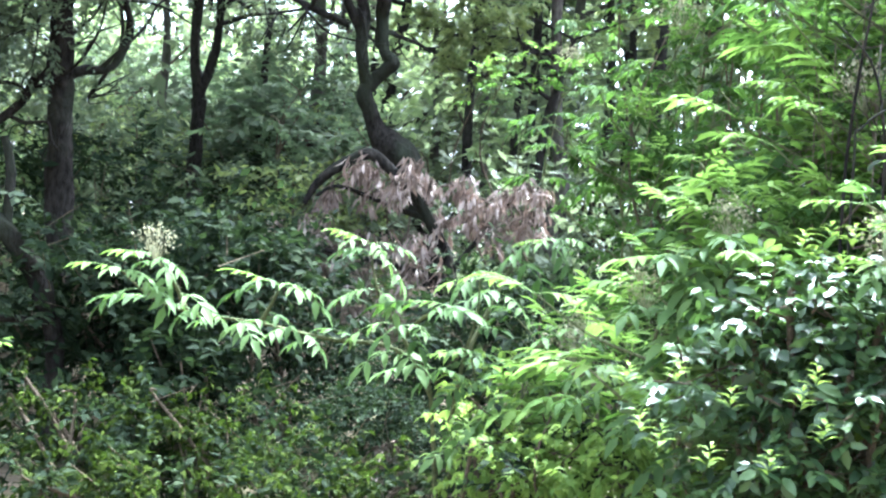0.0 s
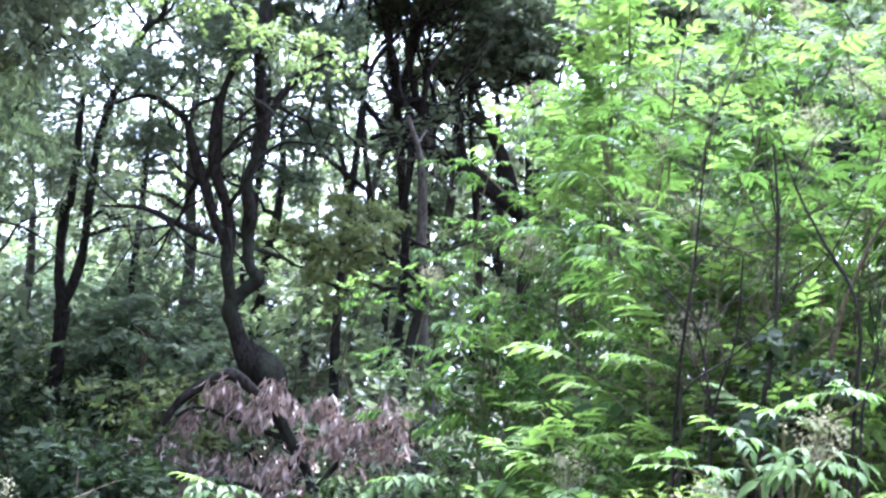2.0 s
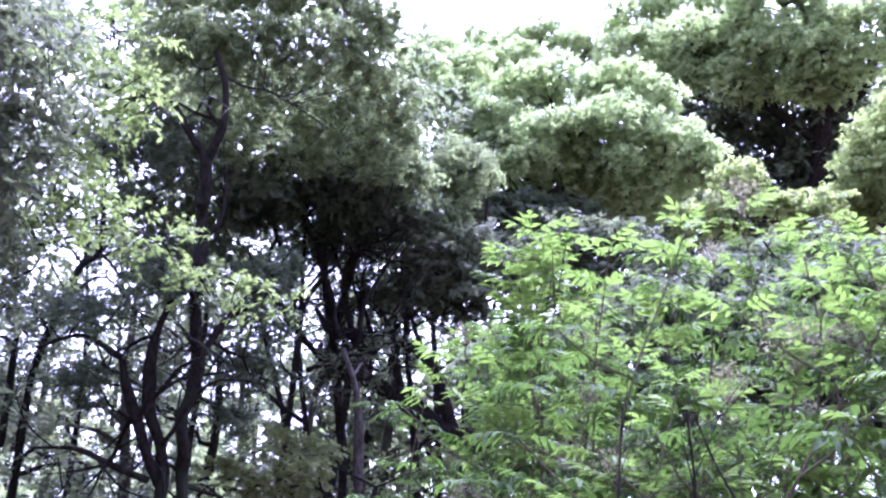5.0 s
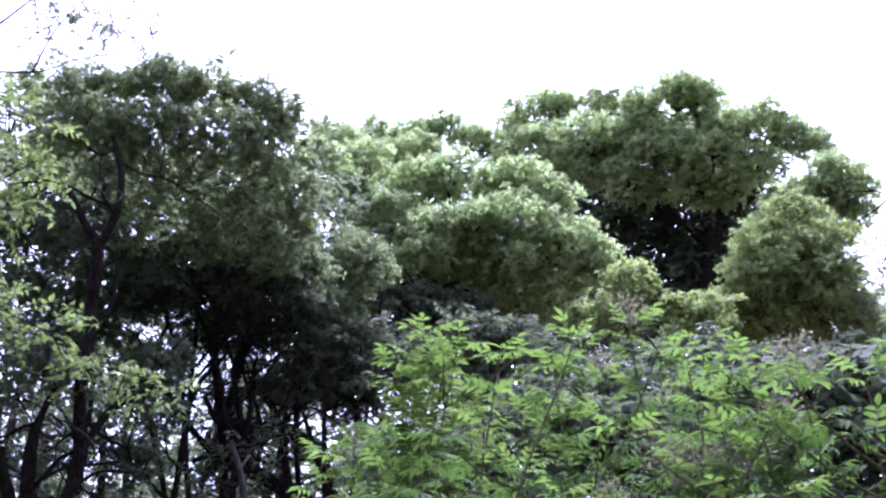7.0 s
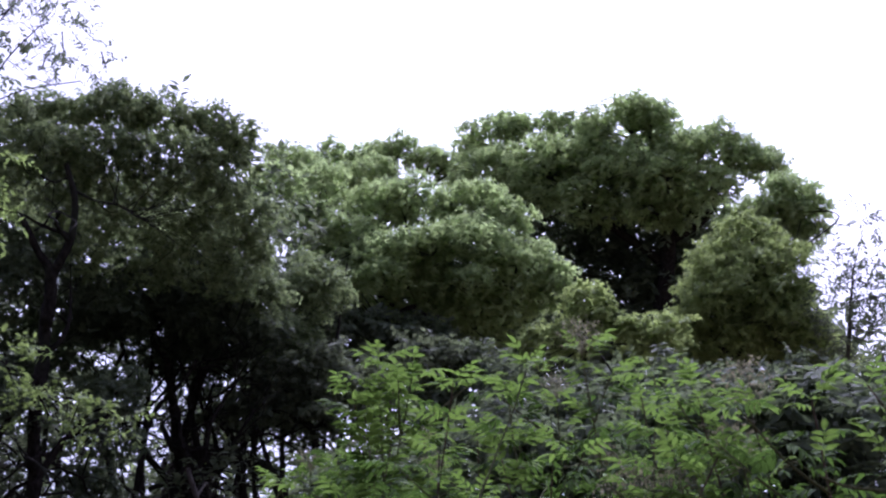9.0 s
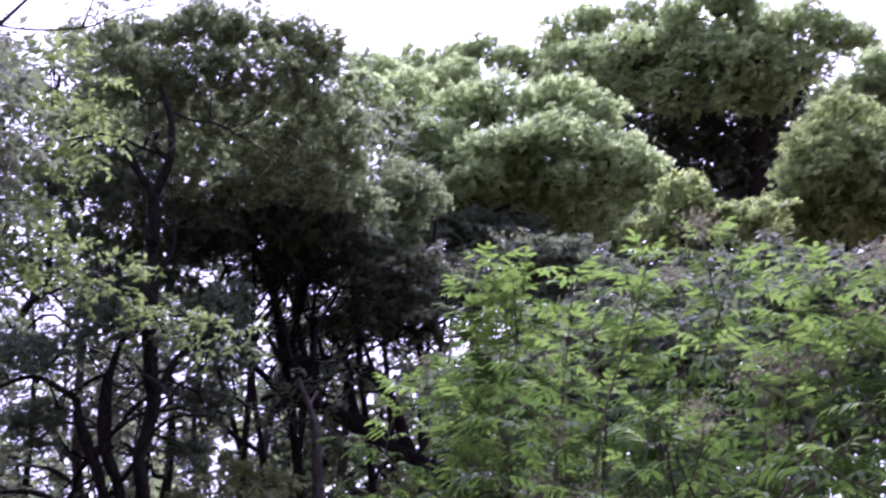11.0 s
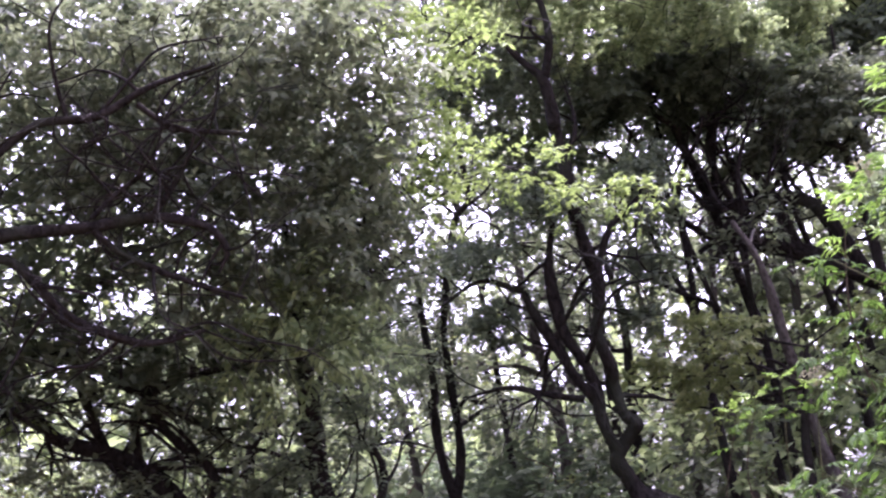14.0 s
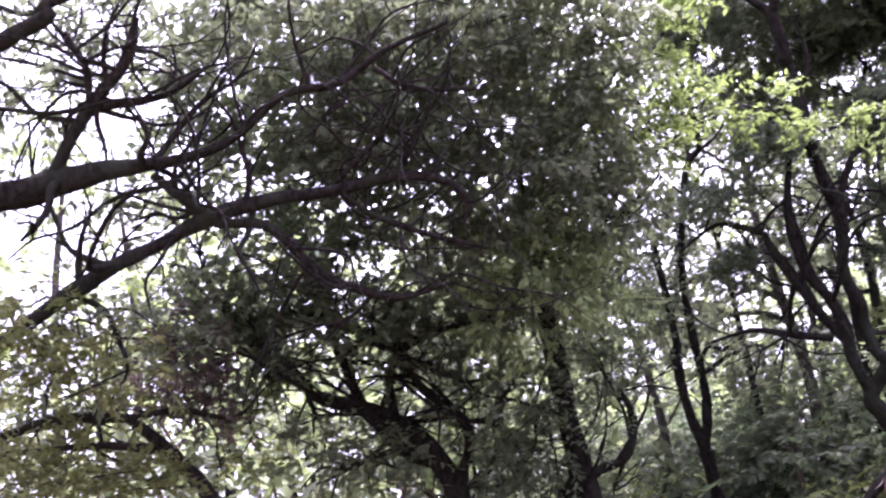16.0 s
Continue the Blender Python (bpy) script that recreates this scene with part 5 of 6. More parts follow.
# ---------------------------------------------------------------- elder thicket
def leaflet(at, way, normal, L, w):
    """One pointed leaflet: six triangles, keeled along its midrib, tip bent down."""
    way, normal = unit(np.array(way, float)), unit(np.array(normal, float))
    side = unit(np.cross(normal, way))
    normal = np.cross(way, side)
    at = np.array(at)
    pt = lambda u, s, h: at + way * (u * L) + side * (s * w * L) + normal * (h * L)
    v = [pt(0, 0, 0), pt(0.28, 0.85, 0.05), pt(0.62, 0.72, 0.0), pt(1, 0, -0.2), pt(0.28, -0.85, 0.05), pt(0.62, -0.72, 0.0), pt(0.5, 0, -0.03)]
    return v, [(0, 1, 6), (1, 2, 6), (2, 3, 6), (0, 6, 4), (4, 6, 5), (5, 6, 3)]


def pinnate_leaf(pairs, length, hang):
    """A compound leaf along +x from its foot, arching over."""
    vs, fs = [], []

    def rib(u):
        return np.array([length * (u - 0.12 * u * u * hang), 0, length * (0.1 * u - 0.42 * hang * u * u)])

    def add(v, f):
        k = len(vs)
        vs.extend(v), fs.extend(tuple(i + k for i in t) for t in f)

    for k in range(5):
        a, b = rib(k / 5), rib((k + 1) / 5)
        r = 0.0028
        add([a + [0, r, 0], a - [0, r, 0], a + [0, 0, r], b + [0, r, 0], b - [0, r, 0], b + [0, 0, r]], [(0, 3, 5), (0, 5, 2), (1, 2, 5), (1, 5, 4)])
    for k in range(pairs):
        u = 0.36 + 0.46 * k / max(1, pairs - 1)
        a = rib(u)
        d = unit(rib(u + 0.05) - a)
        L = length * (0.47 - 0.05 * abs(k - 1)) * rng.uniform(0.9, 1.1)
        for s in (1, -1):
            way = d * rng.uniform(0.55, 0.95) + np.array([0, s, 0]) + np.array([0, 0, -0.42 * hang + rng.normal() * 0.1])
            add(*leaflet(a, way, (0, -s * 0.25 * hang + rng.normal() * 0.12, 1), L, 0.2))
    a = rib(0.97)
    add(*leaflet(a, unit(a - rib(0.85)) + np.array([0, rng.normal() * 0.1, -0.1]), (0, 0, 1), length * 0.5, 0.21))
    return raw_mesh(vs, fs)


ELDER_LEAVES, YOUNG_LEAVES, SKYLIT_LEAVES = [], [], []
for pairs, length, hang in ((3, 0.26, 1.0), (3, 0.28, 0.75), (2, 0.25, 0.9), (3, 0.27, 1.3), (3, 0.25, 0.55), (2, 0.26, 1.15)):
    for mats, store in ((ELDER_LEAF, ELDER_LEAVES), (YOUNG_ELDER_LEAF, YOUNG_LEAVES)):
        me = pinnate_leaf(pairs, length, hang if mats is ELDER_LEAF else hang * 0.45)
        me.name = "leaf"
        me.materials.append(mats)
        store.append(me)
for pairs, length, hang in ((3, 0.23, 0.85), (2, 0.24, 1.1), (3, 0.25, 0.7), (2, 0.23, 0.8), (3, 0.22, 1.2)):
    me = pinnate_leaf(pairs, length, hang)
    me.name = "leaf"
    me.materials.append(SKYLIT_ELDER_LEAF)
    SKYLIT_LEAVES.append(me)


def flower_mesh():
    n = 220
    d = unit(rng.normal(size=(n, 3)) + np.array([0, 0, 0.5]))
    p = d * np.array([0.095, 0.095, 0.065]) * rng.uniform(0.45, 1.0, (n, 1)) + np.array([0, 0, 0.05])
    v, f = flat_blades(p, rng.normal(size=(n, 3)), rng.normal(size=(n, 3)), rng.uniform(0.007, 0.014, n), 0.8)
    stalk = []
    for k in range(0, n, 5):
        a, b = np.array([0, 0, -0.03]), p[k]
        s = np.array([0.0012, 0.0012, 0])
        stalk += [a - s, a + s, b]
    v2 = np.array(stalk)
    f2 = np.arange(len(v2)).reshape(-1, 3) + len(v)
    me = raw_mesh(np.vstack([v, v2]), np.vstack([f, f2]))
    me.name = "flower_head"
    me.materials.append(FLOWER)
    return me


FLOWERS = [flower_mesh() for k in range(3)]


def leaf_pose(place, az, lift, size, roll=0.0):
    return Matrix.Translation(place) @ Matrix.Rotation(az, 4, "Z") @ Matrix.Rotation(-lift, 4, "Y") @ Matrix.Rotation(roll, 4, "X") @ Matrix.Scale(size, 4)


def set_leaf(ob, place, az, lift, size, store, roll=0.0):
    leaf = new("leaf", store[rng.integers(len(store))])
    leaf.parent = ob
    leaf.matrix_basis = leaf_pose(place, az, lift, size, roll)


def hang_leaves(ob, wanted, most=235):
    """The outermost leaves as parts of their own; the leaves behind them joined."""
    wanted.sort(key=lambda w: w[0].translation.y + 0.4 * rng.uniform())
    for m, store in wanted[:most]:
        leaf = new("leaf", store[rng.integers(len(store))])
        leaf.parent = ob
        leaf.matrix_basis = m
    for kept, name, mat in ((ELDER_LEAVES, "inner_foliage", ELDER_LEAF_JOINED), (YOUNG_LEAVES, "young_foliage", YOUNG_ELDER_LEAF_JOINED)):
        vs, fs, at = [], [], 0
        for m, store in wanted[most:]:
            if store is not kept:
                continue
            me = store[rng.integers(len(store))]
            v = np.empty(len(me.vertices) * 3, dtype=np.float32)
            me.vertices.foreach_get("co", v)
            f = np.empty(len(me.loops), dtype=np.int32)
            me.loops.foreach_get("vertex_index", f)
            m = np.array(m)
            vs.append(v.reshape(-1, 3) @ m[:3, :3].T + m[:3, 3]), fs.append(f.reshape(-1, 3) + at)
            at += len(v) // 3
        if vs:
            tagged(part(name, raw_mesh(np.vstack(vs), np.vstack(fs)), mat, ob), kind="stuff")


def elder(label, foot, tips, low=0.3, young=0.93, size=1.0, paths=(), shoots=0.6, flowers=0.26, step=0.095, tiers=True):
    """An elder shrub: bare canes from one foot, leaves in crossed pairs up the canes and on side shoots."""
    foot = np.array([foot[0], foot[1], float(ground_height(foot[0], foot[1]))])
    ob = thing("elder_shrub", foot, label, "shrub", "elder shrubs of the thicket")
    canes, wanted = [], []

    def hang(place, az, lift, scale, store, roll=0.0):
        wanted.append((leaf_pose(place, az, lift, scale, roll), store))

    for tip in tips:
        e = np.array(tip) - foot
        b = rng.normal(size=3) * np.array([0.09, 0.09, 0])
        bow = rng.normal(size=3) * np.array([0.2, 0.2, 0.06])
        canes.append(([b - [0, 0, 0.05], b + e * [0.2, 0.2, 0.36], b * 0.4 + e * [0.62, 0.62, 0.7] + bow, e], low))
    for p in paths:
        canes.append(([np.array(q) - foot for q in p], 0.25))
    for line, start in canes:
        n = len(line)
        rows = [(*q, 0.012 * (1 - 0.75 * k / (n - 1))) for k, q in enumerate(line)]
        me, path = tube(rows, 6, 6)
        part("cane", me, TWIG if rng.uniform() < 0.5 else GREEN_STEM, ob)
        c = path[:, :3]
        s = np.r_[0, np.cumsum(np.linalg.norm(np.diff(c, axis=0), axis=1))]
        at, turn, phase = start * s[-1], rng.uniform(0, 6.28), rng.uniform(0, 6.28)
        while at < s[-1]:
            p = np.array([np.interp(at, s, c[:, k]) for k in range(3)])
            w = at / s[-1]
            if tiers and w < 0.9 and math.sin(at * 13.0 + phase) < -0.15:
                at += step
                continue
            store = YOUNG_LEAVES if w > young and rng.uniform() < 0.75 else ELDER_LEAVES
            big = size * (1.0 if w < 0.8 else 1.0 - 1.6 * (w - 0.8)) * rng.uniform(0.8, 1.15)
            for side in (0, math.pi):
                hang(p, turn + side + rng.normal() * 0.25, 0.15 + 0.5 * max(0, w - 0.6) / 0.4 + rng.normal() * 0.18, big, store, rng.normal() * 0.25)
            if rng.uniform() < shoots and w < 0.92:
                a, long = turn + 1.2 + rng.normal() * 0.4, rng.uniform(0.25, 0.6)
                way = np.array([math.cos(a), math.sin(a), rng.uniform(0.3, 0.9)])
                end = p + unit(way) * long
                me, _ = tube([(*p, 0.006), (*((p + end) / 2 + [0, 0, -0.03]), 0.005), (*end, 0.003)], 3, 5)
                part("side_shoot", me, GREEN_STEM, ob)
                for k in (0.55, 1.0):
                    for side in (0, math.pi):
                        hang(p + (end - p) * k, a + 1.57 * (k < 1) + side + rng.normal() * 0.3, 0.2 + rng.normal() * 0.2, big * rng.uniform(0.75, 1.0), store, rng.normal() * 0.25)
                hang(end, a, 0.3, big * 0.8, store)
            at += step * rng.uniform(0.8, 1.2)
            turn += 1.57 + rng.normal() * 0.2
        end = c[-1]
        for k in range(4):
            hang(end, turn + k * 1.57 + rng.normal() * 0.2, 0.55 + rng.normal() * 0.15, size * rng.uniform(0.5, 0.8), YOUNG_LEAVES)
        if rng.uniform() < flowers:
            fl = new("flower_head", FLOWERS[rng.integers(3)])
            fl.parent = ob
            fl.matrix_basis = Matrix.Translation(end + [0, 0, 0.02]) @ Matrix.Scale(rng.uniform(0.9, 1.5), 4)
    hang_leaves(ob, wanted)
    return ob


def open_elder(label, canes, size):
    """A loose elder: thin arching canes with spaced pairs of drooping leaves turned to face the camera."""
    x, y = canes[0][0][:2]
    foot = np.array([x, y, float(ground_height(x, y))])
    ob = thing("elder_shrub", foot, label, "shrub", "elder shrubs of the thicket")
    wanted = []
    for n, line in enumerate(canes):
        rows = [(*(np.array(q) - foot), 0.011 * (1 - 0.7 * k / (len(line) - 1))) for k, q in enumerate(line)]
        if n == 0:
            rows[0] = (0, 0, -0.05, 0.014)
        me, path = tube(rows, 6, 6)
        part("cane", me, GREEN_STEM, ob)
        c = path[:, :3]
        s = np.r_[0, np.cumsum(np.linalg.norm(np.diff(c, axis=0), axis=1))]
        at = 0.5 * s[-1] if n in (0, 3, 4) else 0.3 * s[-1]
        while at < s[-1]:
            p = np.array([np.interp(at, s, c[:, k]) for k in range(3)])
            for side in (-1, 1):
                if rng.uniform() < 0.85:
                    wanted.append((leaf_pose(p, -1.57 + side * rng.uniform(0.3, 1.35), 0.0 + rng.normal() * 0.22, size * rng.uniform(0.72, 1.05), rng.normal() * 0.25), SKYLIT_LEAVES if rng.uniform() < 0.85 else ELDER_LEAVES))
            at += rng.uniform(0.11, 0.17)
        for k in range(4):
            wanted.append((leaf_pose(c[-1], -1.57 + (k - 1.5) * 0.9 + rng.normal() * 0.2, 0.2 + rng.normal() * 0.2, size * rng.uniform(0.6, 0.85), 0.0), SKYLIT_LEAVES if k else YOUNG_LEAVES))
        if n % 3 == 2:
            fl = new("flower_head", FLOWERS[n % 3])
            fl.parent = ob
            fl.matrix_basis = Matrix.Translation(c[-1] + [0, 0, 0.02]) @ Matrix.Scale(1.0, 4)
    hang_leaves(ob, wanted)
    return ob


elder("tall elder shrub with fresh light green compound leaves", (1.21, 7.74), [(0.77, 7.67, 4.09), (0.94, 7.63, 4.17), (1.05, 7.21, 4.13), (1.40, 7.39, 4.66), (1.24, 7.51, 4.41), (1.57, 7.28, 4.28), (1.32, 7.38, 4.11)], low=0.3, young=0.9, size=0.72)

elder("leafy elder shrub filling the front of the thicket", (0.84, 6.09), [(0.81, 6.11, 2.85), (0.60, 6.19, 2.44), (0.68, 5.98, 2.47), (1.04, 6.09, 3.29), (0.91, 6.19, 3.36), (0.87, 6.45, 3.19), (0.93, 5.87, 2.95), (0.73, 5.80, 2.25)], low=0.2, size=0.72)

elder("tall elder shrub with dark green compound leaves", (1.32, 5.29), [(1.26, 5.01, 3.84), (1.40, 4.77, 3.51), (1.23, 5.13, 3.55), (1.36, 4.95, 3.33), (1.15, 4.96, 3.10), (1.47, 4.88, 3.76)], low=0.1, size=0.68)

elder("dense elder shrub with green compound leaves", (1.11, 4.83), [(1.07, 4.94, 2.85), (1.26, 4.70, 2.77), (0.98, 5.19, 2.66), (1.11, 4.68, 2.53), (1.38, 4.74, 2.92), (1.00, 4.73, 2.32)], low=0.08, size=0.68)

elder("tallest elder shrub with sunlit yellow-green tips", (1.76, 5.17), [(1.51, 4.72, 3.83), (1.72, 4.63, 3.89), (1.84, 4.63, 3.79), (1.62, 4.71, 3.51), (1.99, 4.69, 3.78)], low=0.3, size=0.68)

elder("elder shrub with thin bare canes and green leaves", (1.56, 4.19), [(1.43, 3.97, 2.92), (1.32, 4.19, 3.04), (1.66, 3.96, 3.04), (1.56, 3.87, 2.72), (1.36, 4.06, 2.67), (1.26, 4.23, 2.50)], low=0.25, young=0.5, flowers=0.25, size=0.66)

elder("elder shrub with arching canes at the thicket edge", (1.97, 4.13), [(1.79, 4.02, 3.36), (1.77, 3.81, 3.04), (1.93, 3.93, 3.42), (1.74, 3.80, 2.73), (2.01, 3.87, 3.20), (2.03, 3.71, 2.96)], low=0.25, flowers=0.25, size=0.64)

elder("elder shrub with arching canes at the thicket edge", (2.28, 3.61), [(1.98, 3.63, 3.34), (2.07, 3.37, 3.29), (2.22, 3.28, 3.32), (2.35, 3.22, 3.27), (1.95, 4.03, 3.55), (1.88, 4.24, 3.66)], low=0.35, flowers=0.25, size=0.64)

open_elder("elder shrub with long low arching branch and drooping pale leaflets",
           [[(-0.06, 5.58, 0.42), (-0.19, 5.47, 1.12), (-0.35, 5.37, 1.30), (-0.61, 5.30, 1.32), (-0.87, 5.16, 1.36), (-1.14, 5.06, 1.38), (-1.27, 4.98, 1.43), (-1.36, 4.90, 1.51)],
            [(-0.87, 5.16, 1.36), (-0.83, 5.12, 1.43), (-0.79, 5.07, 1.51)],
            [(-1.14, 5.06, 1.38), (-1.18, 5.00, 1.48), (-1.25, 4.93, 1.57)],
            [(-0.19, 5.47, 1.12), (-0.32, 5.37, 1.35), (-0.43, 5.31, 1.52), (-0.48, 5.25, 1.71)],
            [(-0.11, 5.55, 0.89), (-0.07, 5.48, 1.27), (-0.03, 5.43, 1.46), (-0.03, 5.38, 1.62)],
            [(-0.11, 5.55, 0.89), (0.07, 5.37, 1.24), (0.23, 5.27, 1.37), (0.38, 5.16, 1.42)],
            [(-0.32, 5.37, 1.35), (-0.24, 5.27, 1.44), (-0.13, 5.23, 1.49)],
            [(-0.09, 5.54, 0.78), (0.01, 5.41, 1.05), (-0.04, 5.33, 1.31)],
            [(0.01, 5.41, 1.05), (0.19, 5.26, 1.13), (0.33, 5.16, 1.21)],
            [(-0.07, 5.48, 1.27), (0.03, 5.58, 1.52), (0.14, 5.67, 1.76), (0.28, 5.71, 1.82)]], 0.88)

elder("low elder shrub with pale green hanging leaflets", (0.58, 4.81), [(0.31, 5.37, 1.45), (0.44, 5.16, 1.55), (0.54, 4.84, 1.39), (0.36, 5.06, 1.31), (0.18, 5.27, 1.26), (0.61, 4.53, 1.60), (0.25, 5.06, 1.12)], low=0.8, flowers=0.3, young=0.85, size=0.9)

open_elder("low elder shrub with large pale leaves and flower buds",
           [[(0.70, 4.08, 0.94), (0.70, 4.06, 1.29), (0.67, 4.02, 1.49), (0.62, 3.97, 1.63), (0.54, 3.93, 1.69)],
            [(0.67, 4.02, 1.49), (0.69, 3.91, 1.63), (0.72, 3.85, 1.73)],
            [(0.68, 4.01, 1.39), (0.57, 3.98, 1.50), (0.46, 3.95, 1.53)],
            [(0.69, 3.91, 1.63), (0.80, 3.78, 1.67), (0.88, 3.71, 1.64)],
            [(0.68, 4.05, 1.12), (0.47, 4.14, 1.23), (0.34, 4.26, 1.33)],
            [(0.67, 4.02, 1.49), (0.67, 3.96, 1.66), (0.68, 3.90, 1.75)]], 0.9)

open_elder("low elder shrub with pale leaves before the dry canes",
           [[(1.15, 3.19, 1.43), (1.12, 3.15, 1.62), (1.09, 3.13, 1.82), (1.06, 3.05, 1.95)],
            [(1.12, 3.15, 1.62), (1.04, 3.15, 1.78), (0.95, 3.09, 1.89)],
            [(1.12, 3.15, 1.62), (1.12, 3.09, 1.76), (1.13, 2.98, 1.84)],
            [(1.12, 3.15, 1.62), (1.05, 3.10, 1.71), (0.98, 2.99, 1.73)],
            [(1.12, 3.15, 1.62), (1.11, 3.07, 1.69), (1.10, 2.94, 1.70)],
            [(1.12, 3.15, 1.62), (1.01, 3.13, 1.67), (0.90, 3.06, 1.66)],
            [(1.12, 3.15, 1.62), (1.14, 3.10, 1.84), (1.16, 3.00, 2.01)],
            [(1.12, 3.15, 1.62), (1.00, 3.21, 1.75), (0.88, 3.22, 1.82)]], 0.62)

elder("young elder with pale flower buds by the bush", (1.09, 3.56), [(1.06, 3.60, 1.14), (1.14, 3.58, 1.19), (1.07, 3.49, 1.09)], low=0.85, size=0.9, flowers=1.0, shoots=0)

elder("leafy elder shrub behind the dry canes", (1.44, 4.62), [(1.05, 4.61, 2.65), (1.18, 4.46, 2.71), (1.35, 4.43, 2.66), (1.47, 4.27, 2.70), (1.61, 4.26, 2.55), (1.14, 4.53, 2.44), (1.33, 4.48, 2.41), (1.49, 4.33, 2.38), (1.63, 4.29, 2.31), (1.23, 4.44, 2.21), (1.42, 4.28, 2.17)], low=0.12, young=0.75)

# large share of the lighter leaf brightens these shadowed low canes
elder("elder shrub with pale leaves low before the canes", (1.40, 3.99), [(1.09, 4.05, 2.20), (1.23, 3.96, 2.25), (1.34, 3.88, 2.18), (1.47, 3.83, 2.24), (1.56, 3.75, 2.17), (1.16, 3.95, 2.04), (1.32, 3.91, 2.01), (1.45, 3.81, 2.02), (1.55, 3.72, 1.99), (1.22, 3.84, 1.87), (1.40, 3.78, 1.86)], low=0.5, young=0.45, size=0.72)

elder("flat-topped young elder in the shade of the trunks", (0.34, 9.81), [(0.06, 9.72, 3.35), (0.27, 9.70, 3.45), (0.49, 9.71, 3.36), (-0.10, 9.73, 3.27)], low=0.9, young=0.97, size=0.66)

elder("elder shrub behind the thicket with fresh leaves", (2.16, 6.71), [(1.53, 6.76, 3.93), (1.75, 6.63, 4.17), (1.88, 6.22, 4.00), (2.05, 6.09, 4.22), (2.26, 5.94, 3.82), (2.38, 5.80, 4.08), (2.13, 5.90, 3.37), (1.94, 6.19, 3.34), (1.71, 6.44, 3.41)], low=0.2, size=0.68)

elder("elder shrub behind the thicket with fresh leaves", (2.53, 5.73), [(2.32, 5.51, 3.68), (2.46, 5.46, 3.96), (2.59, 5.30, 3.64), (2.28, 5.44, 3.23), (2.43, 5.32, 3.06), (2.16, 5.55, 2.99)], low=0.2, size=0.68)

elder("small elder sprig with long pale leaves", (-1.89, 4.12), [], paths=[[(-1.92, 4.13, 0.86), (-1.75, 4.23, 1.07), (-1.65, 4.28, 1.17), (-1.61, 4.30, 1.22)]], low=0.5, size=0.36, flowers=0, shoots=0)

elder("young elder with bright yellow-green shoots", (1.36, 6.79), [(1.14, 6.38, 4.42), (1.31, 6.28, 4.34), (1.02, 6.46, 4.27), (1.08, 6.39, 4.13), (1.25, 6.34, 4.21), (1.38, 6.28, 4.00)], low=0.72, young=0.0, flowers=0, shoots=0.6, size=0.88)

elder("young elder with bright yellow-green shoots", (1.94, 4.05), [(1.80, 3.80, 3.19), (1.91, 3.74, 3.21), (1.98, 3.72, 3.17)], low=0.8, young=0.2, flowers=0, size=0.6)

# mostly the lighter leaf, in place of light missing this low down
elder("leafy elder shrub with pale fresh leaves above the bush", (0.99, 4.11), [(0.55, 4.07, 1.85), (0.71, 4.04, 1.91), (0.88, 4.01, 1.87), (1.02, 3.96, 1.93), (1.12, 3.95, 1.84), (0.65, 4.06, 1.72), (0.81, 4.03, 1.73), (0.98, 4.00, 1.71), (1.12, 3.96, 1.70), (0.55, 4.08, 1.66)], low=0.5, young=0.3, flowers=0.3, shoots=0.5, size=0.85)


# ---------------------------------------------------------------- glossy-leaved bush
def broad_leaf(L, w):
    v, f = oval_blades(np.zeros((1, 3)), np.array([[1, 0, 0.1]]), np.array([[0, 0, 1.0]]), np.array([L]), w * 2)
    me = raw_mesh(v, f)
    me.name = "leaf"
    me.polygons.foreach_set("use_smooth", np.ones(8, dtype=bool))
    me.materials.append(GLOSSY_LEAF)
    return me


BROAD = [broad_leaf(0.049, 0.25), broad_leaf(0.056, 0.23), broad_leaf(0.044, 0.27)]


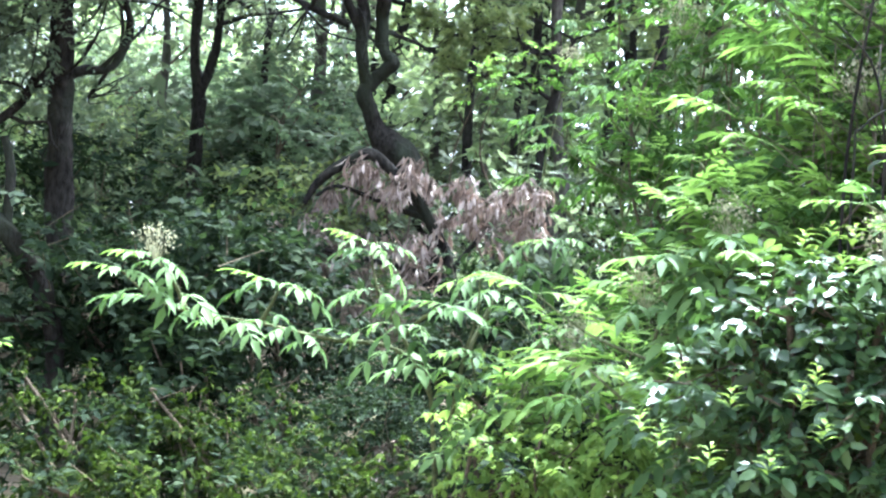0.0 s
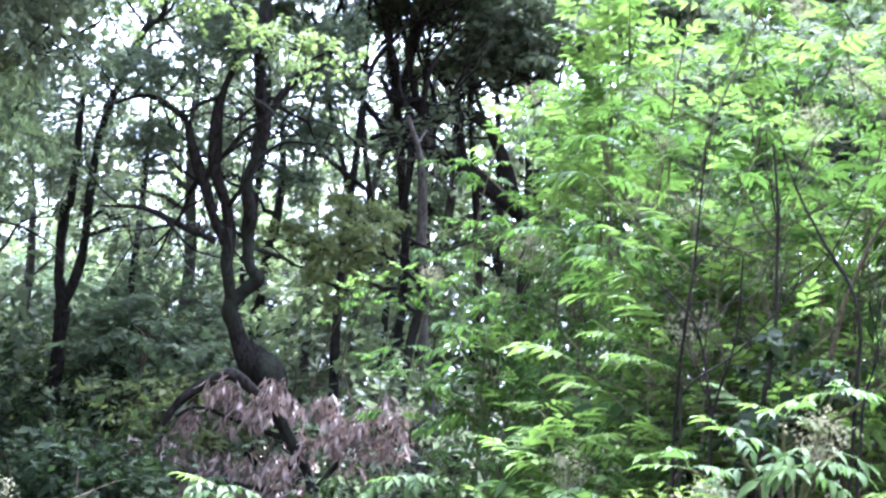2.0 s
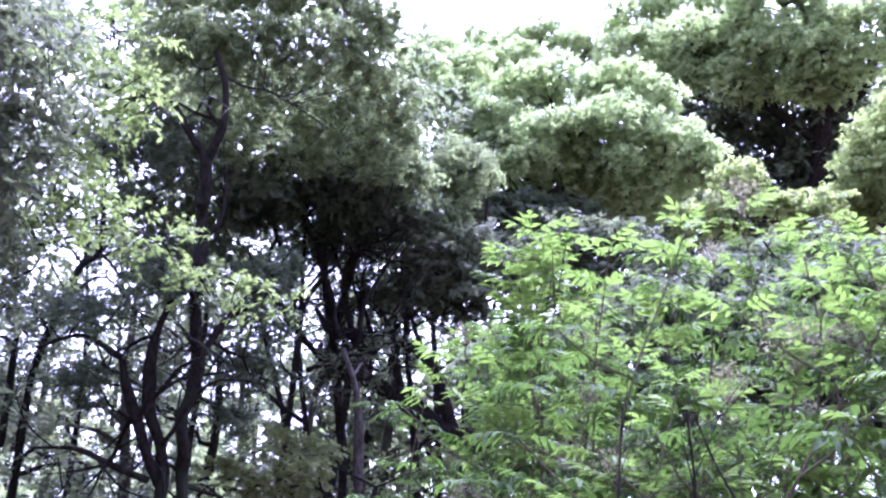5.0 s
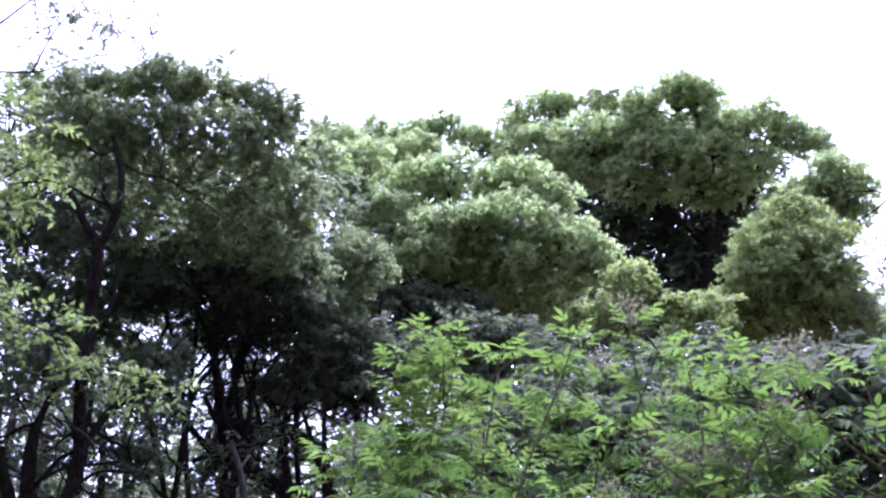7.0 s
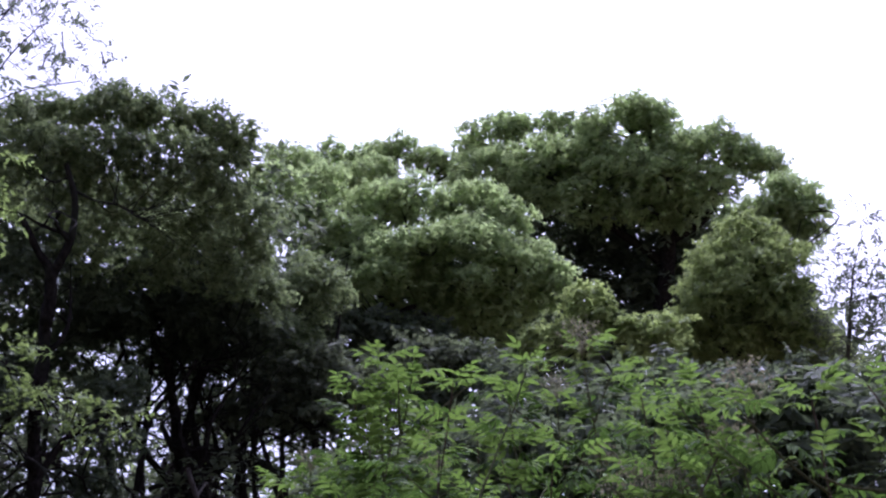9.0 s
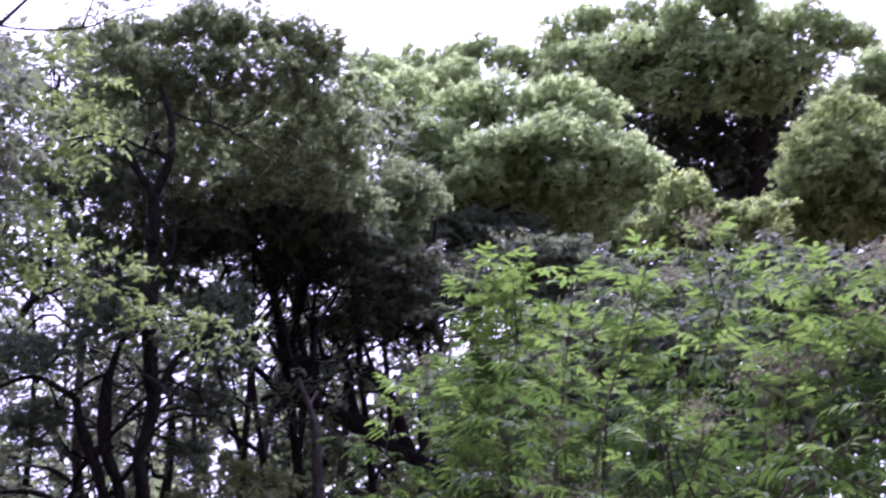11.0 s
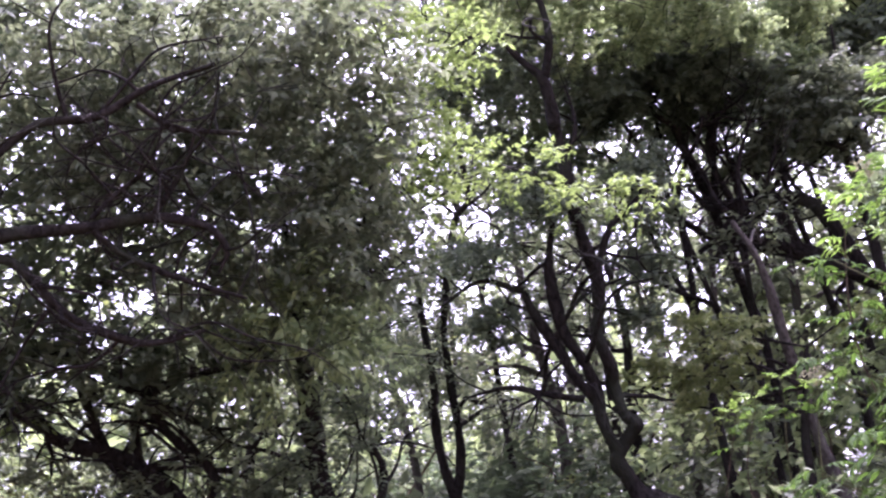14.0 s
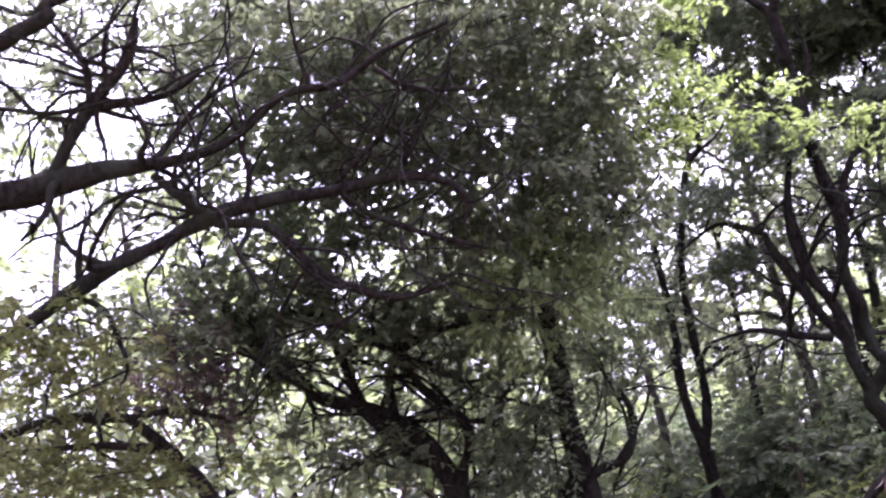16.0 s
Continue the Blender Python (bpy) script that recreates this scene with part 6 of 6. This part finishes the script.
def glossy_bush(foot, clumps, shoots):
    foot = np.array([foot[0], foot[1], float(ground_height(foot[0], foot[1]))])
    ob = thing("glossy_bush", foot, "dense dark bush with broad glossy leaves and yellow-green shoots", "shrub")
    rows = [(c[0] - foot[0], c[1] - foot[1], c[2] - foot[2], c[3], c[4]) for c in clumps]
    for x, y, z, rh, rv in rows:
        part("stem", tube([(rng.normal() * 0.1, rng.normal() * 0.1, -0.1, 0.02), (x * 0.5, y * 0.6, z * 0.55, 0.015), (x, y, z, 0.009), (x, y - 0.05, z + rv * 0.7, 0.004)], 4, 6)[0], TWIG, ob)
    me, twigs = sprays(rows, 0.05, 2.6, per_twig=9, fine="oval", width=0.52, droop=0.3, twig_length=2.4)
    tagged(part("inner_foliage", me, GLOSSY_LEAF_JOINED, ob), kind="stuff")
    tagged(part("brushwood", joined_tubes([[(*a, 0.004), (*b, 0.002)] for a, b in twigs], 1, 3), TWIG, ob), kind="stuff")
    for k in range(290):
        x, y, z, rh, rv = rows[k % len(rows)]
        d = unit(rng.normal(size=3) + np.array([0, -0.9, 0.5]))
        p = np.array([x, y, z]) + d * np.array([rh, rh, rv]) * rng.uniform(0.92, 1.12)
        set_leaf(ob, p, math.atan2(d[1], d[0]) + rng.normal() * 0.9, -0.25 + rng.normal() * 0.4, rng.uniform(0.8, 1.3), BROAD, rng.normal() * 0.5)
    for p in shoots:
        p = np.array(p) - foot
        n = 9
        h = np.linspace(0.05, 0.1, n)
        a = np.arange(n) * 2.4 + rng.uniform(0, 6)
        base = p + np.stack([h * 0.1, h * 0.1, h - 0.1], -1)
        along = np.stack([np.cos(a), np.sin(a), np.full(n, 0.6)], -1)
        v, f = blades(base, along, np.tile([0.0, 0.0, 1.0], (n, 1)) - along * 0.3, np.linspace(0.055, 0.03, n), 0.42)
        part("young_shoot", raw_mesh(v, f), SHOOT_LEAF, ob, "fresh yellow-green shoot")
    return ob


glossy_bush((0.96, 4.03), [(0.76, 3.39, 1.54, 0.16, 0.09), (0.96, 3.49, 1.58, 0.12, 0.09), (0.67, 3.56, 1.32, 0.19, 0.12), (0.86, 3.46, 1.39, 0.17, 0.12), (0.98, 3.37, 1.27, 0.12, 0.12), (0.77, 3.42, 1.16, 0.18, 0.12), (0.92, 3.33, 1.10, 0.16, 0.10), (0.67, 3.43, 1.01, 0.17, 0.09), (0.70, 3.50, 1.47, 0.09, 0.08), (0.96, 3.33, 1.47, 0.10, 0.07), (0.98, 3.33, 1.37, 0.09, 0.07), (0.89, 3.30, 1.35, 0.10, 0.07), (0.95, 3.23, 1.31, 0.09, 0.07)],
            [(0.38, 3.25, 1.27), (0.35, 3.35, 1.38), (0.42, 3.19, 1.24), (0.70, 2.99, 1.37), (0.74, 3.03, 1.42), (0.75, 2.97, 1.30), (0.64, 2.99, 1.22), (0.46, 3.24, 1.40), (0.57, 3.12, 1.35), (0.83, 3.35, 1.78), (0.78, 3.42, 1.76), (0.87, 3.29, 1.77), (0.92, 3.28, 1.80), (0.80, 3.37, 1.71), (0.85, 3.30, 1.70), (0.51, 3.02, 1.22)])


# ---------------------------------------------------------------- low mounds of small leaves
def mound(label, foot, clumps, leaf, mat, density, group="low leafy mounds", droop=0.5):
    foot = np.array([foot[0], foot[1], float(ground_height(foot[0], foot[1]))])
    rows = [(c[0] - foot[0], c[1] - foot[1], c[2] - foot[2] - (0.06 if mat is MOUND_LEAF else 0.0), c[3], c[4]) for c in clumps]
    tiers = []
    for x, y, z, rh, rv in rows:
        for k in range(5):
            a, r = rng.uniform(0, 6.28), rh * rng.uniform(0.25, 0.8)
            tiers.append((x + r * math.cos(a), y + r * math.sin(a), z + rv * (k - 1.6) * 0.5, rh * rng.uniform(0.3, 0.5), rv * 0.28))
    ob = shrub(label, rows[:5] + tiers if mat is SHADE_AND_IVY_LEAF else tiers, leaf, mat, density, fine=True, group=group, droop=droop)
    # near-black core that paints the shade in the gaps between tiers
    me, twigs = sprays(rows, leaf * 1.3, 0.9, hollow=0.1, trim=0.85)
    tagged(part("inner_foliage", me, SHADE_AND_IVY_LEAF, ob), kind="stuff")
    ob.location = foot
    return ob


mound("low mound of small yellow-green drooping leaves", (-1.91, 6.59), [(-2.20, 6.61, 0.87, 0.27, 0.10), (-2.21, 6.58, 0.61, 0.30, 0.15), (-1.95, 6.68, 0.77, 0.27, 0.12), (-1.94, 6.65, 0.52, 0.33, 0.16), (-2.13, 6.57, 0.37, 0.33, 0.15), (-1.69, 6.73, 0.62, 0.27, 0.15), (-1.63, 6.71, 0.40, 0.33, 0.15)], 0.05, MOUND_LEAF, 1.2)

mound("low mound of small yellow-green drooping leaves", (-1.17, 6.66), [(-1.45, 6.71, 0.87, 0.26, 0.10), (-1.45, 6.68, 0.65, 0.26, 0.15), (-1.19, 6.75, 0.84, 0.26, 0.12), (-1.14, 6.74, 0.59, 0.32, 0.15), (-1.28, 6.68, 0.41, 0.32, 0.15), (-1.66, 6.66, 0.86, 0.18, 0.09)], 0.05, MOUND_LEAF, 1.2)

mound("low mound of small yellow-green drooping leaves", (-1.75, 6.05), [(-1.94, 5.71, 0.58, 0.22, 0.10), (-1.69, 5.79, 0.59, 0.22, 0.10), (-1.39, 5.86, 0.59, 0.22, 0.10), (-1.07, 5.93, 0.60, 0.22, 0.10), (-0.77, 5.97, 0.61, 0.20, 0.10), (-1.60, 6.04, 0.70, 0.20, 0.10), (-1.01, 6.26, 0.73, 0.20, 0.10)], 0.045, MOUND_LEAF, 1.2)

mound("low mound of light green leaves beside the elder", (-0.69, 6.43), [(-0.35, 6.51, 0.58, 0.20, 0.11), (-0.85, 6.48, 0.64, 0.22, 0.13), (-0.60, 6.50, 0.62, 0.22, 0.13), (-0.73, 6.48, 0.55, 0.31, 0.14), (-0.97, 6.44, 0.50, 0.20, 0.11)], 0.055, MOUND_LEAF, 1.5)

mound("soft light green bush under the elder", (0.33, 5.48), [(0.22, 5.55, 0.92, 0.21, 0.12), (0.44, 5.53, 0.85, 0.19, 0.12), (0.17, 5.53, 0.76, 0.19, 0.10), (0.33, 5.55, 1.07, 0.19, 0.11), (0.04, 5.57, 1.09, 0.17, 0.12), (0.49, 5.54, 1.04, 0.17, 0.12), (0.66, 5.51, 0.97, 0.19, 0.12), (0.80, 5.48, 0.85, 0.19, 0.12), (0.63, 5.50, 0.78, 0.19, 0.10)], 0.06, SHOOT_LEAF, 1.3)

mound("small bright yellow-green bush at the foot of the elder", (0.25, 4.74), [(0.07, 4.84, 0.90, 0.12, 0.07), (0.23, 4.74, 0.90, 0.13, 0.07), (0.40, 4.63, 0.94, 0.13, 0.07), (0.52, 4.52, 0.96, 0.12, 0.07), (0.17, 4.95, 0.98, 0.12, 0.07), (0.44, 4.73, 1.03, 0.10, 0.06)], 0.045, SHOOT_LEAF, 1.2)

mound("dark shaded bush below the trees", (-2.17, 8.22), [(-2.39, 8.25, 1.24, 0.29, 0.18), (-2.03, 8.34, 1.28, 0.33, 0.18), (-2.20, 8.29, 0.98, 0.36, 0.18), (-1.79, 8.39, 1.01, 0.33, 0.18), (-2.48, 8.22, 1.52, 0.22, 0.15), (-1.54, 8.45, 1.32, 0.29, 0.16), (-1.17, 8.50, 1.14, 0.29, 0.16), (-1.44, 8.45, 0.97, 0.29, 0.15), (-2.82, 8.11, 1.00, 0.22, 0.18)], 0.055, SHADE_AND_IVY_LEAF, 1.5)

mound("dark shaded bush below the dead branch", (-0.71, 8.28), [(-0.93, 8.32, 1.10, 0.29, 0.16), (-0.58, 8.36, 1.13, 0.29, 0.18), (-0.69, 8.33, 0.83, 0.32, 0.18), (-0.28, 8.36, 0.94, 0.29, 0.18), (-0.09, 8.38, 1.24, 0.25, 0.18), (0.17, 8.38, 1.48, 0.21, 0.18)], 0.055, SHADE_AND_IVY_LEAF, 1.4)


# ---------------------------------------------------------------- dead, withered branch
def dead_branch(foot, wood, clumps):
    foot = np.array([foot[0], foot[1], float(ground_height(foot[0], foot[1]))])
    ob = thing("dead_branch", foot, "fallen branch hung with withered pinkish-brown leaves", "dead branch")
    shift = lambda rows: [(r[0] - foot[0], r[1] - foot[1], r[2] - foot[2], *r[3:]) for r in rows]
    paths = []
    for line in wood:
        me, path = tube(shift(line), 6, 7)
        part("limb", me, BARK, ob)
        paths.append(path)
    allwood = np.vstack(paths)
    base, along, up, size, rods = [], [], [], [], []
    for x, y, z, rh, rv in shift(clumps):
        c = np.array([x, y, z])
        s = allwood[np.argmin(np.linalg.norm(allwood[:, :3] - c, axis=1))]
        rods.append([(*s[:3], 0.012), (*((s[:3] + c) / 2 + [0, 0, 0.08]), 0.009), (*c, 0.006)])
        for k in range(int(11 * max(1, rh / 0.25))):
            d = unit(rng.normal(size=3))
            q = c + d * np.array([rh, rh, rv]) * rng.uniform(0.3, 1.0)
            rods.append([(*c, 0.005), (*((c + q) / 2 + [0, 0, 0.04]), 0.004), (*q, 0.0025)])
            m = rng.integers(4, 9)
            base.append(q + rng.normal(size=(m, 3)) * 0.022)
            a = rng.normal(size=(m, 3)) * 0.45
            a[:, 2] -= 1.0
            along.append(a), up.append(rng.normal(size=(m, 3))), size.append(rng.uniform(0.07, 0.13, m))
    v, f = blades(np.vstack(base), np.vstack(along), np.vstack(up), np.concatenate(size), 0.26, 0.45, 0.12)
    tagged(part("withered_foliage", raw_mesh(v, f), DEAD_LEAF, ob), kind="stuff")
    tagged(part("brushwood", joined_tubes(rods, 2, 4), DRY_WOOD, ob), kind="stuff")
    return ob


dead_branch((-0.07, 9.56),
            [[(-0.05, 9.56, 0.89, 0.041), (-0.24, 9.57, 1.77, 0.037), (-0.38, 9.56, 2.04, 0.041), (-0.54, 9.53, 2.27, 0.045), (-0.74, 9.50, 2.46, 0.046), (-0.90, 9.49, 2.55, 0.045), (-1.06, 9.49, 2.48, 0.040), (-1.24, 9.48, 2.32, 0.034), (-1.33, 9.47, 2.15, 0.020)],
             [(-0.43, 9.55, 2.12, 0.024), (-0.76, 9.52, 2.21, 0.020), (-1.09, 9.48, 2.30, 0.016), (-1.25, 9.47, 2.22, 0.012)],
             [(-0.24, 9.57, 1.77, 0.024), (-0.05, 9.56, 2.03, 0.020), (0.13, 9.54, 2.29, 0.012)],
             [(-0.22, 9.58, 1.69, 0.024), (-0.64, 9.56, 1.77, 0.020), (-1.21, 9.50, 1.84, 0.016), (-1.54, 9.45, 1.89, 0.012)],
             [(-0.12, 9.58, 1.29, 0.024), (-0.29, 8.96, 0.90, 0.019), (-0.43, 7.92, 0.62, 0.014)]],
            [(-0.94, 9.49, 2.40, 0.20, 0.09), (-1.13, 9.49, 2.22, 0.20, 0.11), (-0.84, 9.51, 2.24, 0.24, 0.12), (-0.61, 9.52, 2.35, 0.12, 0.12), (-0.43, 9.53, 2.36, 0.09, 0.12), (-0.30, 9.56, 2.07, 0.16, 0.14), (-0.58, 9.55, 1.98, 0.24, 0.16), (-0.90, 9.53, 1.95, 0.24, 0.14), (-0.55, 9.56, 1.70, 0.29, 0.16), (-0.87, 9.54, 1.65, 0.22, 0.14), (-0.69, 9.55, 1.85, 0.24, 0.14), (-0.10, 9.55, 2.19, 0.18, 0.14), (0.09, 9.54, 2.33, 0.18, 0.14), (-1.50, 9.46, 1.93, 0.14, 0.11), (-1.23, 9.49, 2.00, 0.16, 0.12), (0.27, 9.55, 2.14, 0.14, 0.14)] + [(-0.47, 7.51, 0.56, 0.19, 0.15), (-0.85, 9.55, 1.39, 0.20, 0.12), (-0.61, 9.56, 1.49, 0.24, 0.14), (-0.40, 9.57, 1.80, 0.18, 0.14), (-1.05, 9.52, 1.82, 0.20, 0.14), (-1.29, 9.49, 1.83, 0.16, 0.12), (0.37, 9.53, 2.35, 0.14, 0.12), (0.03, 9.56, 2.04, 0.18, 0.14), (-0.24, 9.53, 2.38, 0.14, 0.10), (-0.43, 7.33, 0.68, 0.10, 0.08), (-0.54, 7.21, 0.57, 0.10, 0.08), (-0.31, 7.27, 0.54, 0.10, 0.08), (-0.41, 7.20, 0.47, 0.12, 0.08), (-0.27, 9.33, 0.53, 0.14, 0.12), (-0.92, 9.29, 2.42, 0.14, 0.08), (-0.67, 9.27, 2.32, 0.14, 0.10), (-0.53, 9.31, 2.45, 0.12, 0.10), (-0.03, 9.44, 2.27, 0.20, 0.12), (0.28, 9.43, 2.38, 0.16, 0.12), (0.14, 9.45, 2.12, 0.20, 0.12)])


# ---------------------------------------------------------------- dry twigs in the thicket
def bare_shrub(label, foot, tips, mat=DRY_WOOD, thick=0.0042):
    foot = np.array([foot[0], foot[1], float(ground_height(foot[0], foot[1]))])
    ob = thing("bare_shrub", foot, label, "dry shrub", "dry twiggy shrubs")
    for tip in tips:
        e = np.array(tip) - foot
        b = rng.normal(size=3) * np.array([0.12, 0.12, 0])
        me, path = tube([(*b, thick), (*(b + e * [0.35, 0.35, 0.4]), thick * 0.85), (*(e * 0.72 + rng.normal(size=3) * 0.07), thick * 0.6), (*e, thick * 0.3)], 5, 5)
        part("stem", me, mat, ob)
        rods = []
        for k in range(9):
            q = path[rng.integers(len(path) // 3, len(path) - 1)]
            way = unit(rng.normal(size=3) * [1, 1, 0.6] + unit(e) * 0.7) * rng.uniform(0.15, 0.5)
            mid, end = q[:3] + way * 0.5 + rng.normal(size=3) * 0.02, q[:3] + way + rng.normal(size=3) * 0.03
            rods.append([(*q[:3], q[3] * 0.6), (*mid, q[3] * 0.45), (*end, 0.001)])
            for s in range(2):
                way2 = unit(way + rng.normal(size=3) * 0.15) * rng.uniform(0.08, 0.2)
                rods.append([(*mid, q[3] * 0.35), (*(mid + way2 + rng.normal(size=3) * 0.03), 0.001)])
        tagged(part("twig", joined_tubes(rods, 2, 3), mat, ob), kind="stuff")
    return ob


bare_shrub("dry brown twiggy shrub tangled in the elder", (1.14, 4.18), [(1.01, 4.14, 2.42), (1.14, 4.07, 2.61), (1.25, 4.02, 2.68), (0.95, 4.09, 2.19), (1.21, 3.90, 2.33), (1.09, 4.14, 2.79), (1.17, 3.93, 2.17)])

bare_shrub("dry brown twiggy shrub tangled in the elder", (1.22, 3.85), [(1.33, 3.74, 2.42), (1.44, 3.67, 2.55), (1.25, 3.70, 2.17), (1.51, 3.59, 2.31), (1.39, 3.75, 2.72), (1.07, 3.85, 2.24)])

bare_shrub("grey dry forked branches standing in the thicket", (1.77, 4.75), [(1.93, 4.53, 3.00), (2.01, 4.39, 3.01), (1.90, 4.63, 3.10), (2.00, 4.43, 2.87)], thick=0.014)

bare_shrub("thin dry red-brown canes at the thicket edge", (1.13, 3.67), [(1.38, 3.57, 1.97), (1.28, 3.61, 1.97), (1.40, 3.47, 1.77), (1.22, 3.72, 2.10)])


def stem_clump(label, lines, ivy):
    """Dark thin stems from the ground through the elder, ivy round their feet."""
    x, y = lines[0][0][:2]
    foot = np.array([x, y, float(ground_height(x, y))])
    ob = thing("stem_clump", foot, label, "dry shrub", "dry twiggy shrubs")
    for line in lines:
        rows = [(a - foot[0], b - foot[1], c - foot[2], r) for a, b, c, r in line]
        a, b, c, r = rows[0]
        low = float(ground_height(a * 0.7 + foot[0], b + 0.12 + foot[1])) - foot[2] - 0.05
        me, path = tube([(a * 0.7, b + 0.12, low, r * 1.2), (a * 0.85, b + 0.05, (low + c) / 2, r * 1.1)] + rows, 5, 6)
        part("stem", me, BARK, ob)
        rods = []
        for k in range(7):
            q = path[rng.integers(len(path) // 2, len(path) - 1)]
            way = unit(rng.normal(size=3) * [1, 0.6, 0.5] + [0, 0, 0.9]) * rng.uniform(0.1, 0.3)
            rods.append([(*q[:3], q[3] * 0.6), (*(q[:3] + way * 0.5 + rng.normal(size=3) * 0.015), q[3] * 0.4), (*(q[:3] + way), 0.0008)])
        tagged(part("twig", joined_tubes(rods, 2, 3), BARK, ob), kind="stuff")
    me, _ = sprays([(a - foot[0], b - foot[1], c - foot[2], rh, rv) for a, b, c, rh, rv in ivy], 0.042, 1.0, fine="oval", width=0.8, droop=0.6)
    tagged(part("ivy_foliage", me, SHADE_AND_IVY_LEAF, ob, "dark glossy ivy leaves"), kind="stuff")
    return ob


stem_clump("thin dark upright stems in the elder, dark ivy round their feet",
          [[(1.13, 3.46, 1.93, 0.0065), (1.14, 3.44, 2.08, 0.0059), (1.15, 3.42, 2.23, 0.0052), (1.14, 3.39, 2.39, 0.0045), (1.13, 3.36, 2.53, 0.0039), (1.10, 3.32, 2.71, 0.0032)],
           [(1.35, 3.36, 2.03, 0.0055), (1.35, 3.33, 2.21, 0.0049), (1.32, 3.32, 2.33, 0.0044), (1.25, 3.32, 2.44, 0.0038), (1.18, 3.32, 2.56, 0.0033), (1.12, 3.30, 2.68, 0.0027)],
           [(0.94, 3.65, 1.83, 0.0050), (0.94, 3.64, 2.04, 0.0045), (0.95, 3.61, 2.25, 0.0040), (0.96, 3.58, 2.41, 0.0035), (0.96, 3.54, 2.56, 0.0030), (0.96, 3.49, 2.75, 0.0025)],
           [(1.01, 3.53, 1.84, 0.0045), (1.02, 3.52, 2.02, 0.0037), (1.06, 3.48, 2.20, 0.0030), (1.06, 3.44, 2.42, 0.0022)],
           [(1.02, 3.56, 1.84, 0.0045), (1.00, 3.54, 2.08, 0.0037), (0.95, 3.53, 2.24, 0.0030), (0.85, 3.54, 2.34, 0.0022)],
           [(0.92, 3.50, 1.92, 0.0035), (0.93, 3.48, 2.05, 0.0031), (1.05, 3.44, 2.15, 0.0026), (1.18, 3.37, 2.32, 0.0022), (1.19, 3.35, 2.42, 0.0018)],
           [(1.31, 3.22, 1.88, 0.0045), (1.32, 3.21, 2.04, 0.0037), (1.34, 3.18, 2.15, 0.0030), (1.31, 3.17, 2.27, 0.0022)]],
          [(1.19, 3.45, 2.11, 0.07, 0.06), (1.21, 3.46, 2.05, 0.08, 0.06), (1.16, 3.49, 2.02, 0.07, 0.06), (1.23, 3.45, 1.98, 0.07, 0.06), (1.18, 3.49, 1.94, 0.08, 0.07)])
